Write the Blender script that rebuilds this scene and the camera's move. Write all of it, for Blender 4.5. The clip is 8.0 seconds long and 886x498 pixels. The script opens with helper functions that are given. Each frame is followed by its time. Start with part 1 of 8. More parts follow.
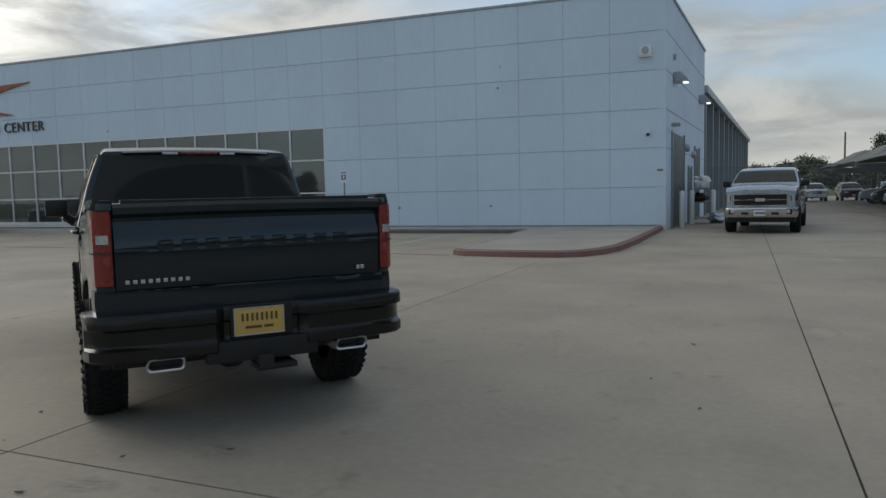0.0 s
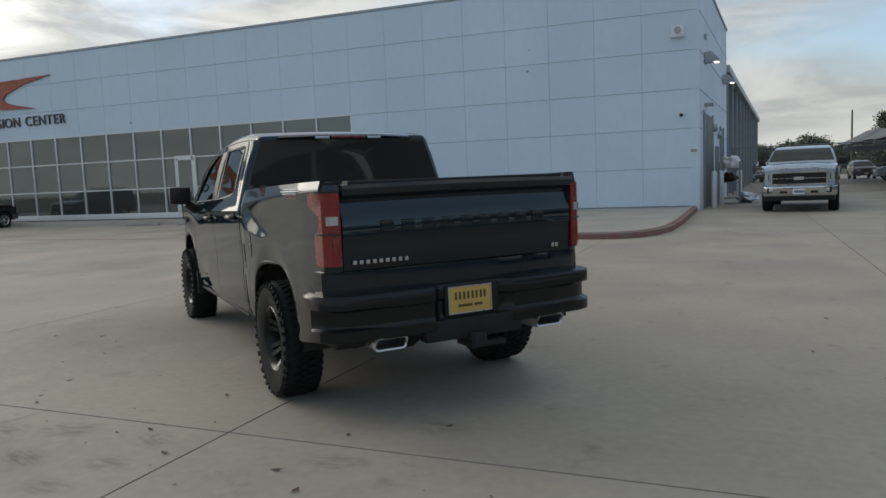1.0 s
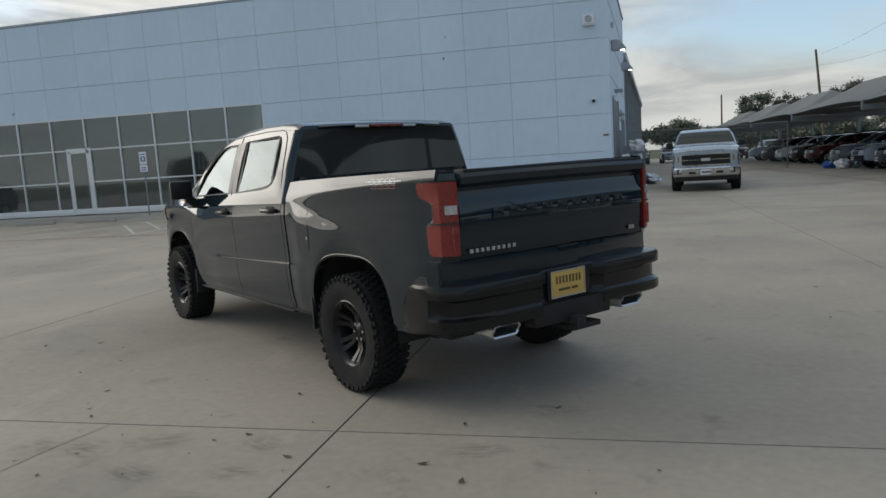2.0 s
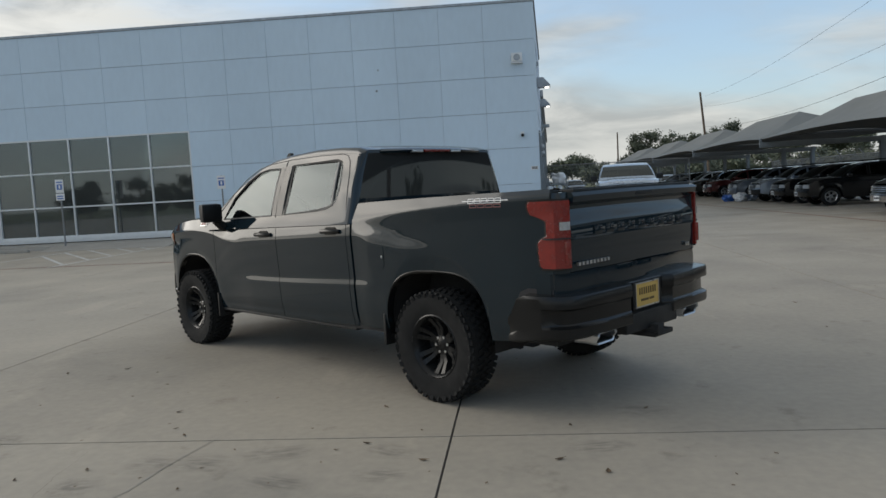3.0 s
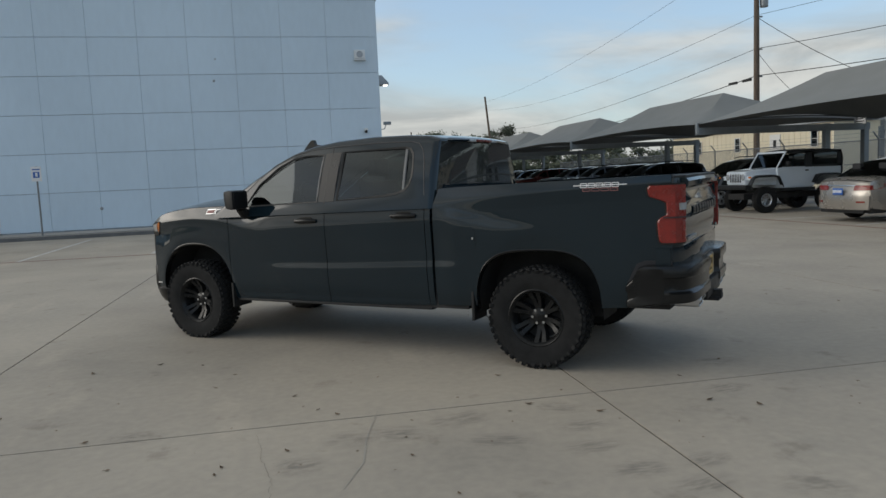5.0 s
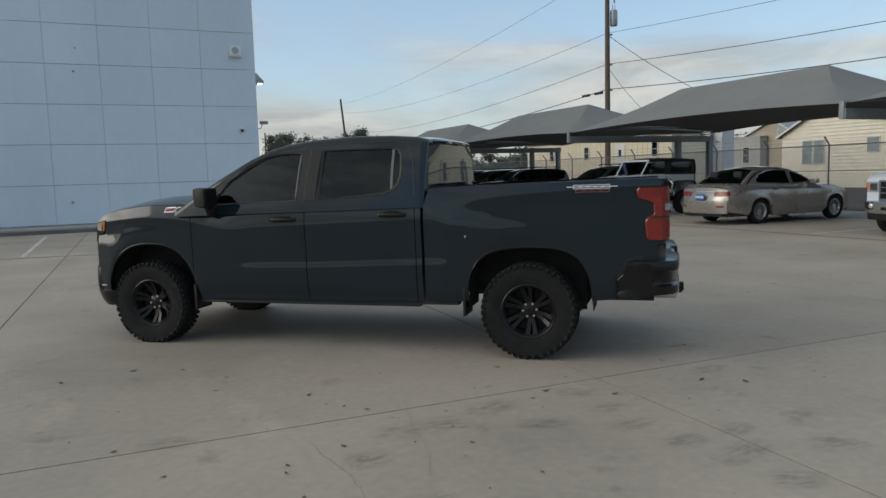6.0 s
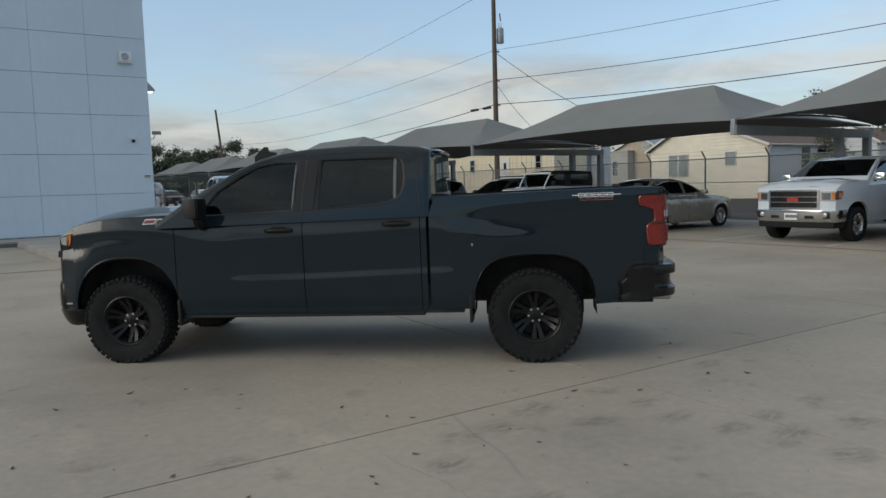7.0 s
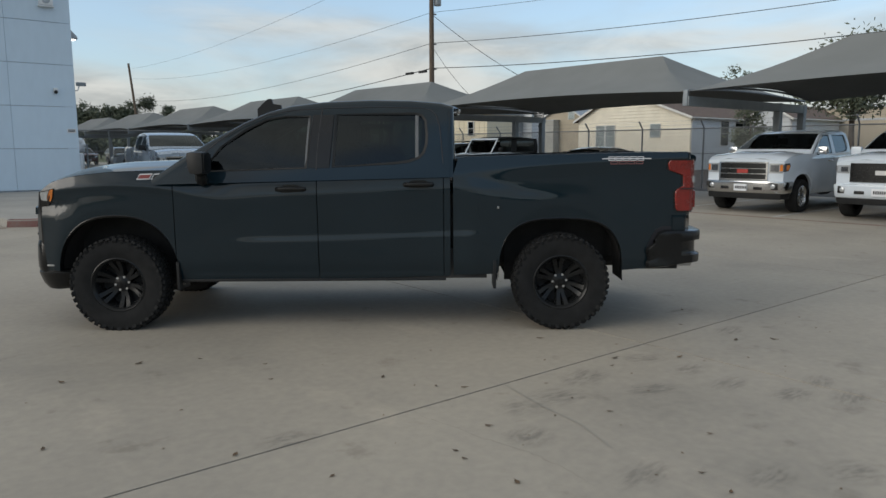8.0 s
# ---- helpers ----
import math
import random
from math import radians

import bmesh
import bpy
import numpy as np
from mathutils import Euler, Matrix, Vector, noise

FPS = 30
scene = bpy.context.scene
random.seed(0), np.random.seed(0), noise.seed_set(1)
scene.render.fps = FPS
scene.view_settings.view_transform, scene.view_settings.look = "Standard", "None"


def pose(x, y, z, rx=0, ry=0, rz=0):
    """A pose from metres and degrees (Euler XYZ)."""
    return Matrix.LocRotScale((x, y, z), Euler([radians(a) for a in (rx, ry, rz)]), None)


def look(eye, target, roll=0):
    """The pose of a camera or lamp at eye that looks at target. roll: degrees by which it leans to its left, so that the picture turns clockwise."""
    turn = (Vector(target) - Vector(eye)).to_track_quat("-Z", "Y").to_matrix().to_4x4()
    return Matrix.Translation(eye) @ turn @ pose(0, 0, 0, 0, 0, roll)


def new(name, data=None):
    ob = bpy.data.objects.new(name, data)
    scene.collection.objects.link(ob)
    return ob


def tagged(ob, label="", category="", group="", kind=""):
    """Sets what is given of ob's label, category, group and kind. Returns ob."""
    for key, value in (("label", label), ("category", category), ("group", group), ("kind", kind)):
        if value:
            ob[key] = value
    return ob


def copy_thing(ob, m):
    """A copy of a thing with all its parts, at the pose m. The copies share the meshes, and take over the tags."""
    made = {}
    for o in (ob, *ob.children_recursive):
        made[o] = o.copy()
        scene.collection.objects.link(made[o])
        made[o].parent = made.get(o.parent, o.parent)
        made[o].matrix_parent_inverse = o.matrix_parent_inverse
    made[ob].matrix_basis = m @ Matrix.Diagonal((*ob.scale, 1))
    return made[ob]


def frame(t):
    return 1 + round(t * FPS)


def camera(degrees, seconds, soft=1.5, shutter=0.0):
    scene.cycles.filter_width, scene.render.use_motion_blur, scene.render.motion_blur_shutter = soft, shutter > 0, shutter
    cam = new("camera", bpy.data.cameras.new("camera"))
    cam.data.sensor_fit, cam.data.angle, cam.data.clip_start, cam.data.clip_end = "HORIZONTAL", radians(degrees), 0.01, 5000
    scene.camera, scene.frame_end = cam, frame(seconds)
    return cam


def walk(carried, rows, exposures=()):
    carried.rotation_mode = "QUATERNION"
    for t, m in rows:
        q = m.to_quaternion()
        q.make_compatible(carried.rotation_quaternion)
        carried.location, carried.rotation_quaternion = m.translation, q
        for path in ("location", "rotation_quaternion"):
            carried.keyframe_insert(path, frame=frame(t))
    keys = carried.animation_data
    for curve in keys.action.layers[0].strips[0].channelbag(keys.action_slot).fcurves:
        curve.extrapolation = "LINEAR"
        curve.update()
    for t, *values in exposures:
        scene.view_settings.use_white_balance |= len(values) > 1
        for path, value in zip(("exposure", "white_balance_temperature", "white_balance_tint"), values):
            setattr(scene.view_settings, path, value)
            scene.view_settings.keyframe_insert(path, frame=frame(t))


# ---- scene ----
cam = camera(63.1, 8.0)
PATH = [
    (0, (0.193, -0.006, 1.495), (-0.525, 1.854, 1.341), -1.2),
    (0.5, (-0.405, -0.282, 1.491), (-1.204, 1.546, 1.342), -2.2),
    (1, (-0.996, -0.507, 1.481), (-1.713, 1.351, 1.29), -2.3),
    (1.5, (-1.622, -0.673, 1.486), (-2.213, 1.222, 1.239), -3.3),
    (1.7, (-1.872, -0.754, 1.513), (-2.416, 1.156, 1.271), -3.5),
    (2.8, (-3.204, -1.259, 1.562), (-3.344, 0.723, 1.334), -3.1),
    (3, (-3.458, -1.374, 1.539), (-3.609, 0.613, 1.373), -3.1),
    (3.5, (-4.054, -1.539, 1.568), (-4.121, 0.453, 1.406), -3.7),
    (4, (-4.714, -1.591, 1.575), (-4.595, 0.399, 1.412), -3.1),
    (4.2, (-4.949, -1.613, 1.555), (-4.783, 0.37, 1.354), -3.4),
    (5.3, (-6.274, -1.612, 1.573), (-5.728, 0.302, 1.369), -2.3),
    (5.5, (-6.533, -1.598, 1.581), (-5.921, 0.294, 1.367), -2.4),
    (6, (-7.085, -1.401, 1.578), (-6.254, 0.407, 1.372), -1.6),
    (6.5, (-7.631, -1.168, 1.568), (-6.639, 0.559, 1.394), -1.5),
    (7, (-8.091, -0.906, 1.576), (-6.963, 0.736, 1.396), -1.7),
    (7.5, (-8.439, -0.534, 1.574), (-7.253, 1.062, 1.362), -1.5),
    (8, (-8.632, -0.16, 1.537), (-7.338, 1.339, 1.26), -0.2),
]
walk(cam, [(t, look(eye, target, roll)) for t, eye, target, roll in PATH], [(0.0, -0.05), (0.5, 0.05), (1.5, 0.20), (3.5, 0.22), (5.5, 0.17), (7.0, 0.15), (8.0, 0.25)])

# ---- world, sun, exposure ----
SUN_DIR = Vector((-0.96, 0.24, 0.37)).normalized()      # towards the hazy sun, low beyond the building's end
world = bpy.data.worlds.new("sky")
scene.world = world
world.use_nodes = True
wt = world.node_tree
wt.nodes.clear()
w_out = wt.nodes.new("ShaderNodeOutputWorld")
w_bg = wt.nodes.new("ShaderNodeBackground")
w_sky = wt.nodes.new("ShaderNodeTexSky")
w_sky.sky_type = 'NISHITA'
w_sky.sun_disc = False
w_sky.sun_elevation = radians(20.5)
w_sky.sun_rotation = math.atan2(SUN_DIR.x, SUN_DIR.y)
w_sky.air_density, w_sky.dust_density, w_sky.ozone_density = 1.0, 1.5, 2.0
w_co = wt.nodes.new("ShaderNodeTexCoord")
w_map = wt.nodes.new("ShaderNodeMapping")
w_map.inputs["Scale"].default_value = (1.0, 1.0, 4.0)
w_map.inputs["Location"].default_value = (0.35, 0.1, 0.0)


def sky_noise(scale, detail, rough, distortion):
    n = wt.nodes.new("ShaderNodeTexNoise")
    n.inputs["Scale"].default_value, n.inputs["Detail"].default_value = scale, detail
    n.inputs["Roughness"].default_value, n.inputs["Distortion"].default_value = rough, distortion
    wt.links.new(w_map.outputs["Vector"], n.inputs["Vector"])
    return n.outputs["Fac"]


def sky_range(value, a, b, c, d, smooth=False):
    n = wt.nodes.new("ShaderNodeMapRange")
    if smooth:
        n.interpolation_type = 'SMOOTHSTEP'
    for key, v in (("From Min", a), ("From Max", b), ("To Min", c), ("To Max", d)):
        n.inputs[key].default_value = v
    wt.links.new(value, n.inputs["Value"])
    return n.outputs["Result"]


def sky_mix(fac, a, b, blend='MIX'):
    n = wt.nodes.new("ShaderNodeMix")
    n.data_type, n.blend_type = 'RGBA', blend
    for socket, v in (("Factor", fac), ("A", a), ("B", b)):
        if isinstance(v, (int, float)):
            n.inputs[socket].default_value = v
        elif isinstance(v, tuple):
            n.inputs[socket].default_value = (*v, 1)
        else:
            wt.links.new(v, n.inputs[socket])
    return n.outputs["Result"]


wt.links.new(w_co.outputs["Generated"], w_map.inputs["Vector"])
w_xyz = wt.nodes.new("ShaderNodeSeparateXYZ")
wt.links.new(w_co.outputs["Generated"], w_xyz.inputs["Vector"])
w_dot = wt.nodes.new("ShaderNodeVectorMath")
w_dot.operation = 'DOT_PRODUCT'
w_dot.inputs[1].default_value = SUN_DIR
wt.links.new(w_co.outputs["Generated"], w_dot.inputs[0])
w_glow = sky_range(w_dot.outputs["Value"], 0.85, 1.0, 0.0, 1.0, True)
w_low = sky_range(w_xyz.outputs["Z"], 0.0, 0.42, 0.15, -0.15)
w_sum = wt.nodes.new("ShaderNodeMath")
w_sum.operation = 'ADD'
wt.links.new(sky_noise(2.1, 8, 0.5, 0.25), w_sum.inputs[0])
wt.links.new(w_low, w_sum.inputs[1])
w_top = wt.nodes.new("ShaderNodeMath")
w_top.operation = 'ADD'
wt.links.new(w_sum.outputs[0], w_top.inputs[0])
wt.links.new(sky_range(w_xyz.outputs["Z"], 0.45, 0.85, 0.0, 0.32), w_top.inputs[1])
w_wide = sky_range(w_dot.outputs["Value"], 0.50, 0.95, 0.0, 1.0, True)
w_near = wt.nodes.new("ShaderNodeMath")
w_near.operation = 'MULTIPLY_ADD'
wt.links.new(w_wide, w_near.inputs[0])
w_near.inputs[1].default_value = 0.16
wt.links.new(w_top.outputs[0], w_near.inputs[2])
w_cover = sky_range(w_near.outputs[0], 0.38, 0.66, 0.0, 0.95, True)
w_shade = sky_range(sky_noise(4.6, 8, 0.6, 0.6), 0.36, 0.66, 0.0, 1.0, True)
w_cloud = sky_mix(w_shade, (2.60, 2.70, 2.66), (3.90, 3.92, 3.72))
w_cloud = sky_mix(w_wide, w_cloud, sky_mix(w_shade, (2.6, 2.65, 2.58), (5.6, 5.5, 5.15)))
w_lit = sky_mix(w_shade, (5.8, 5.8, 5.5), (12.0, 11.8, 11.0))
w_cloud = sky_mix(w_glow, w_cloud, w_lit)
w_blue = sky_mix(1.0, w_sky.outputs["Color"], (1.30, 1.32, 1.34), 'MULTIPLY')
w_blue = sky_mix(0.45, w_blue, (2.5, 3.2, 3.8))
wt.links.new(sky_mix(w_cover, w_blue, w_cloud), w_bg.inputs["Color"])
wt.links.new(w_bg.outputs["Background"], w_out.inputs["Surface"])
w_bg.inputs["Strength"].default_value = 0.15

sun = new("sun", bpy.data.lights.new("sun", 'SUN'))
sun.data.energy, sun.data.angle, sun.data.color = 0.66, radians(33), (1.0, 0.945, 0.86)
sun.matrix_world = look(SUN_DIR * 50, (0, 0, 0))


# ---- materials ----
def material(name, base, rough=0.5, metal=0.0, dark=None, scale=6.0, fine=60.0, amount=0.35, bump=0.0, coat=0.0,
             rough_var=0.1, spec=0.5, space="Object", vary=0.0, stretch=(1, 1, 1), coat_ior=1.5, coat_rough=0.05):
    """A surface with two scales of variation, fine relief and uneven gloss."""
    m = bpy.data.materials.new(name)
    m.use_nodes = True
    nt = m.node_tree
    bs = nt.nodes["Principled BSDF"]
    bs.inputs["Metallic"].default_value = metal
    bs.inputs["Coat Weight"].default_value = coat
    bs.inputs["Coat Roughness"].default_value = coat_rough
    bs.inputs["Coat IOR"].default_value = coat_ior
    bs.inputs["Specular IOR Level"].default_value = spec
    if space == "World":
        src = nt.nodes.new("ShaderNodeNewGeometry").outputs["Position"]
    else:
        src = nt.nodes.new("ShaderNodeTexCoord").outputs["Object"]
    mp = nt.nodes.new("ShaderNodeMapping")
    mp.inputs["Scale"].default_value = stretch
    nt.links.new(src, mp.inputs["Vector"])
    n1, n2 = nt.nodes.new("ShaderNodeTexNoise"), nt.nodes.new("ShaderNodeTexNoise")
    for n, s, d in ((n1, scale, 5), (n2, fine, 3)):
        n.inputs["Scale"].default_value, n.inputs["Detail"].default_value = s, d
        nt.links.new(mp.outputs["Vector"], n.inputs["Vector"])
    add = nt.nodes.new("ShaderNodeMath")
    add.operation = 'MULTIPLY_ADD'
    nt.links.new(n2.outputs["Fac"], add.inputs[0])
    add.inputs[1].default_value = 0.5
    nt.links.new(n1.outputs["Fac"], add.inputs[2])
    rng = nt.nodes.new("ShaderNodeMapRange")
    for k, v in (("From Min", 0.5), ("From Max", 1.0), ("To Min", 0.0), ("To Max", 1.0)):
        rng.inputs[k].default_value = v
    nt.links.new(add.outputs[0], rng.inputs["Value"])
    mx = nt.nodes.new("ShaderNodeMix")
    mx.data_type = 'RGBA'
    d = dark if dark else tuple(c * (1 - amount) for c in base)
    mx.inputs["A"].default_value, mx.inputs["B"].default_value = (*d, 1), (*base, 1)
    nt.links.new(rng.outputs["Result"], mx.inputs["Factor"])
    col = mx.outputs["Result"]
    if vary:
        oi = nt.nodes.new("ShaderNodeObjectInfo")
        hv = nt.nodes.new("ShaderNodeHueSaturation")
        r2 = nt.nodes.new("ShaderNodeMapRange")
        r2.inputs["To Min"].default_value, r2.inputs["To Max"].default_value = 1 - vary, 1 + vary
        nt.links.new(oi.outputs["Random"], r2.inputs["Value"])
        nt.links.new(r2.outputs["Result"], hv.inputs["Value"])
        nt.links.new(col, hv.inputs["Color"])
        col = hv.outputs["Color"]
    nt.links.new(col, bs.inputs["Base Color"])
    rr = nt.nodes.new("ShaderNodeMapRange")
    rr.inputs["To Min"].default_value = min(1.0, rough + rough_var)
    rr.inputs["To Max"].default_value = max(0.02, rough - rough_var)
    nt.links.new(n1.outputs["Fac"], rr.inputs["Value"])
    nt.links.new(rr.outputs["Result"], bs.inputs["Roughness"])
    if bump:
        bp = nt.nodes.new("ShaderNodeBump")
        bp.inputs["Strength"].default_value, bp.inputs["Distance"].default_value = min(1.0, bump), 0.01
        nt.links.new(n2.outputs["Fac"], bp.inputs["Height"])
        nt.links.new(bp.outputs["Normal"], bs.inputs["Normal"])
    return m


def glass(name, tint, gloss=0.03, ior=1.5, film=0.0):
    """A thin tinted pane: tinted see-through, with mirror gloss by Fresnel."""
    m = bpy.data.materials.new(name)
    m.use_nodes = True
    nt = m.node_tree
    nt.nodes.remove(nt.nodes["Principled BSDF"])
    out = nt.nodes["Material Output"]
    tr, gl, mx = nt.nodes.new("ShaderNodeBsdfTransparent"), nt.nodes.new("ShaderNodeBsdfGlossy"), nt.nodes.new("ShaderNodeMixShader")
    fr = nt.nodes.new("ShaderNodeFresnel")
    fr.inputs["IOR"].default_value = ior
    tr.inputs["Color"].default_value = (*tint, 1)
    gl.inputs["Roughness"].default_value = gloss
    gl.inputs["Color"].default_value = (0.86, 0.95, 0.98, 1)
    nt.links.new(fr.outputs["Fac"], mx.inputs["Fac"])
    nt.links.new(tr.outputs[0], mx.inputs[1])
    nt.links.new(gl.outputs[0], mx.inputs[2])
    top = mx.outputs[0]
    if film:                                           # an even grey veil: some dust, with haze and indoor light painted in
        df, m2 = nt.nodes.new("ShaderNodeBsdfDiffuse"), nt.nodes.new("ShaderNodeMixShader")
        df.inputs["Color"].default_value = (0.42, 0.43, 0.42, 1)
        m2.inputs["Fac"].default_value = film
        nt.links.new(top, m2.inputs[1])
        nt.links.new(df.outputs[0], m2.inputs[2])
        top = m2.outputs[0]
    nt.links.new(top, out.inputs["Surface"])
    return m


def glow(name, color, strength):
    m = bpy.data.materials.new(name)
    m.use_nodes = True
    bs = m.node_tree.nodes["Principled BSDF"]
    bs.inputs["Base Color"].default_value = (*color, 1)
    bs.inputs["Emission Color"].default_value = (*color, 1)
    bs.inputs["Emission Strength"].default_value = strength
    return m


def paint(name, base, rough=0.28, metal=0.45, dust=0.25, spec=0.15, coat_ior=1.5, coat_rough=0.05):
    return material(name, base, rough, metal, amount=dust, scale=2.2, fine=900, coat=1.0, rough_var=0.06, spec=spec, coat_ior=coat_ior, coat_rough=coat_rough)


def stained(m, scale, low, high, tone, stretch=(1, 1, 1)):
    """Adds blotches of stain to a material, multiplied into its colour."""
    nt = m.node_tree
    bs = nt.nodes["Principled BSDF"]
    src = bs.inputs["Base Color"].links[0].from_socket
    pos = nt.nodes.new("ShaderNodeNewGeometry").outputs["Position"]
    mp = nt.nodes.new("ShaderNodeMapping")
    mp.inputs["Scale"].default_value = stretch
    nt.links.new(pos, mp.inputs["Vector"])
    n = nt.nodes.new("ShaderNodeTexNoise")
    n.inputs["Scale"].default_value, n.inputs["Detail"].default_value, n.inputs["Roughness"].default_value = scale, 6, 0.62
    nt.links.new(mp.outputs["Vector"], n.inputs["Vector"])
    r = nt.nodes.new("ShaderNodeMapRange")
    r.interpolation_type = 'SMOOTHSTEP'
    for key, v in (("From Min", low), ("From Max", high), ("To Min", 0.0), ("To Max", 1.0)):
        r.inputs[key].default_value = v
    nt.links.new(n.outputs["Fac"], r.inputs["Value"])
    mx = nt.nodes.new("ShaderNodeMix")
    mx.data_type, mx.blend_type = 'RGBA', 'MULTIPLY'
    nt.links.new(r.outputs["Result"], mx.inputs["Factor"])
    nt.links.new(src, mx.inputs["A"])
    mx.inputs["B"].default_value = (*tone, 1)
    nt.links.new(mx.outputs["Result"], bs.inputs["Base Color"])
    return m


CONCRETE = material("concrete", (0.424, 0.376, 0.308), 0.68, 0, dark=(0.318, 0.286, 0.242), scale=0.5, fine=15, bump=0.06, space="World", vary=0.04, rough_var=0.12, spec=0.22)
stained(CONCRETE, 2.6, 0.60, 0.72, (0.80, 0.79, 0.78))
stained(CONCRETE, 0.33, 0.50, 0.68, (0.86, 0.87, 0.88))
stained(CONCRETE, 55, 0.62, 0.75, (0.82, 0.82, 0.82))
stained(CONCRETE, 1.1, 0.58, 0.66, (1.10, 1.09, 1.08), (1, 0.35, 1))
JOINT = material("joint_filler", (0.06, 0.055, 0.05), 0.9, bump=0.4, space="World")
GRASS = material("dry_grass", (0.13, 0.13, 0.06), 0.9, dark=(0.07, 0.09, 0.035), scale=0.3, fine=14, bump=0.6, space="World")
SIDEWALK = material("sidewalk_concrete", (0.40, 0.375, 0.335), 0.75, dark=(0.30, 0.28, 0.25), scale=0.7, fine=12, bump=0.1, space="World")
KERB_DARK = material("dark_grey_kerb", (0.125, 0.128, 0.132), 0.8, amount=0.3, scale=2.5, fine=20, bump=0.2, space="World")
RED_PAINT = material("worn_red_paint", (0.215, 0.068, 0.058), 0.75, dark=(0.20, 0.145, 0.125), scale=2.2, fine=24, bump=0.2, space="World")
WHITE_LINE = material("worn_white_paint", (0.62, 0.63, 0.62), 0.75, dark=(0.40, 0.38, 0.35), scale=2.5, fine=26, bump=0.1, space="World")
PANEL = material("white_wall_panel", (0.60, 0.725, 0.835), 0.55, amount=0.10, scale=0.35, fine=5, space="World", vary=0.018, stretch=(1, 1, 0.35))
PANEL_GAP = material("panel_seam", (0.41, 0.47, 0.54), 0.8)
STUCCO = material("side_wall_stucco", (0.66, 0.74, 0.83), 0.8, amount=0.12, scale=0.5, fine=20, bump=0.15, space="World")
COPING = material("grey_metal_coping", (0.42, 0.45, 0.48), 0.45, 0.6)
ALUM = material("white_aluminium", (0.72, 0.74, 0.75), 0.4, 0.3, amount=0.1)
STEEL_GREY = material("painted_grey_steel", (0.26, 0.29, 0.31), 0.5, 0.2, amount=0.15, scale=3)
DOOR_GREY = material("dark_grey_door_paint", (0.115, 0.12, 0.118), 0.55, amount=0.2, scale=3, fine=25)
GALV = material("galvanised_steel", (0.24, 0.25, 0.26), 0.5, 0.6, amount=0.2, scale=12)
FABRIC = material("grey_shade_cloth", (0.205, 0.213, 0.208), 0.85, amount=0.12, scale=0.8, fine=140, bump=0.1)
ROOM = material("dim_interior", (0.42, 0.40, 0.36), 0.9, amount=0.4, scale=0.6, fine=3, space="World")
# its grey film is a painted lift in place of light from indoors
WIN_GLASS = glass("storefront_glass", (0.46, 0.49, 0.48), 0.03, 2.25, 0.09)
HOUSE_GLASS = glass("house_glass", (0.85, 0.87, 0.88), 0.03)
BLACK_PLASTIC = material("black_plastic", (0.017, 0.018, 0.019), 0.48, amount=0.3, scale=8, fine=300, bump=0.05, spec=0.3)
WHEEL_BLACK = material("satin_black_wheel", (0.014, 0.0148, 0.0155), 0.26, amount=0.3, scale=9, spec=0.22)
GLOSS_BLACK = material("gloss_black", (0.009, 0.0092, 0.0095), 0.30, amount=0.3, scale=5, spec=0.4)
RUBBER = material("tyre_rubber", (0.0175, 0.018, 0.0185), 0.85, spec=0.25, amount=0.4, scale=14, fine=180, bump=0.3)
CHROME = material("chrome", (0.62, 0.63, 0.64), 0.16, 1.0, amount=0.1)
SATIN = material("satin_silver", (0.55, 0.56, 0.57), 0.3, 0.9, amount=0.15)
DARK_UNDER = material("underbody", (0.024, 0.024, 0.024), 0.85, amount=0.4)
CABIN = material("dark_cabin_trim", (0.02, 0.02, 0.022), 0.8, amount=0.3)
RED_LENS = material("red_lens", (0.235, 0.017, 0.012), 0.26, 0, amount=0.35, coat=0.35, scale=20)
CLEAR_LENS = material("clear_lens", (0.55, 0.57, 0.58), 0.15, 0.4, amount=0.3, coat=0.8, scale=30)
AMBER = material("amber_lens", (0.75, 0.22, 0.03), 0.2, coat=0.6)
CAR_GLASS = glass("car_glass", (0.13, 0.15, 0.16), 0.015, 1.45)
BACK_GLASS = glass("black_tinted_glass", (0.045, 0.046, 0.046), 0.02, 1.5, 0.075)
TINT_GLASS = glass("dark_tinted_glass", (0.075, 0.082, 0.085), 0.02, 1.5)
HERO_GLASS = glass("pickup_tinted_glass", (0.085, 0.115, 0.110), 0.012, 1.46)
# pale grey that stands in for the reflection on black window channels
CHANNEL = material("channel_reflection_grey", (0.15, 0.155, 0.16), 0.45, amount=0.25, scale=12)
PLATE_Y = material("yellow_plate", (0.56, 0.37, 0.10), 0.4, amount=0.08)
PLATE_W = material("white_plate", (0.75, 0.77, 0.80), 0.4, amount=0.08)
INK = material("dark_ink", (0.02, 0.02, 0.025), 0.5)
BADGE_RED = material("dark_badge_red", (0.20, 0.025, 0.022), 0.4)
DECAL_RED = material("faded_decal_red", (0.36, 0.15, 0.14), 0.5)
RED_INK = material("red_ink", (0.45, 0.04, 0.03), 0.4)
WHITE_INK = material("white_ink", (0.78, 0.78, 0.78), 0.4, amount=0.08)
BLUE_SIGN = material("blue_sign", (0.03, 0.12, 0.42), 0.4, amount=0.1)
WOOD_POLE = material("weathered_pole_wood", (0.16, 0.12, 0.09), 0.9, amount=0.4, scale=3, fine=40, bump=0.5, stretch=(6, 6, 0.6))
CABLE = material("black_cable", (0.015, 0.015, 0.015), 0.7)
BARK = material("tree_bark", (0.10, 0.075, 0.055), 0.95, amount=0.4, scale=6, fine=30, bump=0.8)
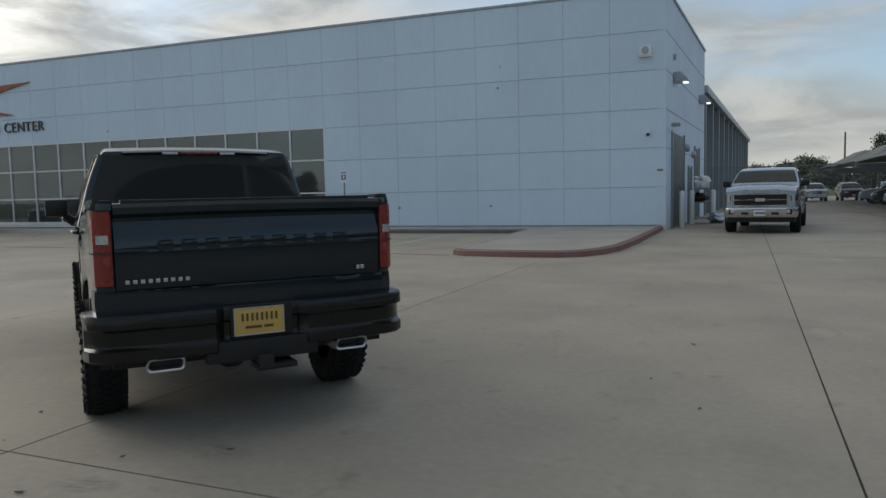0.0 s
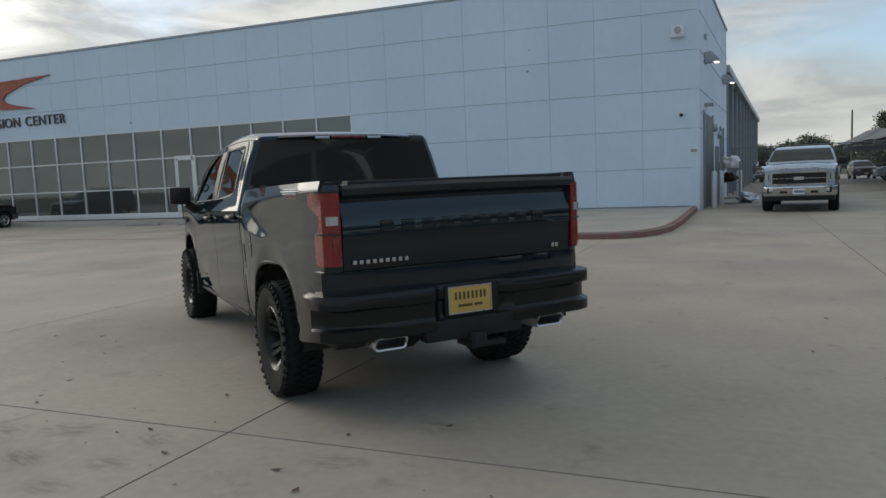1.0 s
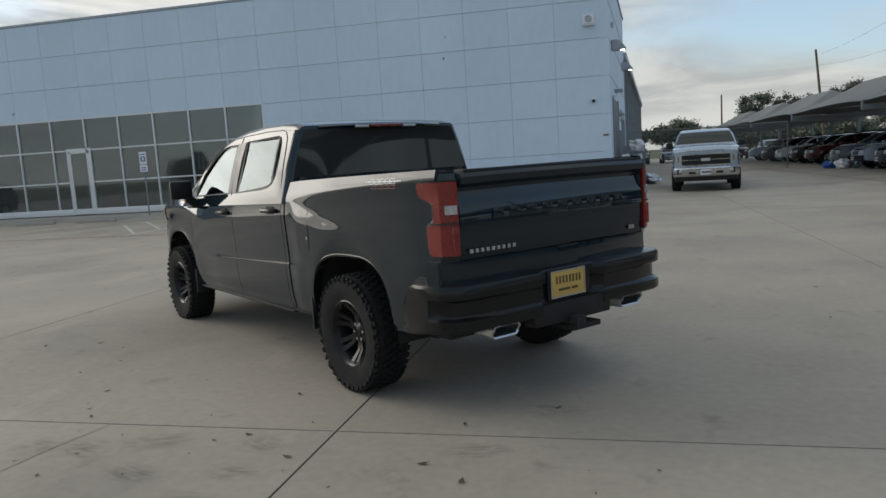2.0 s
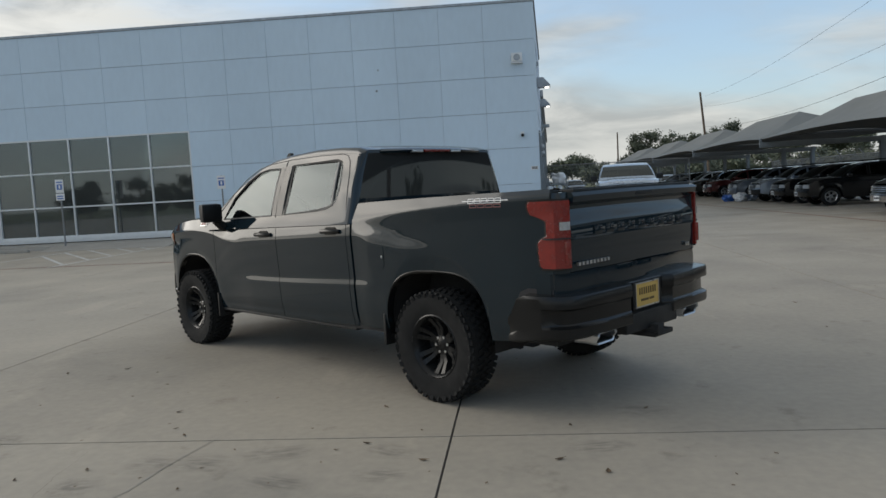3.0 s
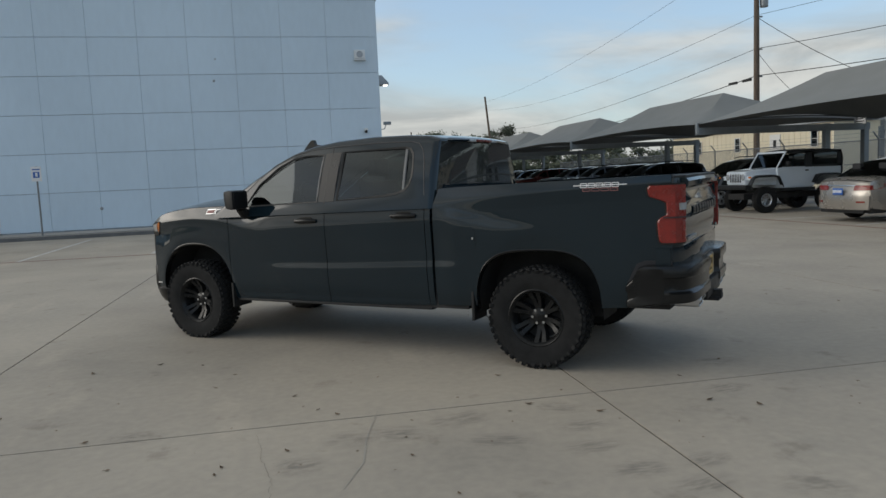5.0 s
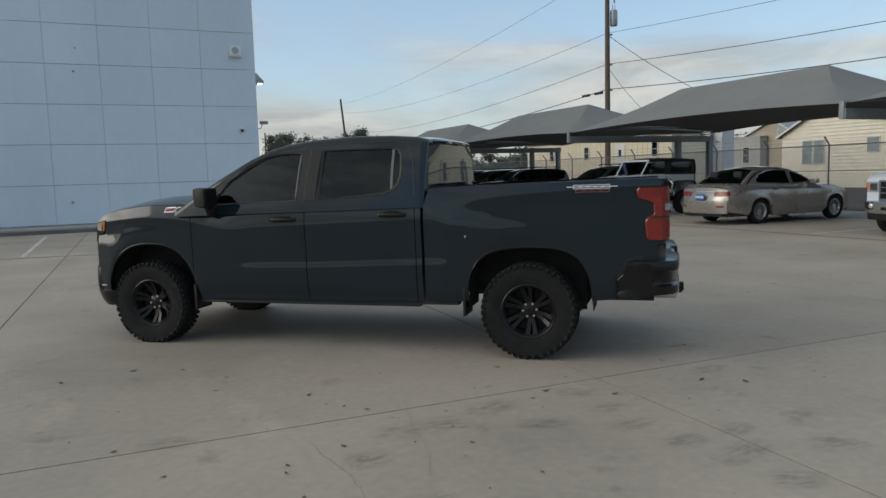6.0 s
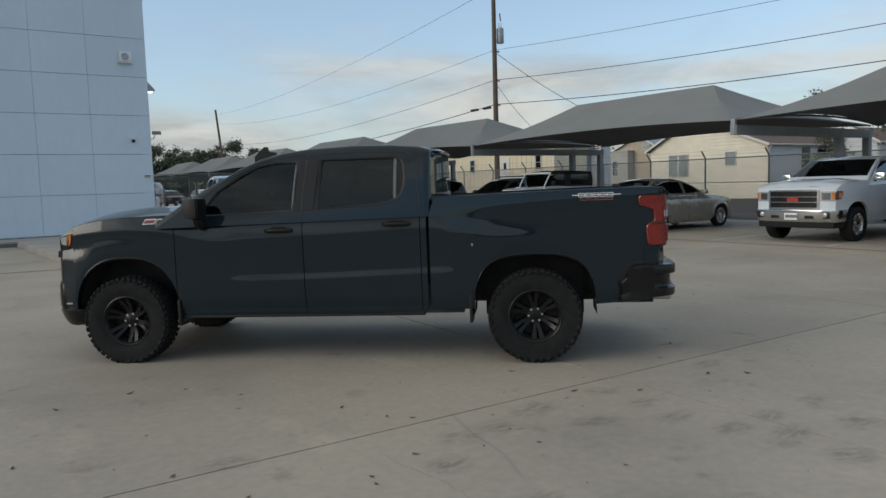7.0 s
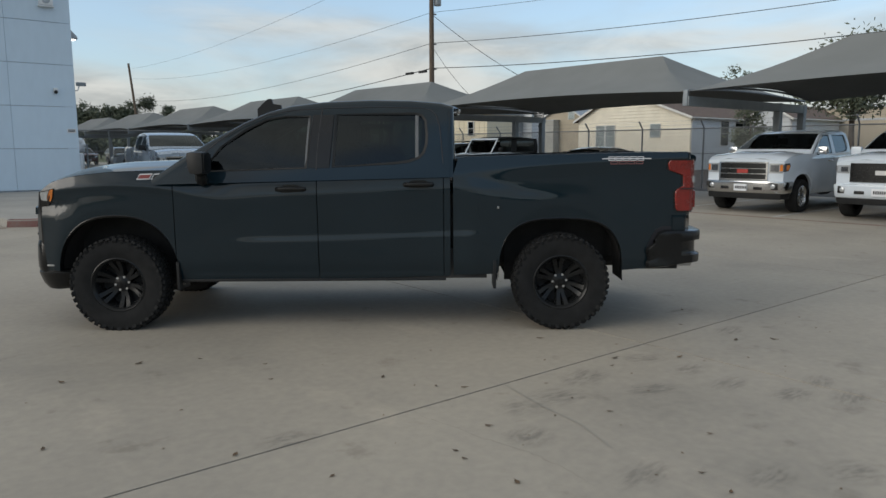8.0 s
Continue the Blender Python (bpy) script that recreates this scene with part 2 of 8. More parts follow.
LEAF = material("tree_leaf", (0.120, 0.135, 0.088), 0.7, dark=(0.070, 0.082, 0.048), scale=1.5, fine=9, vary=0.2)
DRY_LEAF = material("dry_leaf", (0.15, 0.10, 0.06), 0.85, amount=0.5, vary=0.4)
SIDING_Y = material("cream_siding", (0.86, 0.80, 0.66), 0.75, amount=0.12, scale=1.2, fine=12)
SIDING_W = material("pale_siding", (0.62, 0.65, 0.67), 0.75, amount=0.12, scale=1.2, fine=12)
GREY_STUCCO = material("weathered_grey_stucco", (0.40, 0.395, 0.37), 0.85, amount=0.15, scale=0.8, fine=9)
SHINGLE = material("brown_shingles", (0.17, 0.12, 0.095), 0.9, amount=0.35, scale=3, fine=30, bump=0.5)
TRIM_W = material("white_trim", (0.72, 0.71, 0.68), 0.6, amount=0.1)
BEIGE_WALL = material("beige_block_wall", (0.46, 0.40, 0.31), 0.85, amount=0.15, scale=0.6, fine=10, space="World")
TRAILER = material("cream_metal_wall", (0.78, 0.70, 0.52), 0.6, amount=0.1, scale=0.8, fine=6, stretch=(8, 8, 0.3))
LOGO_RED = material("logo_red_orange", (0.42, 0.12, 0.06), 0.55)
LETTER = material("dark_sign_letter", (0.10, 0.085, 0.07), 0.5)
MULCH = material("dark_mulch", (0.06, 0.045, 0.035), 0.95, amount=0.5, scale=2, fine=25, bump=0.8, space="World")


# ---- mesh helpers ----
def part(name, bm, mat, parent=None, label="", smooth=40, out=None):
    """Links a bmesh as one mesh object, under parent if given; an open sheet's faces turn away from the point out."""
    bmesh.ops.recalc_face_normals(bm, faces=bm.faces)
    if out is not None:
        bm.normal_update()
        bmesh.ops.reverse_faces(bm, faces=[f for f in bm.faces if f.normal.dot(f.calc_center_median() - Vector(out)) < 0])
    me = bpy.data.meshes.new(name)
    bm.to_mesh(me)
    bm.free()
    return from_mesh(name, me, mat, parent, label, smooth)


def from_mesh(name, me, mat, parent=None, label="", smooth=0):
    if mat is not None and not me.materials:
        me.materials.append(mat)
    if smooth:
        me.polygons.foreach_set("use_smooth", [True] * len(me.polygons))
        me.set_sharp_from_angle(angle=radians(smooth))
    ob = new(name, me)
    if parent is not None:
        ob.parent = parent
    if label:
        ob["label"] = label
    return ob


def thing(name, m, label, category, group="", kind=""):
    ob = new(name)
    ob.matrix_world = m
    ob.empty_display_size = 0.2
    return tagged(ob, label, category, group, kind)


def box(bm, x0, x1, y0, y1, z0, z1, bevel=0.0, m=None):
    r = bmesh.ops.create_cube(bm, size=1.0, matrix=Matrix.LocRotScale(((x0 + x1) / 2, (y0 + y1) / 2, (z0 + z1) / 2), None, (abs(x1 - x0), abs(y1 - y0), abs(z1 - z0))))
    vs = r["verts"]
    if m is not None:
        bmesh.ops.transform(bm, matrix=m, verts=vs)
    if bevel:
        es = list({e for v in vs for e in v.link_edges})
        bmesh.ops.bevel(bm, geom=es, offset=bevel, segments=2, profile=0.7, affect='EDGES')
    return bm


def boxed(x0, x1, y0, y1, z0, z1, bevel=0.0, m=None):
    return box(bmesh.new(), x0, x1, y0, y1, z0, z1, bevel, m)


def tube(bm, pts, r, sides=8, caps=True):
    """A round bar along pts; r: one radius, or one for each point."""
    pts = [Vector(p) for p in pts]
    rs = r if isinstance(r, (list, tuple)) else [r] * len(pts)
    rings = []
    side = None
    for i, p in enumerate(pts):
        d = (pts[min(i + 1, len(pts) - 1)] - pts[max(i - 1, 0)]).normalized()
        if side is None:
            side = d.orthogonal().normalized()
        side = (side - d * side.dot(d)).normalized()
        up = d.cross(side)
        rings.append([bm.verts.new(p + (side * math.cos(a) + up * math.sin(a)) * rs[i]) for a in [2 * math.pi * k / sides for k in range(sides)]])
    for a, b in zip(rings, rings[1:]):
        for k in range(sides):
            bm.faces.new((a[k], a[(k + 1) % sides], b[(k + 1) % sides], b[k]))
    if caps:
        bm.faces.new(rings[0])
        bm.faces.new(rings[-1][::-1])
    return bm


def grid(bm, rows):
    """Quads over rows of points."""
    vs = [[bm.verts.new(p) for p in row] for row in rows]
    for a, b in zip(vs, vs[1:]):
        for k in range(len(a) - 1):
            bm.faces.new((a[k], a[k + 1], b[k + 1], b[k]))
    return vs


def prism(bm, poly, axis, a, b):
    """A polygon of (u, v) pushed from a to b along an axis; u, v are the other two axes in order."""
    def at(u, v, w):
        return {"x": (w, u, v), "y": (u, w, v), "z": (u, v, w)}[axis]
    lo, hi = [bm.verts.new(at(u, v, a)) for u, v in poly], [bm.verts.new(at(u, v, b)) for u, v in poly]
    bm.faces.new(lo)
    bm.faces.new(hi[::-1])
    n = len(poly)
    for k in range(n):
        bm.faces.new((lo[k], lo[(k + 1) % n], hi[(k + 1) % n], hi[k]))
    return bm


def lathe(bm, profile, sides=32, axis="y"):
    """Spins a profile of (radius, along) round an axis; open ended."""
    rings = []
    for r, h in profile:
        ring = []
        for k in range(sides):
            a = 2 * math.pi * k / sides
            c, s = r * math.cos(a), r * math.sin(a)
            ring.append(bm.verts.new({"y": (c, h, s), "z": (c, s, h), "x": (h, c, s)}[axis]))
        rings.append(ring)
    for a, b in zip(rings, rings[1:]):
        for k in range(sides):
            bm.faces.new((a[k], a[(k + 1) % sides], b[(k + 1) % sides], b[k]))
    return rings


def scuff_material():
    """Streaky grey rubber smears that fade out towards their rim."""
    m = bpy.data.materials.new("rubber_scuff")
    m.use_nodes = True
    nt = m.node_tree
    nt.nodes.remove(nt.nodes["Principled BSDF"])
    co = nt.nodes.new("ShaderNodeTexCoord").outputs["Object"]
    ln = nt.nodes.new("ShaderNodeVectorMath")
    ln.operation = 'LENGTH'
    nt.links.new(co, ln.inputs[0])
    rim = nt.nodes.new("ShaderNodeMapRange")
    rim.interpolation_type = 'SMOOTHSTEP'
    for key, v in (("From Min", 0.2), ("From Max", 1.0), ("To Min", 1.0), ("To Max", 0.0)):
        rim.inputs[key].default_value = v
    nt.links.new(ln.outputs["Value"], rim.inputs["Value"])
    oi = nt.nodes.new("ShaderNodeObjectInfo")
    off = nt.nodes.new("ShaderNodeVectorMath")
    off.operation = 'MULTIPLY_ADD'
    nt.links.new(co, off.inputs[0])
    off.inputs[1].default_value = (1.5, 3.2, 1.0)
    cx = nt.nodes.new("ShaderNodeCombineXYZ")
    sc = nt.nodes.new("ShaderNodeMath")
    sc.operation = 'MULTIPLY'
    sc.inputs[1].default_value = 40.0
    nt.links.new(oi.outputs["Random"], sc.inputs[0])
    nt.links.new(sc.outputs[0], cx.inputs["Z"])
    nt.links.new(cx.outputs[0], off.inputs[2])
    n = nt.nodes.new("ShaderNodeTexNoise")
    n.inputs["Scale"].default_value, n.inputs["Detail"].default_value, n.inputs["Roughness"].default_value = 1.3, 5, 0.65
    nt.links.new(off.outputs["Vector"], n.inputs["Vector"])
    st = nt.nodes.new("ShaderNodeMapRange")
    st.interpolation_type = 'SMOOTHSTEP'
    for key, v in (("From Min", 0.34), ("From Max", 0.70), ("To Min", 0.0), ("To Max", 0.30)):
        st.inputs[key].default_value = v
    nt.links.new(n.outputs["Fac"], st.inputs["Value"])
    ml = nt.nodes.new("ShaderNodeMath")
    ml.operation = 'MULTIPLY'
    nt.links.new(rim.outputs["Result"], ml.inputs[0])
    nt.links.new(st.outputs["Result"], ml.inputs[1])
    tr, df, mx = nt.nodes.new("ShaderNodeBsdfTransparent"), nt.nodes.new("ShaderNodeBsdfDiffuse"), nt.nodes.new("ShaderNodeMixShader")
    df.inputs["Color"].default_value = (0.13, 0.132, 0.135, 1)
    nt.links.new(ml.outputs[0], mx.inputs["Fac"])
    nt.links.new(tr.outputs[0], mx.inputs[1])
    nt.links.new(df.outputs[0], mx.inputs[2])
    nt.links.new(mx.outputs[0], nt.nodes["Material Output"].inputs["Surface"])
    return m


SCUFF = scuff_material()
STAIN_LINE = material("grey_tyre_line", (0.33, 0.308, 0.265), 0.8, dark=(0.34, 0.315, 0.27), scale=3, fine=40, space="World")
PANE_BACKING = material("pale_pane_backing", (0.80, 0.80, 0.77), 0.8, dark=(0.50, 0.50, 0.49), scale=1.3, fine=20, space="World")
LAMP_DARK = material("smoky_lamp_reflector", (0.16, 0.17, 0.18), 0.25, 0.6, dark=(0.05, 0.05, 0.055), scale=9, fine=30, coat=0.6)
STAIN_DARK = material("crack_line", (0.12, 0.11, 0.10), 0.9, dark=(0.30, 0.28, 0.24), scale=7, fine=60, space="World")
PLATE_INK = material("plate_ink", (0.10, 0.065, 0.02), 0.5, amount=0.2)
RUST = material("dull_brown_cover", (0.09, 0.06, 0.045), 0.85, amount=0.5, scale=5, fine=40)
BUMPER_BLACK = material("gloss_bumper_black", (0.009, 0.0095, 0.010), 0.20, amount=0.3, scale=6, fine=240, spec=0.32, rough_var=0.05)


# ---- ground ----
SLAB_TURN = pose(-3.80, 3.0, 0, 0, 0, -1.7)
tagged(part("ground", boxed(-900, 900, -900, 1500, -1.2, -0.70), GRASS), "flat dry grassy ground out to the horizon", "ground", kind="structure")
tagged(part("lot_base", boxed(-70, 16.6, -45, 110, -0.70, -0.007), JOINT), "dark joint bed under the concrete lot", "ground", kind="structure")
bm = bmesh.new()
grid(bm, [[(16.6, -45, -0.04), (16.6, 110, -0.04)], [(17.6, -45, -0.06), (17.6, 110, -0.06)], [(20.5, -45, -0.45), (20.5, 110, -0.45)], [(60, -45, -0.5), (60, 110, -0.5)], [(62, -45, -0.72), (62, 110, -0.72)]])
tagged(part("back_yard_ground", bm, MULCH), "dark bare ground falling away behind the chain-link fence", "ground", kind="structure")

# ---- building ----
FX, FY = -1.6, 27.9                 # the near corner
ROWS_Z = [0.15, 1.565, 3.005, 4.43, 5.84, 7.25, 8.62]
WIN_X0, WIN_X1 = -15.92, -47.0
SIDE = Vector((1.05, 13.6, 0)).normalized()      # the way the side wall runs
def nearer(ob, label, category, group="", kind=""):
    """Tags a piece of the building and sets it at the building's true distance."""
    ob.matrix_world = NEARER @ ob.matrix_world
    return tagged(ob, label, category, group, kind)


NEARER = Matrix.Translation((-4.0, -1.5, 1.53)) @ Matrix.Scale(0.976, 4) @ Matrix.Translation((4.0, 1.5, -1.53))      # sets the building at its true distance
wall_front = nearer(part("wall_front", boxed(-62, FX - 0.03, FY + 0.03, FY + 0.35, ROWS_Z[3], 8.70), PANEL_GAP), "tall white panelled front wall with thin grey seams", "wall", kind="structure")
bm = bmesh.new()
box(bm, WIN_X0, FX - 0.03, FY + 0.03, FY + 0.35, 0.0, ROWS_Z[3])
box(bm, -62, WIN_X1, FY + 0.03, FY + 0.35, 0.0, ROWS_Z[3])
nearer(part("wall_front_lower", bm, PANEL_GAP), "lower white panelled wall beside the storefront glass", "wall", kind="structure")
nearer(part("roof", prism(bmesh.new(), [(-62, FY + 0.1), (FX - 0.1, FY + 0.1), (FX + 0.9, FY + 13.5), (-62, FY + 13.5)], "z", 8.3, 8.45), COPING), "flat roof behind the parapet", "roof", kind="structure")
bm = bmesh.new()
box(bm, -62, FX + 0.03, FY - 0.04, FY + 0.40, 8.70, 8.80, 0.01)
nearer(part("coping_front", bm, COPING), "thin grey metal coping along the parapet", "trim", kind="structure")


SIDE_M = NEARER @ Matrix.Translation((FX, FY, 0)) @ Matrix.Rotation(math.atan2(SIDE.y, SIDE.x), 4, "Z")   # x runs along the side wall, -y outwards
wall_side = tagged(part("wall_side", boxed(0.0, 13.6, 0.02, 0.35, -0.1, 8.70), STUCCO), "off-white side wall with fixtures and service doors", "wall", kind="structure")
wall_side.matrix_world = SIDE_M
ob = tagged(part("coping_side", boxed(0.05, 13.7, -0.04, 0.4, 8.70, 8.80, 0.01), COPING), "thin grey metal coping on the side wall", "trim", kind="structure")
ob.matrix_world = SIDE_M
for z in ROWS_Z[2:6]:
    ob = part("seam_trim", boxed(0, 13.6, 0.008, 0.02, z - 0.012, z + 0.012), PANEL_GAP, wall_side)
ob = nearer(part("wall_back", boxed(-62, FX + 1.0, FY + 13.3, FY + 13.6, 0, 8.7), STUCCO), "plain back wall of the building", "wall", kind="structure")
ob = nearer(part("wall_end", boxed(-62.3, -62, FY, FY + 13.6, 0, 8.7), STUCCO), "plain end wall of the building", "wall", kind="structure")

# lower service wing behind
wing = thing("service_wing", SIDE_M, "long lower grey metal service wing with open bays", "building", kind="structure")
part("wall", boxed(13.7, 62, 1.2, 1.5, 0, 6.4), STEEL_GREY, wing)
part("roof", boxed(13.65, 62, -0.15, 6.0, 6.55, 6.95, 0.02), COPING, wing, "pale metal fascia and roof edge")
for k in range(12):
    part("column", boxed(14.2 + 4.2 * k, 14.6 + 4.2 * k, 0.0, 0.4, 0, 6.55), STEEL_GREY, wing)
for k in range(11):
    part("bay_door", boxed(15.0 + 4.2 * k, 18.0 + 4.2 * k, 1.14, 1.196, 0, 4.2), ALUM, wing, "pale roll-up door")

# storefront
storefront = thing("window_1", NEARER, "long dark storefront glazing in white aluminium frames", "window", kind="structure")
MX = [WIN_X0 - 1.742 * k for k in range(18)]
SILL = 0.42
DOOR_X0, DOOR_X1 = -25.66, -24.42
for x in MX + [WIN_X1]:
    part("mullion", boxed(x - 0.03, x + 0.03, FY - 0.02, FY + 0.12, SILL, 4.46, 0.006), ALUM, storefront)
for z in (1.62, 3.06):
    part("transom", boxed(WIN_X1, DOOR_X0, FY - 0.012, FY + 0.11, z - 0.03, z + 0.03), ALUM, storefront)
    part("transom", boxed(DOOR_X1, WIN_X0, FY - 0.012, FY + 0.11, z - 0.03, z + 0.03), ALUM, storefront)
part("head", boxed(WIN_X1, WIN_X0, FY - 0.015, FY + 0.12, 4.42, 4.48), ALUM, storefront)
part("sill", boxed(WIN_X1, DOOR_X0, FY - 0.03, FY + 0.14, 0.15, SILL, 0.01), ALUM, storefront)
part("sill", boxed(DOOR_X1, WIN_X0, FY - 0.03, FY + 0.14, 0.15, SILL, 0.01), ALUM, storefront)
xs = sorted(MX + [WIN_X1])
for a, b in zip(xs, xs[1:]):
    for z0, z1 in ((SILL, 1.59), (1.65, 3.03), (3.09, 4.42)):
        if z0 < 3.0 and a < DOOR_X1 - 0.1 and b > DOOR_X0 + 0.1:
            if a < DOOR_X0 - 0.1:
                part("pane", boxed(a + 0.032, DOOR_X0 - 0.004, FY + 0.05, FY + 0.06, z0, z1), WIN_GLASS, storefront, smooth=0)
            if b > DOOR_X1 + 0.1:
                part("pane", boxed(DOOR_X1 + 0.004, b - 0.032, FY + 0.05, FY + 0.06, z0, z1), WIN_GLASS, storefront, smooth=0)
            continue
        ob = part("pane", boxed(a + 0.032, b - 0.032, FY + 0.05, FY + 0.06, z0, z1), WIN_GLASS, storefront, smooth=0)
door = nearer(part("door_1", boxed(DOOR_X0, DOOR_X0 + 0.07, FY - 0.03, FY + 0.1, 0.15, 3.14, 0.006), ALUM), "glazed entrance door in a white aluminium frame", "door", kind="structure")
part("jamb", boxed(DOOR_X1 - 0.07, DOOR_X1, FY - 0.03, FY + 0.1, 0.15, 3.14, 0.006), ALUM, door)
part("stile", boxed(DOOR_X0 + 0.08, DOOR_X0 + 0.19, FY - 0.02, FY + 0.03, 0.17, 3.0), ALUM, door)
part("stile", boxed(DOOR_X1 - 0.19, DOOR_X1 - 0.08, FY - 0.02, FY + 0.03, 0.17, 3.0), ALUM, door)
part("rail", boxed(DOOR_X0 + 0.19, DOOR_X1 - 0.19, FY - 0.02, FY + 0.03, 0.17, 0.42), ALUM, door)
part("rail", boxed(DOOR_X0 + 0.07, DOOR_X1 - 0.07, FY - 0.02, FY + 0.03, 2.93, 3.14), ALUM, door)
part("pane", boxed(DOOR_X0 + 0.19, DOOR_X1 - 0.19, FY, FY + 0.01, 0.42, 2.93), WIN_GLASS, door, smooth=0)
part("pull_handle", tube(bmesh.new(), [(DOOR_X1 - 0.24, FY - 0.03, 1.1), (DOOR_X1 - 0.24, FY - 0.09, 1.12), (DOOR_X1 - 0.24, FY - 0.09, 1.5), (DOOR_X1 - 0.24, FY - 0.03, 1.52)], 0.014), CHROME, door)
# the dim room behind the glass
bm = bmesh.new()
box(bm, WIN_X1 - 0.2, WIN_X0 + 0.3, FY + 7.0, FY + 7.2, 0, 4.6)
box(bm, WIN_X1 - 0.4, WIN_X1 - 0.2, FY + 0.3, FY + 7.2, 0, 4.6)
box(bm, WIN_X0 + 0.3, WIN_X0 + 0.5, FY + 0.3, FY + 7.2, 0, 4.6)
nearer(part("room_wall", bm, ROOM), "dim inner walls behind the storefront", "wall", kind="structure")
nearer(part("room_floor", boxed(WIN_X1, WIN_X0, FY + 0.15, FY + 7.0, 0.1, 0.16), ROOM), "dim floor behind the storefront", "floor", kind="structure")
nearer(part("room_ceiling", boxed(WIN_X1, WIN_X0, FY + 0.36, FY + 7.0, 4.5, 4.6), ROOM), "dim ceiling behind the storefront", "ceiling", kind="structure")

# ---- pavement with kerbs ----
KERB_IN = 25.1
ISLAND = [(-6.3, KERB_IN), (-5.85, 16.35), (-5.5, 16.1), (-4.3, 15.95), (-3.2, 15.95), (-2.7, 16.25), (-2.35, 16.9), (-2.1, 18.0), (-1.95, 20.5), (-1.75, FY)]
bm = bmesh.new()
prism(bm, [(-62, KERB_IN)] + [(x, y) for x, y in ISLAND] + [(-62, FY)], "z", -0.03, 0.145)
tagged(part("pavement", bm, SIDEWALK), "raised concrete pavement along the building", "pavement", kind="structure")


def kerb(name, pts, mat, label, w=0.15, h=0.155):
    """A kerb with a rounded top edge along pts; the lot lies on its right."""
    bm = bmesh.new()
    P = [Vector((x, y, 0)) for x, y in pts]
    rows = []
    for i, p in enumerate(P):
        d = (P[min(i + 1, len(P) - 1)] - P[max(i - 1, 0)]).normalized()
        n = Vector((d.y, -d.x, 0))
        rows.append([p + n * o + Vector((0, 0, z)) for o, z in ((-w, -0.02), (-w, h), (-0.03, h), (-0.008, h - 0.012), (0.004, h - 0.04), (0.02, -0.02))])
    vs = grid(bm, rows)
    bm.faces.new(vs[0])
    bm.faces.new(vs[-1][::-1])
    return tagged(part(name, bm, mat), label, "kerb", kind="structure")


kerb("kerb_building", [(-62, KERB_IN), (-40, KERB_IN), (-20.4, KERB_IN)], SIDEWALK, "grey concrete kerb along the parking stalls")
kerb("kerb_dark_length", [(-15.45, KERB_IN), (-11.0, KERB_IN), (-6.3, KERB_IN)], KERB_DARK, "dark grey kerb along the pavement")
bm = bmesh.new()
prism(bm, [(KERB_IN + 0.02, -0.02), (KERB_IN + 0.02, 0.146), (KERB_IN - 1.0, 0.006), (KERB_IN - 1.0, -0.02)], "x", -20.4, -15.45)
tagged(part("kerb_ramp", bm, SIDEWALK), "flush concrete ramp up to the pavement", "ramp", kind="structure")
kerb("kerb_island", [(-6.3, KERB_IN + 0.0), (-5.85, 16.35)], SIDEWALK, "grey concrete kerb of the pavement corner")
kerb("kerb_red", [(-5.85, 16.35), (-5.5, 16.1)] + ISLAND[3:], RED_PAINT, "worn red-painted kerb of the fire lane")


def stripe(pts, w, mat, label, name="painted_line"):
    bm = bmesh.new()
    P = [Vector((x, y, 0)) for x, y in pts]
    for a, b in zip(P, P[1:]):
        d = (b - a).normalized()
        n = Vector((-d.y, d.x, 0)) * w / 2
        z0, z1 = Vector((0, 0, -0.004)), Vector((0, 0, 0.004))
        v = [bm.verts.new(q) for q in (a - n + z1, b - n + z1, b + n + z1, a + n + z1)]
        bm.faces.new(v)
    return tagged(part(name, bm, mat), label, "road marking", kind="structure")


stripe([(-40, 17.6), (-16, 17.2), (-9, 16.75), (-5.9, 16.2)], 0.11, RED_PAINT, "thin worn red fire-lane line on concrete")
stripe([(7.0, -12), (7.05, 12), (7.2, 44)], 0.11, RED_PAINT, "thin worn red fire-lane line on concrete")
for x in (-8.92, -11.9, -15.5, -18.8, -21.6, -24.4, -27.2, -30.0):
    stripe([(x, 17.0), (x, 24.0)], 0.10, WHITE_LINE, "worn white parking stall line")
for y in (23.0, 21.9, 20.5, 19.2, 17.9):
    run = min(3.1, (24.0 - y) / 1.24)
    stripe([(-15.62, y), (-15.62 - run, y + 1.24 * run)], 0.10, WHITE_LINE, "worn white hatching line of an access aisle")
for k in range(14):
    stripe([(7.3, -4.0 + 2.78 * k), (12.8, -4.0 + 2.78 * k)], 0.10, WHITE_LINE, "worn white parking stall line")

# ---- shade canopies ----
TIP_X, BACK_X, TIP_Z, PITCH = 8.35, 15.6, 2.95, 10.9
TIP_Y = 10.0


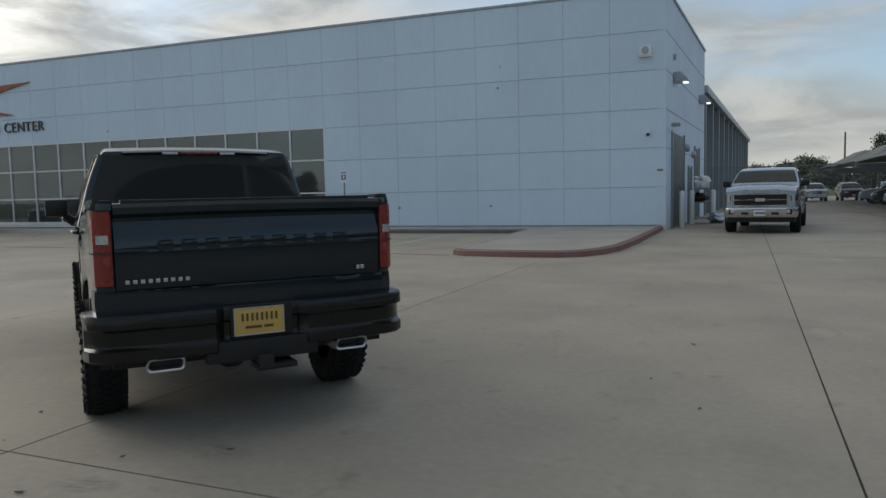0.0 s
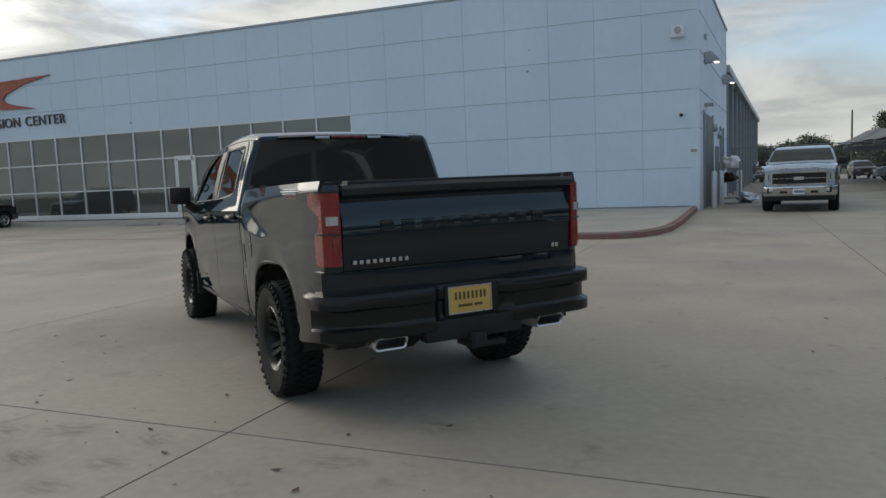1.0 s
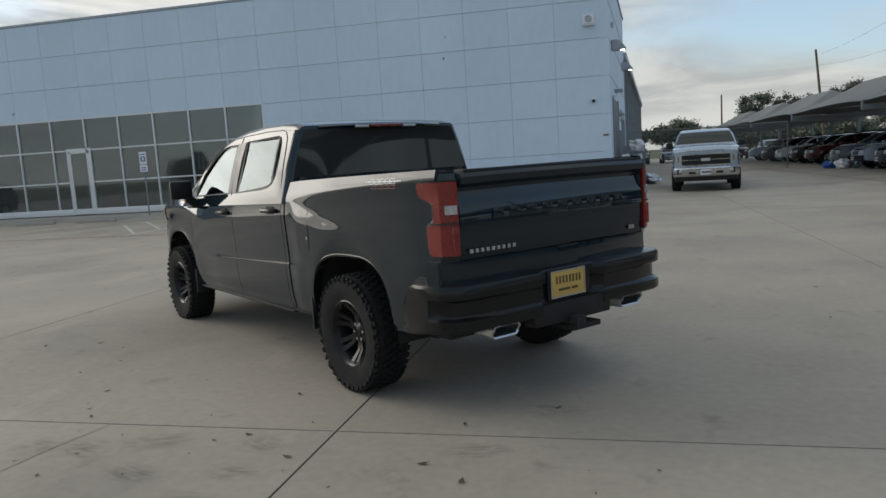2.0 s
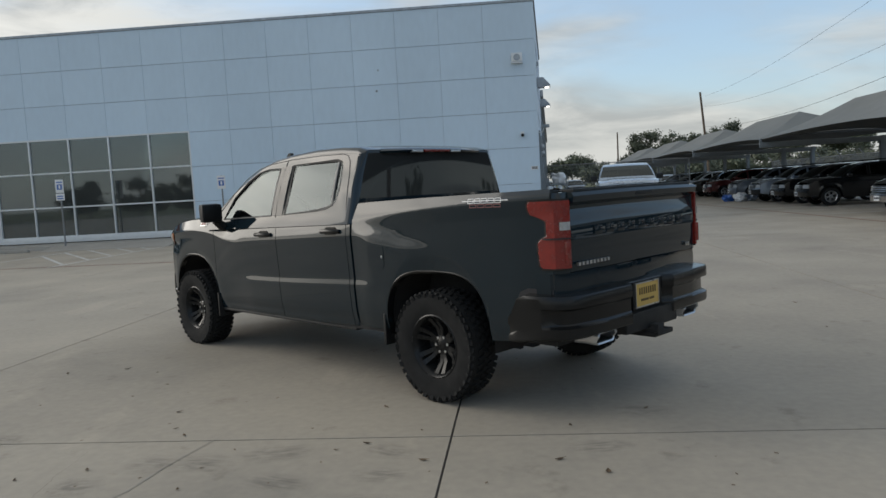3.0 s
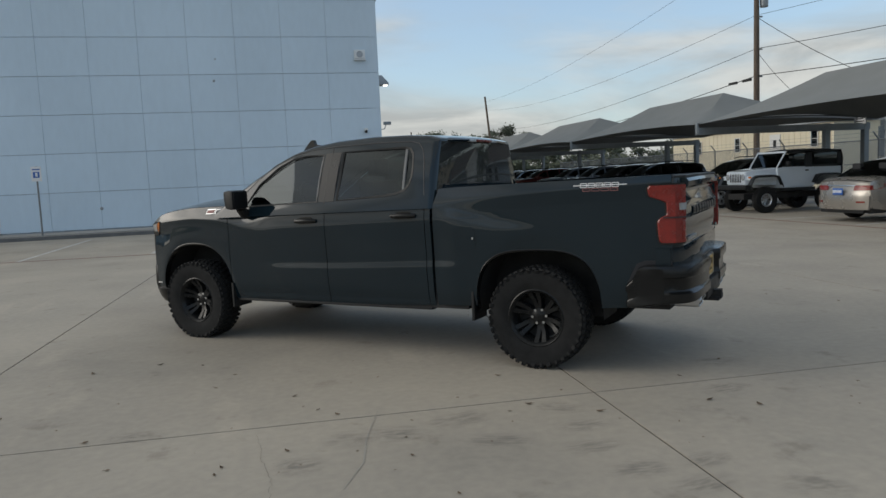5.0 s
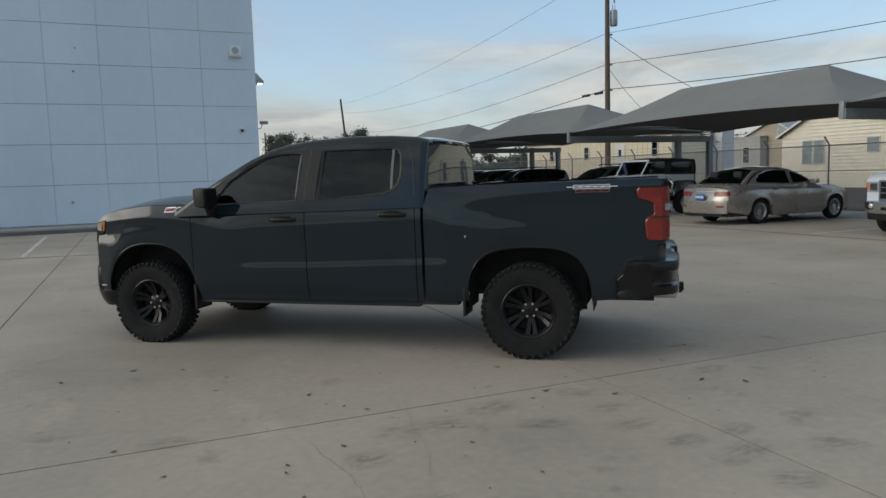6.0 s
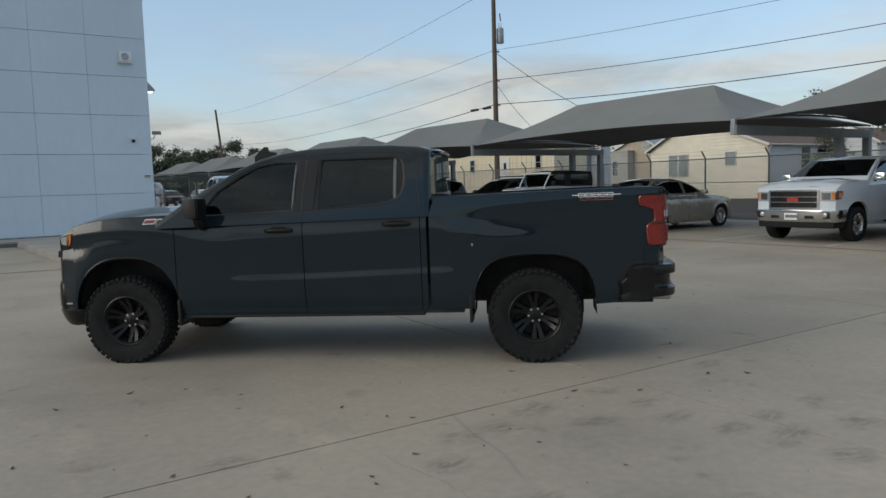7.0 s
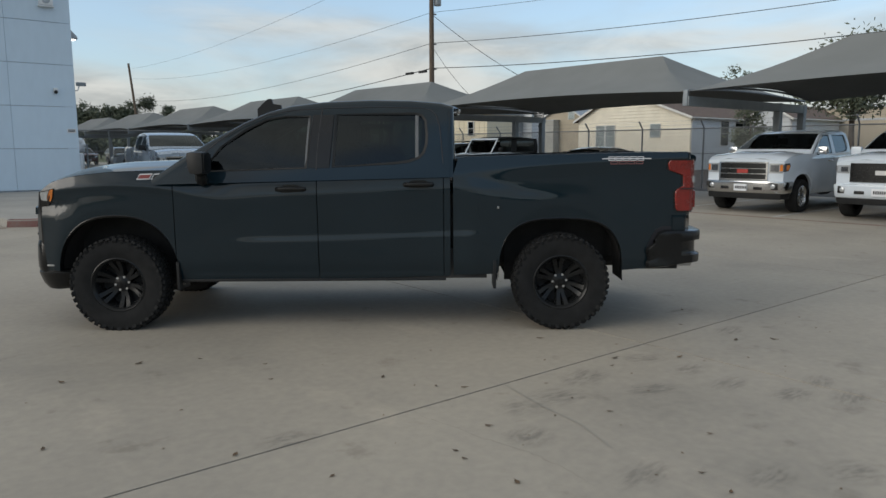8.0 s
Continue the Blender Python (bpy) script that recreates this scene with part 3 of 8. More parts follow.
def canopy(m, far=False):
    """One bay: a hipped cloth roof with bowed-in hems between two cantilever frames."""
    t = thing("shade_canopy", m, "grey fabric shade canopy with a hipped top on steel frames", "canopy", "row of shade canopies")
    W, L = BACK_X - TIP_X, PITCH - 0.16
    ridge = [(2.7, 2.45, 1.32), (2.7, 8.05, 1.30)]
    bm = bmesh.new()
    n = 14
    corners = [(0.0, 0.08), (W, 0.08), (W, 0.08 + L), (0.0, 0.08 + L)]
    hem = []
    for i in range(4):
        (xa, ya), (xb, yb) = corners[i], corners[(i + 1) % 4]
        ins = 0.42 if i in (1, 3) else 0.25
        nx, ny = (-(yb - ya), (xb - xa))
        ln = math.hypot(nx, ny)
        for k in range(n):
            u = k / n
            bow = 4 * u * (1 - u)
            hem.append((xa + (xb - xa) * u + nx / ln * ins * bow, ya + (yb - ya) * u + ny / ln * ins * bow, 0.10 * bow + (0.06 if i in (1, 3) else 0.12) * bow))
    rings = []
    for s in range(7):
        f = s / 6
        ring = []
        for i in range(4):
            for k in range(n):
                x, y, z = hem[i * n + k]
                # the ridge point above this hem point
                ry = min(max(y, ridge[0][1]), ridge[1][1]) if i in (1, 3) else (ridge[0][1] if i == 0 else ridge[1][1])
                rx, rz = ridge[0][0], ridge[0][2]
                sag = -0.10 * math.sin(math.pi * f)
                ring.append(bm.verts.new((x + (rx - x) * f, y + (ry - y) * f, z + (rz - z) * f + sag)))
        rings.append(ring)
    N = 4 * n
    for a, b in zip(rings, rings[1:]):
        for k in range(N):
            bm.faces.new((a[k], a[(k + 1) % N], b[(k + 1) % N], b[k]))
    bmesh.ops.remove_doubles(bm, verts=bm.verts, dist=0.002)
    part("canopy_cloth", bm, FABRIC, t, smooth=35)
    # hem pipes on the two frame sides
    for ya, sg in ((0.10, 1), (PITCH - 0.10, -1)):
        pts = [(W * u, ya + sg * 0.22 * 4 * u * (1 - u), 0.02 + 0.16 * 4 * u * (1 - u)) for u in [k / 10 for k in range(11)]]
        part("hem_pipe", tube(bmesh.new(), pts, 0.03, 6), GALV, t)
    return t


def canopy_frame(m):
    t = thing("canopy_frame", m, "grey steel cantilever canopy frame on two posts", "canopy frame", "row of canopy frames")
    part("beam", boxed(0.0, 7.0, -0.09, 0.09, -0.36, -0.12, 0.01), STEEL_GREY, t)
    part("bracket", boxed(-0.03, 0.05, -0.06, 0.06, -0.36, 0.04, 0.01), STEEL_GREY, t, "pale steel end bracket")
    for x in (5.2, 6.85):
        part("post", boxed(x - 0.1, x + 0.1, -0.1, 0.1, -TIP_Z, -0.10, 0.015), STEEL_GREY, t)
        part("base_plate", boxed(x - 0.2, x + 0.2, -0.2, 0.2, -TIP_Z, -TIP_Z + 0.03), STEEL_GREY, t)
    return t


c0 = canopy(Matrix.Translation((TIP_X, TIP_Y, TIP_Z)))
f0 = canopy_frame(Matrix.Translation((TIP_X, TIP_Y, TIP_Z)))
for k in (-2, -1, 1, 2, 3, 4, 5):
    copy_thing(c0, Matrix.Translation((TIP_X, TIP_Y + PITCH * k, TIP_Z)))
    copy_thing(f0, Matrix.Translation((TIP_X, TIP_Y + PITCH * k, TIP_Z)))
copy_thing(f0, Matrix.Translation((TIP_X, TIP_Y + PITCH * 6, TIP_Z)))


# ---- vehicles ----
# local axes of a vehicle: x ahead from the rear axle, y to its left, z up
def curve(pts):
    xs, zs = [p[0] for p in pts], [p[1] for p in pts]
    return lambda x: float(np.interp(x, xs, zs))


def smooth_curve(pts):
    """Monotone-ish cubic through points."""
    xs, zs = np.array([p[0] for p in pts], float), np.array([p[1] for p in pts], float)
    d = np.diff(zs) / np.diff(xs)
    m = np.concatenate([[d[0]], np.where(d[:-1] * d[1:] > 0, 2 * d[:-1] * d[1:] / (d[:-1] + d[1:] + 1e-12), 0), [d[-1]]])
    def f(x):
        x = min(max(x, xs[0]), xs[-1])
        i = min(max(int(np.searchsorted(xs, x)) - 1, 0), len(xs) - 2)
        h = xs[i + 1] - xs[i]
        t = (x - xs[i]) / h
        return float((2 * t**3 - 3 * t**2 + 1) * zs[i] + (t**3 - 2 * t**2 + t) * h * m[i] + (-2 * t**3 + 3 * t**2) * zs[i + 1] + (t**3 - t**2) * h * m[i + 1])
    return f


def skin(name, rows, thick, mat, parent, label="", smooth=35):
    """An open sheet over rows of points, given depth towards the vehicle's inside by its rim."""
    bm = bmesh.new()
    vs = grid(bm, rows)
    bmesh.ops.remove_doubles(bm, verts=bm.verts, dist=1e-5)
    rim = [e for e in bm.edges if e.is_boundary]
    r = bmesh.ops.extrude_edge_only(bm, edges=rim)
    for v in [g for g in r["geom"] if isinstance(g, bmesh.types.BMVert)]:
        v.co.y -= math.copysign(thick, v.co.y) if abs(v.co.y) > 0.3 else 0
    return part(name, bm, mat, parent, label, smooth)


def wheel(parent, x, y, s, lod):
    """A wheel; y is its middle, outer face away from the vehicle's axis."""
    side = 1 if y > 0 else -1
    R, W, rim = s["R"], s["tw"], s["rim"]
    w = new("wheel")
    w.parent = parent
    w.matrix_local = pose(x, y, R, 0, 0, 0 if side > 0 else 180) @ pose(0, 0, 0, 0, 17 * x + 40 * y, 0)
    h = W / 2
    sides = 48 if lod else 24
    bm = bmesh.new()
    lug = 0.012 if s.get("knobby") else 0.004
    lathe(bm, [(rim - 0.012, -h * 0.78), (rim + 0.01, -h * 0.86), (R * 0.80, -h), (R * 0.93, -h * 0.95), (R - lug, -h * 0.74), (R - lug, h * 0.74), (R * 0.93, h * 0.95), (R * 0.80, h), (rim + 0.012, h * 0.86), (rim - 0.012, h * 0.78)], sides)
    part("tyre", bm, RUBBER, w)
    if s.get("knobby"):
        bm = bmesh.new()
        n = 46
        for k in range(n):
            a = 2 * math.pi * k / n
            for j, (yy, ww, ll, ro) in enumerate(((-0.80, 0.30, 0.62, 0.0), (-0.36, 0.34, 0.5, 0.5), (0.0, 0.30, 0.55, 0.0), (0.36, 0.34, 0.5, 0.5), (0.80, 0.30, 0.62, 0.3))):
                aa = a + ro * 2 * math.pi / n
                rr = R - 0.006 if abs(yy) < 0.5 else R - 0.018
                lw = 2 * math.pi * R / n * ll
                m = Matrix.Rotation(-aa, 4, "Y") @ Matrix.Translation((rr, yy * h, 0)) @ Matrix.Rotation(radians(18 if j % 2 else -14), 4, "X") @ Matrix.Rotation(radians(-24 * yy if abs(yy) > 0.5 else 0), 4, "Z")
                bmesh.ops.create_cube(bm, size=1, matrix=m @ Matrix.Diagonal((0.017, ww * h, lw, 1)))
        tagged(part("tread", bm, RUBBER, w, smooth=0), kind="stuff")
        # raised sidewall ribs
        bm = bmesh.new()
        for k in range(36):
            a = 2 * math.pi * k / 36
            m = Matrix.Rotation(-a, 4, "Y") @ Matrix.Translation((R * 0.905, h * 0.965, 0)) @ Matrix.Rotation(radians(-62), 4, "Z")
            bmesh.ops.create_cube(bm, size=1, matrix=m @ Matrix.Diagonal((0.010, 0.045, 0.034 if k % 2 else 0.02, 1)))
        tagged(part("sidewall_lug", bm, RUBBER, w, smooth=0), kind="stuff")
    rm = s["rim_mat"]
    bm = bmesh.new()
    lathe(bm, [(rim, h * 0.80), (rim - 0.012, h * 0.84), (rim - 0.03, h * 0.74), (rim - 0.045, h * 0.45), (rim - 0.05, -h * 0.8)], sides)
    part("rim", bm, rm, w)
    bm = bmesh.new()
    n, r0, r1 = s.get("spokes", 6), rim * 0.22, rim - 0.035
    face = h * s.get("face", 0.52)
    for k in range(n):
        for off in ((-s.get("split", 0.17), s.get("split", 0.17)) if s.get("twin", True) else (0.0,)):
            a = 2 * math.pi * k / n
            wd = s.get("spoke_w", 0.030)
            p0 = Vector((math.cos(a + off * 0.9) * r0, 0, math.sin(a + off * 0.9) * r0))
            p1 = Vector((math.cos(a + off) * r1, 0, math.sin(a + off) * r1))
            d = (p1 - p0).normalized()
            nrm = Vector((-d.z, 0, d.x))
            lo, hi = [], []
            for p, wk, yk in ((p0, wd, face * 0.86), ((p0 + p1) / 2, wd * 0.9, face), (p1, wd * 1.15, h * 0.66)):
                hi.append((bm.verts.new(p + nrm * wk * 0.35 + Vector((0, yk, 0))), bm.verts.new(p - nrm * wk * 0.35 + Vector((0, yk, 0)))))
                lo.append((bm.verts.new(p + nrm * wk * 0.6 + Vector((0, yk - 0.05, 0))), bm.verts.new(p - nrm * wk * 0.6 + Vector((0, yk - 0.05, 0)))))
            for i in range(2):
                bm.faces.new((hi[i][0], hi[i][1], hi[i + 1][1], hi[i + 1][0]))
                bm.faces.new((lo[i][0], hi[i][0], hi[i + 1][0], lo[i + 1][0]))
                bm.faces.new((hi[i][1], lo[i][1], lo[i + 1][1], hi[i + 1][1]))
    part("spokes", bm, rm, w)
    bm = bmesh.new()
    rings = lathe(bm, [(rim * 0.30, face * 0.55), (rim * 0.29, face * 0.9), (rim * 0.20, face * 0.98), (rim * 0.17, face * 1.12), (rim * 0.02, face * 1.14)], 24)
    part("hub_cap", bm, rm, w)
    bm = bmesh.new()
    lathe(bm, [(rim - 0.052, -h * 0.2), (0.02, -h * 0.25)], 24)
    part("brake_disc", bm, DARK_UNDER, w)
    if lod:
        for k in range(6):
            bm = bmesh.new()
            a = 2 * math.pi * (k + 0.5) / 6
            tube(bm, [(math.cos(a) * rim * 0.245, face * 0.8, math.sin(a) * rim * 0.245), (math.cos(a) * rim * 0.245, face * 1.05, math.sin(a) * rim * 0.245)], 0.011, 6)
            part("lug_nut", bm, s.get("lug_mat", CHROME), w)
    return w


def vehicle(name, m, s, label, category, group=""):
    """Any car, van or pick-up, by its outlines in s."""
    V = thing(name, m, label, category, group)
    hero = s.get("hero", False)
    body = s["paint"]
    top, low, wid = smooth_curve(s["top"]), curve(s["low"]), smooth_curve(s["wid"])
    prof = smooth_curve(s.get("prof", [(0.30, 0.90), (0.45, 0.94), (0.60, 0.975), (0.80, 0.99), (1.0, 1.0), (1.15, 0.997), (1.30, 0.975), (1.45, 0.95), (1.6, 0.93)]))
    AR, wheels = s["arch"], (0.0, s["wb"])
    hub = s["R"]
    arch_x = s.get("arch_x", 1.0)
    shape_of = {0.0: s.get("arch_rear", (AR, arch_x, 2.4)), s["wb"]: (AR, arch_x, 2.4)}     # height over the hub, narrowing and squareness of each arch

    def zlow(x):
        z = low(x)
        for c in wheels:
            ah, ax, an = shape_of[c]
            dx = (x - c) / (ah * ax)
            if abs(dx) < 1:
                z = max(z, hub + ah * (1 - abs(dx)**an)**(1 / an))
        return z

    def side_y(x, z):
        if "side" in s:
            return wid(x) * s["side"](x, z)
        y = wid(x) * prof(z)
        for c in wheels:
            ah, ax, an = shape_of[c]
            r = math.hypot((x - c) / ax, z - hub)
            f = max(0.0, 1 - max(0.0, r - ah) / s.get("flare_w", 0.22))
            y += s.get("flare", 0.03) * f * f * (3 - 2 * f)
        return y

    x_rear, x_front = s["top"][0][0], s["top"][-1][0]
    # the side panels
    cuts = s["cuts"]                                     # (name, x0, x1)
    gap = 0.0035
    step = 0.03 if hero else 0.11
    nz = 72 if hero else 11
    for nm, x0, x1 in cuts:
        xs = set(np.linspace(x0 + gap, x1 - gap, max(3, int((x1 - x0) / step))).tolist())
        for c in wheels:
            for k in range(17):
                xx = c + shape_of[c][0] * shape_of[c][1] * math.cos(math.pi * k / 16) * 0.999
                if x0 + gap < xx < x1 - gap:
                    xs.add(xx)
        xs = sorted(xs)
        for sg in (1, -1):
            rows = []
            for x in xs:
                zl, zt = zlow(x), top(x) - (0.004 if nm != "bedside" else 0)
                rows.append([(x, sg * side_y(x, zl + (zt - zl) * k / nz), zl + (zt - zl) * k / nz) for k in range(nz + 1)])
            if hero and nm == "bedside":                 # the bed's upper front corner leans back from the cab
                rows = [[(x - 0.045 * max(0.0, (z - 1.32) / 0.14) * max(0.0, (x - 0.45) / 0.45), y, z) for x, y, z in row] for row in rows]
            skin(nm, rows, 0.035, body, V)
    # inner tub, sills and wheel houses in dark
    for a, b in ((x_rear + 0.04, -AR - 0.02), (AR + 0.02, s["wb"] - AR - 0.02), (s["wb"] + AR + 0.02, x_front - 0.12)):
        w = wid((a + b) / 2) * 0.90
        part("underbody", boxed(a, b, -w, w, s["floor"], top((a + b) / 2) - 0.22), DARK_UNDER, V)
    part("underbody", boxed(x_rear + 0.3, x_front - 0.3, -0.52, 0.52, s["floor"] + 0.06, top(0) - 0.3), DARK_UNDER, V)
    bm = bmesh.new()
    tube(bm, [(x_rear + 0.3, 0.42, s["floor"] + 0.02), (x_front - 0.3, 0.42, s["floor"] + 0.02)], 0.06, 6)
    tube(bm, [(x_rear + 0.3, -0.42, s["floor"] + 0.02), (x_front - 0.3, -0.42, s["floor"] + 0.02)], 0.06, 6)
    for c in wheels:
        tube(bm, [(c, -s["track"] + 0.05, hub), (c, s["track"] - 0.05, hub)], 0.05, 8)
    tube(bm, [(-0.17, 0, hub), (0.17, 0, hub)], 0.17, 12)
    part("running_gear", bm, DARK_UNDER, V)
    for c in wheels:
        for sg in (1, -1):
            # arch liner
            bm = bmesh.new()
            ah, ax, an_ = shape_of[c]
            a0 = ah * 1.02
            rows = []
            for k in range(13):
                an = math.pi * k / 12
                x = c + a0 * ax * math.copysign(abs(math.cos(an))**(2 / an_), math.cos(an))
                z = max(hub - 0.03, hub + a0 * math.sin(an)**(2 / an_))
                rows.append([(x, sg * (wid(x) * 0.955), z), (x, sg * 0.55, z)])
            grid(bm, rows)
            box(bm, c - a0 * 0.8, c + a0 * 0.8, min(sg * 0.52, sg * 0.56), max(sg * 0.52, sg * 0.56), hub - 0.05, hub + a0)
            part("arch_liner", bm, DARK_UNDER, V)
            # flare lip
            bm = bmesh.new()
            rows = []
            for k in range(25):
                an = math.pi * k / 24
                cs, sn = math.cos(an), math.sin(an)
                x = c + ah * ax * math.copysign(abs(cs)**(2 / an_), cs)
                z = hub + ah * sn**(2 / an_)
                if z < low(x) - 0.02:
                    z = low(x) - 0.02
                y = side_y(x, z)
                rows.append([(x, sg * (y + 0.001), z + 0.004), (x, sg * (y + 0.003), z - 0.004), (x, sg * (y - 0.006), z - 0.018), (x, sg * (y - 0.06), z - 0.02)])
            grid(bm, rows)
            part("arch_lip", bm, s.get("lip", body), V)
            wheel(V, c, sg * s["track"], s, hero)
    # bonnet and boot decks
    for nm, x0, x1, crown in s["decks"]:
        bm = bmesh.new()
        rows = []
        for x in np.linspace(x0, x1, 12):
            w = side_y(x, top(x)) - 0.004
            rows.append([(x, w * v, top(x) + crown * (1 - abs(v)**2.6) + (s.get("power", 0) * (math.exp(-((abs(v) - 0.45) / 0.12)**2)))) for v in np.linspace(-1, 1, 21)])
        grid(bm, rows)
        part(nm, bm, body, V, smooth=50, out=((x0 + x1) / 2, 0, 0))

    # end caps
    def cap_x(y, z, front):
        e = x_front if front else x_rear
        w = wid(e)
        bul = (s["nose"] if front else s["tail"])(z)
        return e + (1 if front else -1) * bul * (1 - min(1.0, abs(y) / w)**(3.0 if front else s.get("tail_p", 6.0)))

    def cap(nm, z0, z1, mat, front, y0=None, y1=None, lift=0.0, depth=0.05, ny=16, nz=6, label="", shape=None):
        """A piece of the front or rear end that follows its roundness, proud by lift."""
        e = x_front if front else x_rear
        sg = 1 if front else -1
        bm = bmesh.new()
        rows, back = [], []
        for i in range(nz + 1):
            z = z0 + (z1 - z0) * i / nz
            ya = -side_y(e, z) + 0.002 if y0 is None else y0
            yb = side_y(e, z) - 0.002 if y1 is None else y1
            row, bk = [], []
            for k in range(ny + 1):
                y = ya + (yb - ya) * k / ny
                dz = shape(y) if shape else 0
                row.append((cap_x(y, z, front) + sg * lift, y, z + dz))
                bk.append((cap_x(y, z, front) + sg * (lift - depth), y, z + dz))
            rows.append(row)
            back.append(bk)
        vf, vb = grid(bm, rows), grid(bm, back)
        for a, b in ((vf[0], vb[0]), (vf[-1], vb[-1]), ([r[0] for r in vf], [r[0] for r in vb]), ([r[-1] for r in vf], [r[-1] for r in vb])):
            for k in range(len(a) - 1):
                bm.faces.new((a[k], a[k + 1], b[k + 1], b[k]))
        return part(nm, bm, mat, V, label, smooth=40)

    # greenhouse: an outline pushed across, with rounded edges
    if "roof" in s:
        O = [Vector((x, 0, z)) for x, z in s["roof"]]           # from the cowl over the roof to the back
        n = len(O)
        nrm = []
        for i in range(n):
            d = (O[min(i + 1, n - 1)] - O[max(i - 1, 0)]).normalized()
            nrm.append(Vector((d.z, 0, -d.x)))
        zb, yb, zr, yr = s["gh"]                                 # half width at belt and at roof
        def gh_y(z):
            t = (z - zb) / (zr - zb)
            return yb + (yr - yb) * t + 0.018 * math.sin(math.pi * min(max(t, 0), 1))
        def pane_y(z):                                           # the flat panes sit just inside
            return yb + (yr - yb) * (z - zb) / (zr - zb) - 0.004
        r = s.get("edge", 0.07)
        rows_all = []
        for i in range(n):
            p, nn = O[i], nrm[i]
            w = gh_y(p.z)
            pts = []
            for v in np.linspace(0, 1, 7):
                y = v * (w - r)
                cr = s.get("crown", 0.05) * (1 - v**2) if s["glass_f"][1] < i < s["glass_r"][0] else s.get("bow", 0.05) * (1 - v**2)
                pts.append(p + nn * (cr - s.get("crown", 0.05)) + Vector((0, y, 0)))
            for a in (30, 60, 90):
                y = w - r + r * math.sin(radians(a))
                pts.append(p - nn * (s.get("crown", 0.05) + r * (1 - math.cos(radians(a)))) + Vector((0, y, 0)))
            full = [Vector((q.x, -q.y, q.z)) for q in pts[:0:-1]] + pts
            rows_all.append(full)
        nc = len(rows_all[0])
        gl_f, gl_r = s["glass_f"], s["glass_r"]
        shell, wf, wr = bmesh.new(), bmesh.new(), bmesh.new()
        for i in range(n - 1):
            for k in range(nc - 1):
                inner = 3 <= k < nc - 4
                tgt = shell
                if inner and gl_f[0] <= i < gl_f[1]:
                    tgt = wf
                if inner and gl_r[0] <= i < gl_r[1]:
                    tgt = wr
                tgt.faces.new([tgt.verts.new(q) for q in (rows_all[i][k], rows_all[i][k + 1], rows_all[i + 1][k + 1], rows_all[i + 1][k])])
        # side walls with window holes
        for sg in (1, -1):
            outer = [rows_all[i][-1] for i in range(n)]
            loop = [(q.x, q.z) for q in outer]
            holes = s["windows"]
            es = []
            def ring(pl):
                vs = [shell.verts.new((x, sg * gh_y(z), z)) for x, z in pl]
                return [shell.edges.new((vs[k], vs[(k + 1) % len(vs)])) for k in range(len(vs))]
            es += ring(loop)
            for hpoly in holes:
                es += ring(hpoly)
            bmesh.ops.triangle_fill(shell, edges=es, use_beauty=True, normal=(0, sg, 0))
            # reveals
            for hpoly in holes:
                for k in range(len(hpoly)):
                    (xa, za), (xb, zb2) = hpoly[k], hpoly[(k + 1) % len(hpoly)]
                    q = [(xa, sg * gh_y(za), za), (xb, sg * gh_y(zb2), zb2), (xb, sg * (pane_y(zb2) - 0.01), zb2), (xa, sg * (pane_y(za) - 0.01), za)]
                    shell.faces.new([shell.verts.new(c) for c in q])
        for b in (shell, wf, wr):
            bmesh.ops.remove_doubles(b, verts=b.verts, dist=0.0005)
        mid = ((s["roof"][0][0] + s["roof"][-1][0]) / 2, 0, zb)
        part("cab_shell", shell, s.get("roof_paint", body), V, smooth=45)
        if len(wf.faces):
            part("windshield", wf, s.get("wind_glass", CAR_GLASS), V, out=mid)
        else:
            wf.free()
        if len(wr.faces):
            part("rear_window", wr, s.get("back_glass", BACK_GLASS), V, out=mid)
        else:
            wr.free()
        for hpoly in s["windows"]:
            for sg in (1, -1):
                bm = bmesh.new()
                bm.faces.new([bm.verts.new((x, sg * pane_y(z), z)) for x, z in hpoly])
                part("side_window", bm, s.get("side_glass", TINT_GLASS), V, smooth=0, out=mid)
                bm = bmesh.new()
                cx, cz = sum(p[0] for p in hpoly) / len(hpoly), sum(p[1] for p in hpoly) / len(hpoly)
                o = [(x, sg * (gh_y(z) + 0.004), z) for x, z in hpoly]
                def shrunk(x, z, d):
                    L = math.hypot(x - cx, z - cz)
                    return (x - (x - cx) * d / L, z - (z - cz) * d / L)
                q = [shrunk(x, z, 0.022) for x, z in hpoly]
                inn = [(x, sg * (gh_y(z) - 0.004), z) for x, z in q]
                K = len(o)
                vo, vi = [bm.verts.new(c) for c in o], [bm.verts.new(c) for c in inn]
                for k in range(K):
                    bm.faces.new((vo[k], vo[(k + 1) % K], vi[(k + 1) % K], vi[k]))
                part("window_trim", bm, s.get("win_trim", BLACK_PLASTIC), V)
        # cabin: floor, dash, seats
        if s.get("cabin", True):
            xa, xb = s["roof"][-1][0] + 0.12, s["roof"][0][0] - 0.25
            part("dashboard", boxed(xb - 0.45, xb, -yb + 0.12, yb - 0.12, zb - 0.25, zb + 0.0, 0.05), CABIN, V)
            rowsx = [xb - 1.35] + ([xb - 2.3] if xb - xa > 2.3 else [])
            for rx in rowsx:
                for sy in (0.40, -0.40):
                    bm = boxed(rx - 0.14, rx + 0.02, sy - 0.25, sy + 0.25, zb - 0.45, zb + 0.17, 0.05)
                    box(bm, rx - 0.10, rx - 0.01, sy - 0.13, sy + 0.13, zb + 0.21, zb + 0.38, 0.035)
                    part("seat", bm, CABIN, V)
            bm = bmesh.new()
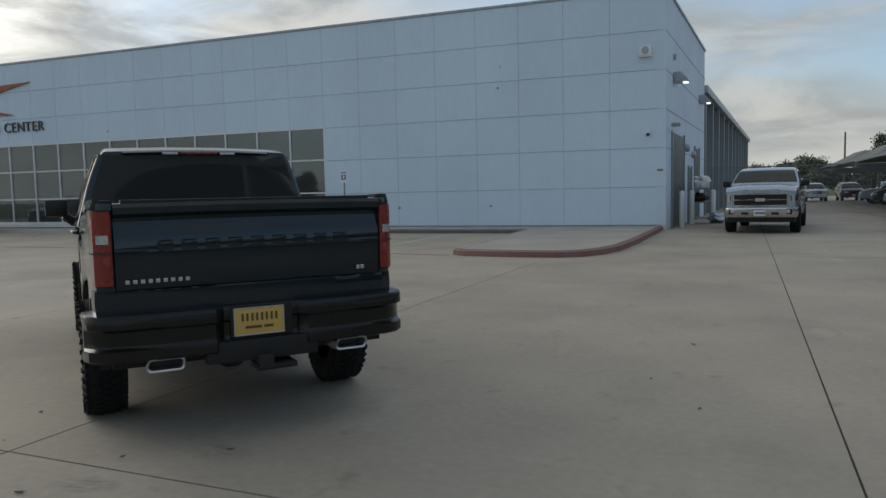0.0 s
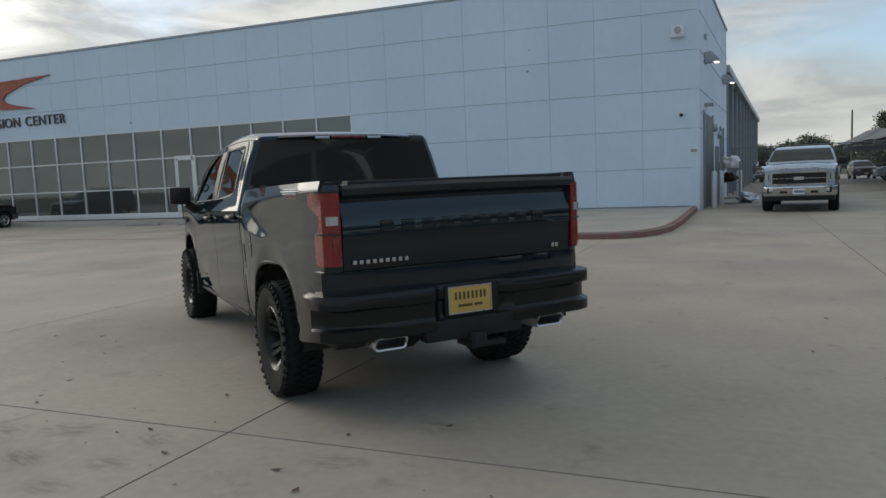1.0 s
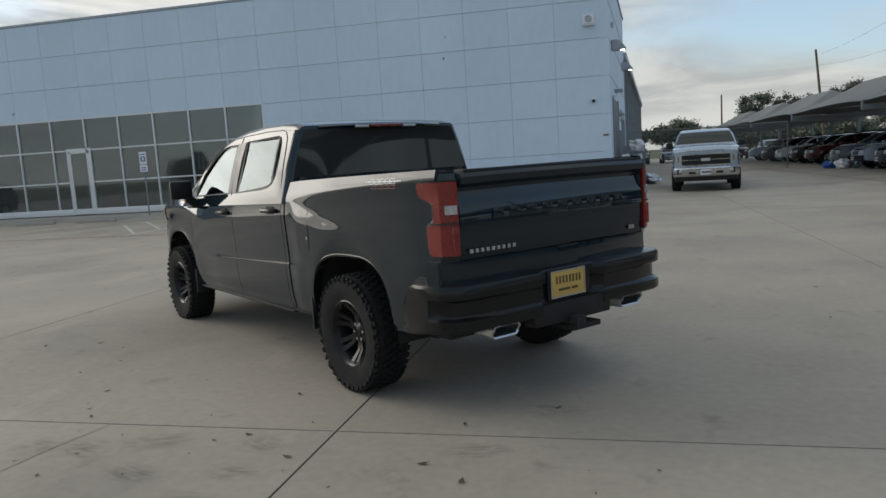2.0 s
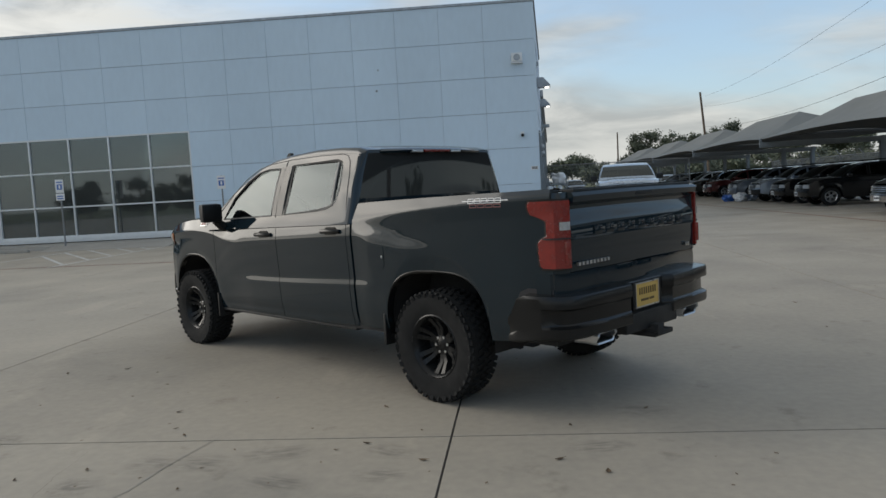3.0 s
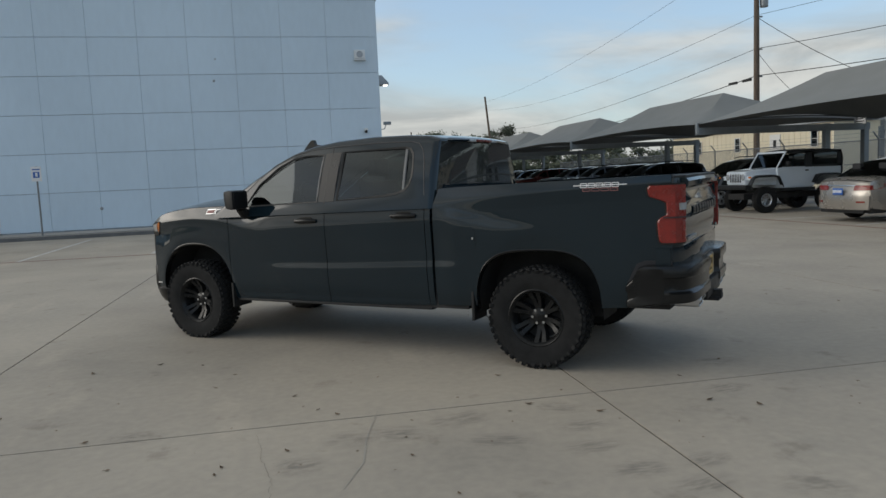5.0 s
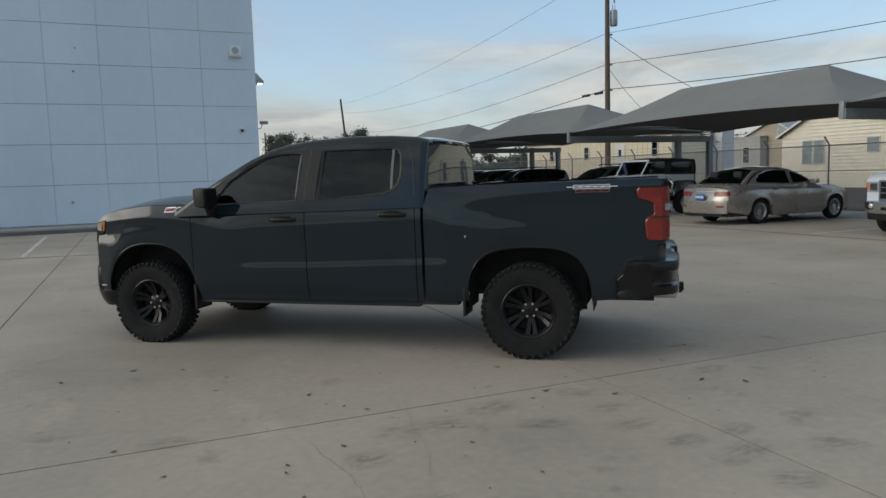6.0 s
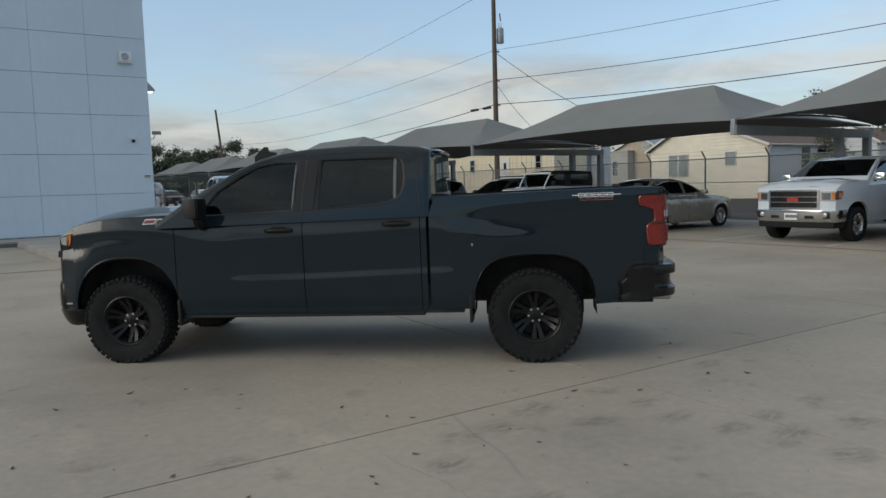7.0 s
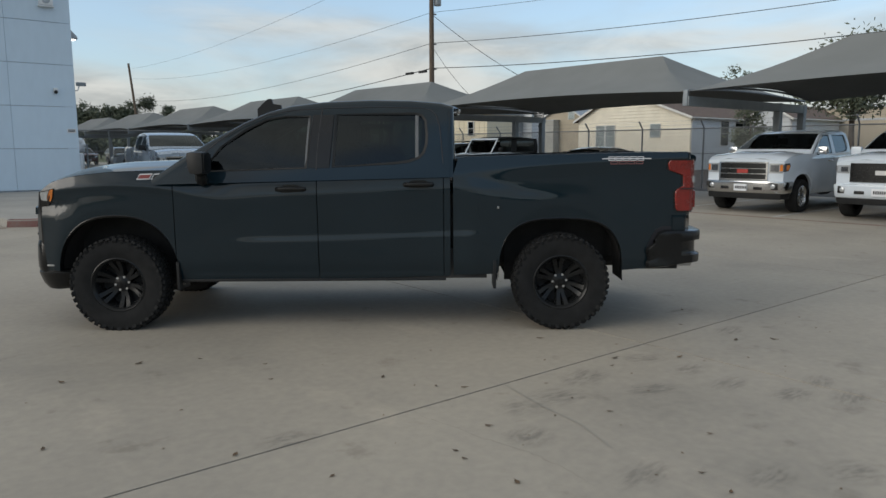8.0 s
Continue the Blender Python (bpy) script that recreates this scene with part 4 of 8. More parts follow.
            pts = [(xb - 0.62 + 0.10 * math.sin(a), 0.40 + 0.19 * math.cos(a), zb + 0.03 + 0.17 * math.sin(a)) for a in [2 * math.pi * k / 16 for k in range(17)]]
            tube(bm, pts, 0.016, 6)
            part("steering_wheel", bm, CABIN, V)
    V_tools = dict(cap=cap, cap_x=cap_x, side_y=side_y, top=top, wid=wid, gh_y=gh_y if "roof" in s else None)
    return V, V_tools


def side_patch(V, T, name, pts, mat, sg, lift=0.006, depth=0.02, label="", smooth=40):
    """A flat-faced piece on the body side from an outline of (x, z)."""
    bm = bmesh.new()
    lo = [bm.verts.new((x, sg * (T["side_y"](x, z) - depth), z)) for x, z in pts]
    hi = [bm.verts.new((x, sg * (T["side_y"](x, z) + lift), z)) for x, z in pts]
    bm.faces.new(hi)
    n = len(pts)
    for k in range(n):
        bm.faces.new((lo[k], lo[(k + 1) % n], hi[(k + 1) % n], hi[k]))
    return part(name, bm, mat, V, label, smooth)


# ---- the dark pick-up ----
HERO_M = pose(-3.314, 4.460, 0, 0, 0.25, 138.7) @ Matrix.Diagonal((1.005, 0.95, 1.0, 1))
HERO_PAINT = paint("dark_slate_paint", (0.0087, 0.0184, 0.0256), 0.36, 0.0, 0.16, 0.0, 1.46, 0.05)


def ramp(a, b, v):
    """A smooth step from 0 at a to 1 at b."""
    u = min(1.0, max(0.0, (v - a) / (b - a)))
    return u * u * (3 - 2 * u)


def bend(u, e=0.010):
    """Zero below, u above, with a rounded turn of size e."""
    return 0.5 * (u + math.sqrt(u * u + e * e))


BED_LINE = smooth_curve([(-1.05, 1.448), (-0.77, 1.440), (-0.30, 1.420), (0.13, 1.395), (0.48, 1.370), (0.80, 1.345), (0.95, 1.335)])
DOOR_LINE = smooth_curve([(0.60, 1.215), (1.3, 1.192), (1.95, 1.168), (2.5, 1.150), (3.0, 1.110)])
FENDER_LINE = smooth_curve([(2.70, 1.140), (3.04, 1.165), (3.27, 1.215), (3.50, 1.242), (3.75, 1.252), (3.98, 1.240), (4.25, 1.215), (4.40, 1.200)])
WEDGE_TOP = smooth_curve([(-0.20, 1.135), (0.05, 1.155), (0.30, 1.200), (0.60, 1.280), (0.95, 1.345)])
WEDGE_LOW = smooth_curve([(-0.20, 1.120), (0.05, 1.118), (0.30, 1.120), (0.60, 1.145), (0.95, 1.190)])
LEDGE_LINE = smooth_curve([(0.55, 0.835), (0.9, 0.828), (2.0, 0.796), (3.0, 0.785)])


def hero_side(x, z):
    """Half width of the pick-up's side, as a share: shoulder lines, a ledge along the doors and flares over the wheels."""
    u = z - BED_LINE(x)
    bed = 0.997 - 0.34 * bend(u) - 0.11 * (bend(-u) - bend(-u - 0.11))
    u = z - DOOR_LINE(x)
    door = 0.998 - 0.14 * bend(u) - 0.16 * bend(u - 0.13, 0.03) - 0.055 * bend(-u, 0.03)
    u = z - FENDER_LINE(x)
    fender = 1.002 - 0.40 * bend(u, 0.014) - 0.26 * (bend(-u) - bend(-u - 0.05, 0.02))
    b, f = 1 - ramp(0.05, 1.05, x), ramp(2.65, 3.40, x)
    y = bed * b + (1 - b) * (door * (1 - f) + fender * f)
    zl = LEDGE_LINE(x)
    y += 0.0125 * (1 - ramp(zl - 0.040, zl + 0.040, z)) * ramp(0.60, 0.80, x) * (1 - ramp(2.5, 3.0, x))
    y -= 0.26 * bend(0.565 - z, 0.05)
    upper, lower = WEDGE_TOP(x), WEDGE_LOW(x)
    y += 0.17 * (bend(upper - z, 0.014) - bend(lower - z, 0.014)) * ramp(-0.10, 0.25, x) * (1 - ramp(0.62, 0.92, x))      # a wedge-shaped facet in front of the rear arch
    y += 0.008 * (1 - ramp(0.470, 0.510, z)) * ramp(0.93, 0.95, x) * (1 - ramp(3.0, 3.2, x))      # rocker step under the doors
    for c, a, h, amp, wide, tuck in ((0.0, 0.535, 0.672, 0.003, 0.30, 0.022), (3.745, 0.560, 0.655, 0.003 + 0.006 * ramp(3.3, 4.0, x), 0.36, 0.026)):
        dz = max(0.0, z - 0.405)
        rho = ((abs(x - c) / a)**2.3 + (dz / h)**2.3)**(1 / 2.3)
        y += amp * (1 - ramp(1.0, 1.0 + wide, rho)) - tuck * bend(0.985 - rho, 0.03) / 0.22
    y -= 0.20 * bend(z - 0.990, 0.012) * ramp(4.06, 4.26, x) * (1 - ramp(1.09, 1.14, z))      # facet under the headlamp
    return y


PICKUP = dict(
    hero=True, wb=3.745, R=0.408, tw=0.285, rim=0.238, track=0.897, rim_mat=WHEEL_BLACK, knobby=True, lug_mat=SATIN, spokes=6, spoke_w=0.048, split=0.165, face=0.24,
    arch=0.592, arch_x=0.89, arch_rear=(0.545, 0.955, 3.2), paint=HERO_PAINT, floor=0.50, side=hero_side, lip=BUMPER_BLACK,
    top=[(-1.05, 1.497), (-0.5, 1.490), (0.45, 1.474), (0.90, 1.462), (0.93, 1.420), (1.38, 1.402), (1.86, 1.378), (2.14, 1.368), (2.56, 1.352), (3.0, 1.335), (3.27, 1.375), (3.7, 1.368), (4.1, 1.33), (4.28, 1.285), (4.40, 1.20)],
    low=[(-1.05, 0.62), (-0.72, 0.515), (-0.5, 0.500), (0.5, 0.478), (0.897, 0.468), (0.93, 0.462), (1.4, 0.450), (2.3, 0.428), (3.2, 0.42), (4.2, 0.50), (4.40, 0.52)],
    wid=[(-1.05, 0.965), (-0.7, 0.985), (0.5, 1.0), (2.0, 1.005), (3.3, 1.0), (3.9, 0.99), (4.2, 0.965), (4.40, 0.925)],
    cuts=[("bedside", -1.05, 0.906), ("cab_corner", 0.925, 0.983), ("rear_door", 0.983, 2.04), ("front_door", 2.04, 3.245), ("front_fender", 3.245, 4.40)],
    decks=[("bonnet", 3.25, 4.38, 0.075)], power=0.012,
    nose=smooth_curve([(0.4, 0.22), (0.7, 0.28), (1.0, 0.26), (1.25, 0.16)]), tail=lambda z: 0.02,
    roof=[(3.44, 1.315), (3.18, 1.49), (2.92, 1.645), (2.66, 1.785), (2.46, 1.872), (2.27, 1.92), (2.0, 1.952), (1.6, 1.967), (1.25, 1.958), (1.00, 1.936), (0.890, 1.905), (0.880, 1.87), (0.878, 1.72), (0.875, 1.58), (0.872, 1.50), (0.872, 1.30)],
    glass_f=(1, 4), glass_r=(11, 14), side_glass=HERO_GLASS, gh=(1.385, 0.978, 1.95, 0.788), edge=0.055, crown=0.014, bow=0.010,
    windows=[[(3.00, 1.358), (2.93, 1.455), (2.84, 1.57), (2.64, 1.715), (2.46, 1.798), (2.30, 1.822), (2.088, 1.820), (2.118, 1.381)],
             [(1.885, 1.834), (1.22, 1.842), (1.155, 1.826), (1.122, 1.78), (1.108, 1.66), (1.112, 1.575), (1.135, 1.505), (1.18, 1.455), (1.27, 1.424), (1.40, 1.410), (1.91, 1.388)]],
)
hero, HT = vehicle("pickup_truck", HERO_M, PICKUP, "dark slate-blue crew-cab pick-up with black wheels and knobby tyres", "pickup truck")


def sweep(path, section):
    """A section of (out, z) carried along a plan path of (x, y)."""
    bm = bmesh.new()
    P = [Vector((x, y, 0)) for x, y in path]
    rows = []
    for i, p in enumerate(P):
        d = (P[min(i + 1, len(P) - 1)] - P[max(i - 1, 0)]).normalized()
        n = Vector((-d.y, d.x, 0))
        rows.append([p + n * o + Vector((0, 0, z)) for o, z in section])
    vs = grid(bm, rows)
    bm.faces.new(vs[0])
    bm.faces.new(vs[-1][::-1])
    return bm


def rounded(w, h, r, n=4):
    pts = []
    for cx, cy, a0 in ((w / 2 - r, h / 2 - r, 0), (-w / 2 + r, h / 2 - r, 90), (-w / 2 + r, -h / 2 + r, 180), (w / 2 - r, -h / 2 + r, 270)):
        pts += [(cx + r * math.cos(radians(a0 + 90 * k / n)), cy + r * math.sin(radians(a0 + 90 * k / n))) for k in range(n + 1)]
    return pts


def plate(V, x, y, z, w, h, mat, ink, front, rows):
    """A number plate whose characters are plain bars."""
    sg = 1 if front else -1
    base = part("number_plate", boxed(x - 0.004, x + 0.004, y - w / 2, y + w / 2, z - h / 2, z + h / 2, 0.002), mat, V)
    for z0, z1, cells in rows:
        for a, b in cells:
            part("plate_bar", boxed(x + sg * 0.004, x + sg * 0.0065, y + a, y + b, z + z0, z + z1), ink, base)
    return base


def tailgate_of(V, mat):
    """A stamped tailgate with a lip along its top."""
    sec = [(-1.00, 1.472), (-1.10, 1.482), (-1.155, 1.474), (-1.172, 1.452), (-1.165, 1.415), (-1.125, 1.392), (-1.112, 1.37), (-1.125, 1.31), (-1.142, 1.27), (-1.142, 1.18), (-1.134, 1.165), (-1.132, 1.10), (-1.126, 0.99), (-1.118, 0.975), (-1.0, 0.975)]
    bm = bmesh.new()
    rows = []
    for v in np.linspace(-1, 1, 15):
        y = 0.845 * v
        rows.append([(x + 0.022 * abs(v)**3, y, z - 0.006 * v * v) for x, z in sec])
    vs = grid(bm, rows)
    bm.faces.new(vs[0])
    bm.faces.new(vs[-1][::-1])
    gate = part("tailgate", bm, mat, V, smooth=28)
    return gate


gate = tailgate_of(hero, HERO_PAINT)
for k in range(9):                                     # low stamped shapes across the gate
    y = 0.56 - 0.14 * k
    part("stamped_bar", boxed(-1.1430, -1.138, y - 0.045, y + 0.045, 1.195, 1.255, 0.0006), HERO_PAINT, gate)
for k in range(9):                                     # small chrome badge bars
    y = 0.80 - 0.043 * k
    part("badge_bar", boxed(-1.136, -1.122, y - 0.029, y - 0.005, 1.010, 1.032, 0.002), SATIN, gate, "small chrome badge block")
part("badge_bar", boxed(-1.136, -1.122, -0.695, -0.672, 1.008, 1.034, 0.002), CHROME, gate)
part("badge_bar", boxed(-1.136, -1.122, -0.728, -0.702, 1.008, 1.034, 0.002), CHROME, gate)
part("gate_handle", boxed(-1.172, -1.14, -0.12, 0.12, 1.425, 1.455, 0.008), BLACK_PLASTIC, gate)
# panel under the gate
part("rear_valance", sweep([(-0.93, 0.975), (-1.03, 0.962), (-1.10, 0.86), (-1.115, 0.0), (-1.10, -0.86), (-1.03, -0.962), (-0.93, -0.975)][::-1], [(-0.06, 0.84), (0.0, 0.84), (0.004, 0.90), (0.0, 0.968), (-0.06, 0.968)]), HERO_PAINT, hero)
for sg in (1, -1):
    # corner posts beside the gate
    part("rear_corner", sweep([(-1.045, sg * 0.945), (-1.085, sg * 0.915), (-1.105, sg * 0.85)][:: -sg], [(-0.04, 0.97), (0.0, 0.97), (0.006, 1.2), (0.0, 1.40), (-0.01, 1.472), (-0.05, 1.475)]), HERO_PAINT, hero)
    # tail lamp
    y_side = HT["side_y"]
    edge = smooth_curve([(1.005, -0.975), (1.02, -0.958), (1.10, -0.948), (1.155, -0.946), (1.185, -0.965), (1.212, -1.012), (1.292, -1.010), (1.322, -0.955), (1.345, -0.892), (1.40, -0.880), (1.424, -0.895)])
    bm = bmesh.new()
    rows = []
    for z in [1.005 + 0.419 * k / 40 for k in range(41)]:
        xe = edge(z)
        y_at = lambda x: HT["side_y"](x, z)
        row = [(xe + 0.004, y_at(xe) - 0.03), (xe, y_at(xe) + 0.006), (xe - 0.01, y_at(xe) + 0.012), ((xe - 1.03) / 2, y_at((xe - 1.03) / 2) + 0.013), (-1.03, y_at(-1.03) + 0.011),
               (-1.072, 0.958), (-1.102, 0.93), (-1.122, 0.895), (-1.130, 0.866), (-1.126, 0.858), (-1.09, 0.857)]
        rows.append([(x, sg * y, z) for x, y in row])
    vs = grid(bm, rows)
    bm.faces.new(vs[0])
    bm.faces.new(vs[-1][::-1])
    rim = bmesh.new()
    rows = []
    for z in [0.993 + 0.443 * k / 40 for k in range(41)]:
        xe = edge(min(max(z, 1.005), 1.424)) + 0.014
        row = [(xe + 0.004, y_side(xe, z) - 0.03), (xe, y_side(xe, z) + 0.003), ((xe - 1.03) / 2, y_side((xe - 1.03) / 2, z) + 0.006), (-1.03, y_side(-1.03, z) + 0.005), (-1.068, 0.952), (-1.097, 0.926), (-1.116, 0.892), (-1.124, 0.862), (-1.09, 0.854)]
        rows.append([(x, sg * y, z) for x, y in row])
    grid(rim, rows)
    part("lamp_surround", rim, GLOSS_BLACK, hero, smooth=30)
    lamp = part("tail_lamp", bm, RED_LENS, hero, "red tail lamp with a clear reversing lens", smooth=30)
    part("reversing_lens", sweep([(-1.100, sg * 0.940), (-1.112, sg * 0.925), (-1.126, sg * 0.898), (-1.133, sg * 0.876)][:: -sg], [(-0.02, 1.240), (0.004, 1.242), (0.004, 1.292), (-0.02, 1.294)]), CLEAR_LENS, lamp)
    y0, y1 = sorted((sg * 0.87, sg * 0.91))
    part("lamp_core", boxed(-1.132, -1.10, y0, y1, 1.03, 1.17, 0.006), RED_LENS, lamp)
    part("lens_rib", sweep([(-0.99, sg * 0.974), (-1.05, sg * 0.972), (-1.075, sg * 0.962), (-1.105, sg * 0.934), (-1.125, sg * 0.898), (-1.133, sg * 0.868)][:: -sg], [(-0.012, 1.186), (0.0045, 1.186), (0.0045, 1.194), (-0.012, 1.194)]), INK, lamp)
    # chrome exhaust tip
    bm = bmesh.new()
    o, i = rounded(0.225, 0.088, 0.028), rounded(0.195, 0.060, 0.02)
    y = sg * 0.585
    rows = []
    for x, pl, dy in ((-0.90, o, 0), (-1.12, o, 0), (-1.195, o, sg * 0.012), (-1.206, [(a * 0.96, b * 0.9) for a, b in o], sg * 0.012), (-1.20, i, sg * 0.012), (-1.05, i, 0)):
        rows.append([(x + 0.02 * (b < 0), y + dy + a, 0.535 + b) for a, b in pl + pl[:1]])
    grid(bm, rows)
    part("exhaust_tip", bm, SATIN, hero, "chrome rectangular exhaust tip")
    part("exhaust_throat", boxed(-1.08, -1.06, y - 0.095, y + 0.095, 0.507, 0.563), INK, hero)
flank = [(-0.742, 0.985), (-0.748, 1.006), (-0.775, 1.010), (-0.812, 1.012), (-0.87, 1.012), (-0.94, 1.010), (-1.0, 1.004), (-1.08, 0.985), (-1.14, 0.93), (-1.165, 0.86), (-1.18, 0.6), (-1.185, 0.30), (-1.125, 0.24)]
bpath = flank + [(x, -y) for x, y in flank[::-1]]
bm = sweep(bpath[::-1], [(-0.16, 0.562), (0.0, 0.562), (0.026, 0.570), (0.032, 0.580), (0.032, 0.636), (0.028, 0.650), (0.022, 0.66), (0.022, 0.740), (0.028, 0.75), (0.033, 0.755), (0.034, 0.76), (0.034, 0.822), (0.026, 0.838), (-0.03, 0.846), (-0.16, 0.846)])
for v in bm.verts:                                     # the flanks end on a slant, and their lower edge drops forwards; a step pocket is let into each corner
    if v.co.x > -1.09 and abs(v.co.y) > 0.80:
        low_z = 0.526 + 0.036 * ramp(-0.75, -1.08, v.co.x)
        top_z = min(0.846, max(0.70, 0.70 + (-0.752 - v.co.x) * 2.1))
        v.co.z = low_z + (v.co.z - 0.562) / 0.284 * (top_z - low_z)
        if 0.60 < v.co.z < 0.80 and abs(v.co.y) > 0.93 and v.co.x > -1.06 and v.co.x < -0.765:
            v.co.y = math.copysign(1.036, v.co.y)
    k = ramp(0.60, 0.70, abs(v.co.y)) * (1 - ramp(-1.06, -0.98, v.co.x)) * (0.64 < v.co.z < 0.755)
    v.co.x += 0.030 * k
    v.co.y -= math.copysign(0.010 * k * (abs(v.co.y) > 0.93), v.co.y)
for sg in (1, -1):
    side_patch(hero, HT, "bumper_seam", [(-0.722, 0.522), (-0.720, 0.705), (-0.792, 0.850), (-0.85, 0.874), (-1.045, 0.874), (-1.045, 0.625)][::sg], INK, sg, 0.004, 0.01)
part("rear_bumper", bm, BUMPER_BLACK, hero, "textured black rear bumper with corner steps", smooth=28)
part("bumper_centre", boxed(-1.205, -1.10, -0.36, 0.36, 0.50, 0.632, 0.02), BLACK_PLASTIC, hero)
part("plate_recess", boxed(-1.168, -1.12, -0.20, 0.20, 0.635, 0.83, 0.008), GLOSS_BLACK, hero)
pl = plate(hero, -1.174, 0.02, 0.738, 0.315, 0.165, PLATE_Y, PLATE_INK, False, [(0.002, 0.050, [(-0.118 + 0.062 * k, -0.118 + 0.062 * k + 0.015) for k in range(4)] + [(-0.118 + 0.062 * k + 0.03, -0.118 + 0.062 * k + 0.045) for k in range(4)]), (-0.044, -0.028, [(-0.09, -0.03), (-0.015, 0.09)])])
bm = bmesh.new()
for a, b, c, d in ((-0.162, 0.162, 0.078, 0.085), (-0.162, 0.162, -0.085, -0.076), (-0.162, -0.155, -0.076, 0.078), (0.155, 0.162, -0.076, 0.078)):
    box(bm, -1.182, -1.167, 0.02 + a, 0.02 + b, 0.738 + c, 0.738 + d)
part("plate_frame", bm, SATIN, pl)
part("hitch_receiver", boxed(-1.265, -0.80, -0.045, 0.045, 0.455, 0.53, 0.008), DARK_UNDER, hero)
part("hitch_step", boxed(-1.25, -1.05, -0.20, 0.06, 0.44, 0.475, 0.01), BLACK_PLASTIC, hero)
# tonneau cover and bed rail caps
bm = bmesh.new()
grid(bm, [[(x, 0.885 * v, 1.463 - 0.018 * x + 0.008 * (1 - v * v)) for v in np.linspace(-1, 1, 9)] for x in np.linspace(-1.03, 0.90, 7)])
bmesh.ops.solidify(bm, geom=bm.faces[:], thickness=0.012)
part("tonneau_cover", bm, BLACK_PLASTIC, hero, "black soft tonneau cover over the bed")
for sg in (1, -1):
    y0, y1 = sorted((sg * 0.86, sg * 0.925))
    bm = boxed(-1.05, 0.905, y0, y1, 1.448, 1.470, 0.008)
    for v in bm.verts:
        v.co.z -= 0.018 * v.co.x
    part("bed_rail_cap", bm, BLACK_PLASTIC, hero)
part("tonneau_bar", boxed(-1.12, -1.03, -0.78, 0.80, 1.462, 1.490, 0.006), BLACK_PLASTIC, hero)
# back of the cab and the brake light
part("cab_back", boxed(0.93, 0.96, -0.93, 0.93, 0.9, 1.49), DARK_UNDER, hero)
bm = sweep([(0.915, 0.66), (0.862, 0.60), (0.848, 0.3), (0.843, 0.0), (0.848, -0.3), (0.862, -0.60), (0.915, -0.66)][::-1], [(-0.06, 1.868), (0.0, 1.870), (0.010, 1.886), (-0.02, 1.903), (-0.07, 1.912)])
for v in bm.verts:
    v.co.z -= 0.012 * (v.co.y / 0.66)**2 - 0.006
part("cab_spoiler", bm, HERO_PAINT, hero)
bl = part("brake_light", boxed(0.826, 0.86, -0.16, 0.16, 1.872, 1.892, 0.004), RED_LENS, hero)
for sg in (1, -1):
    y0, y1 = sorted((sg * 0.18, sg * 0.31))
    part("cargo_lens", boxed(0.828, 0.86, y0, y1, 1.868, 1.888, 0.004), CLEAR_LENS, bl, "clear cargo lens")
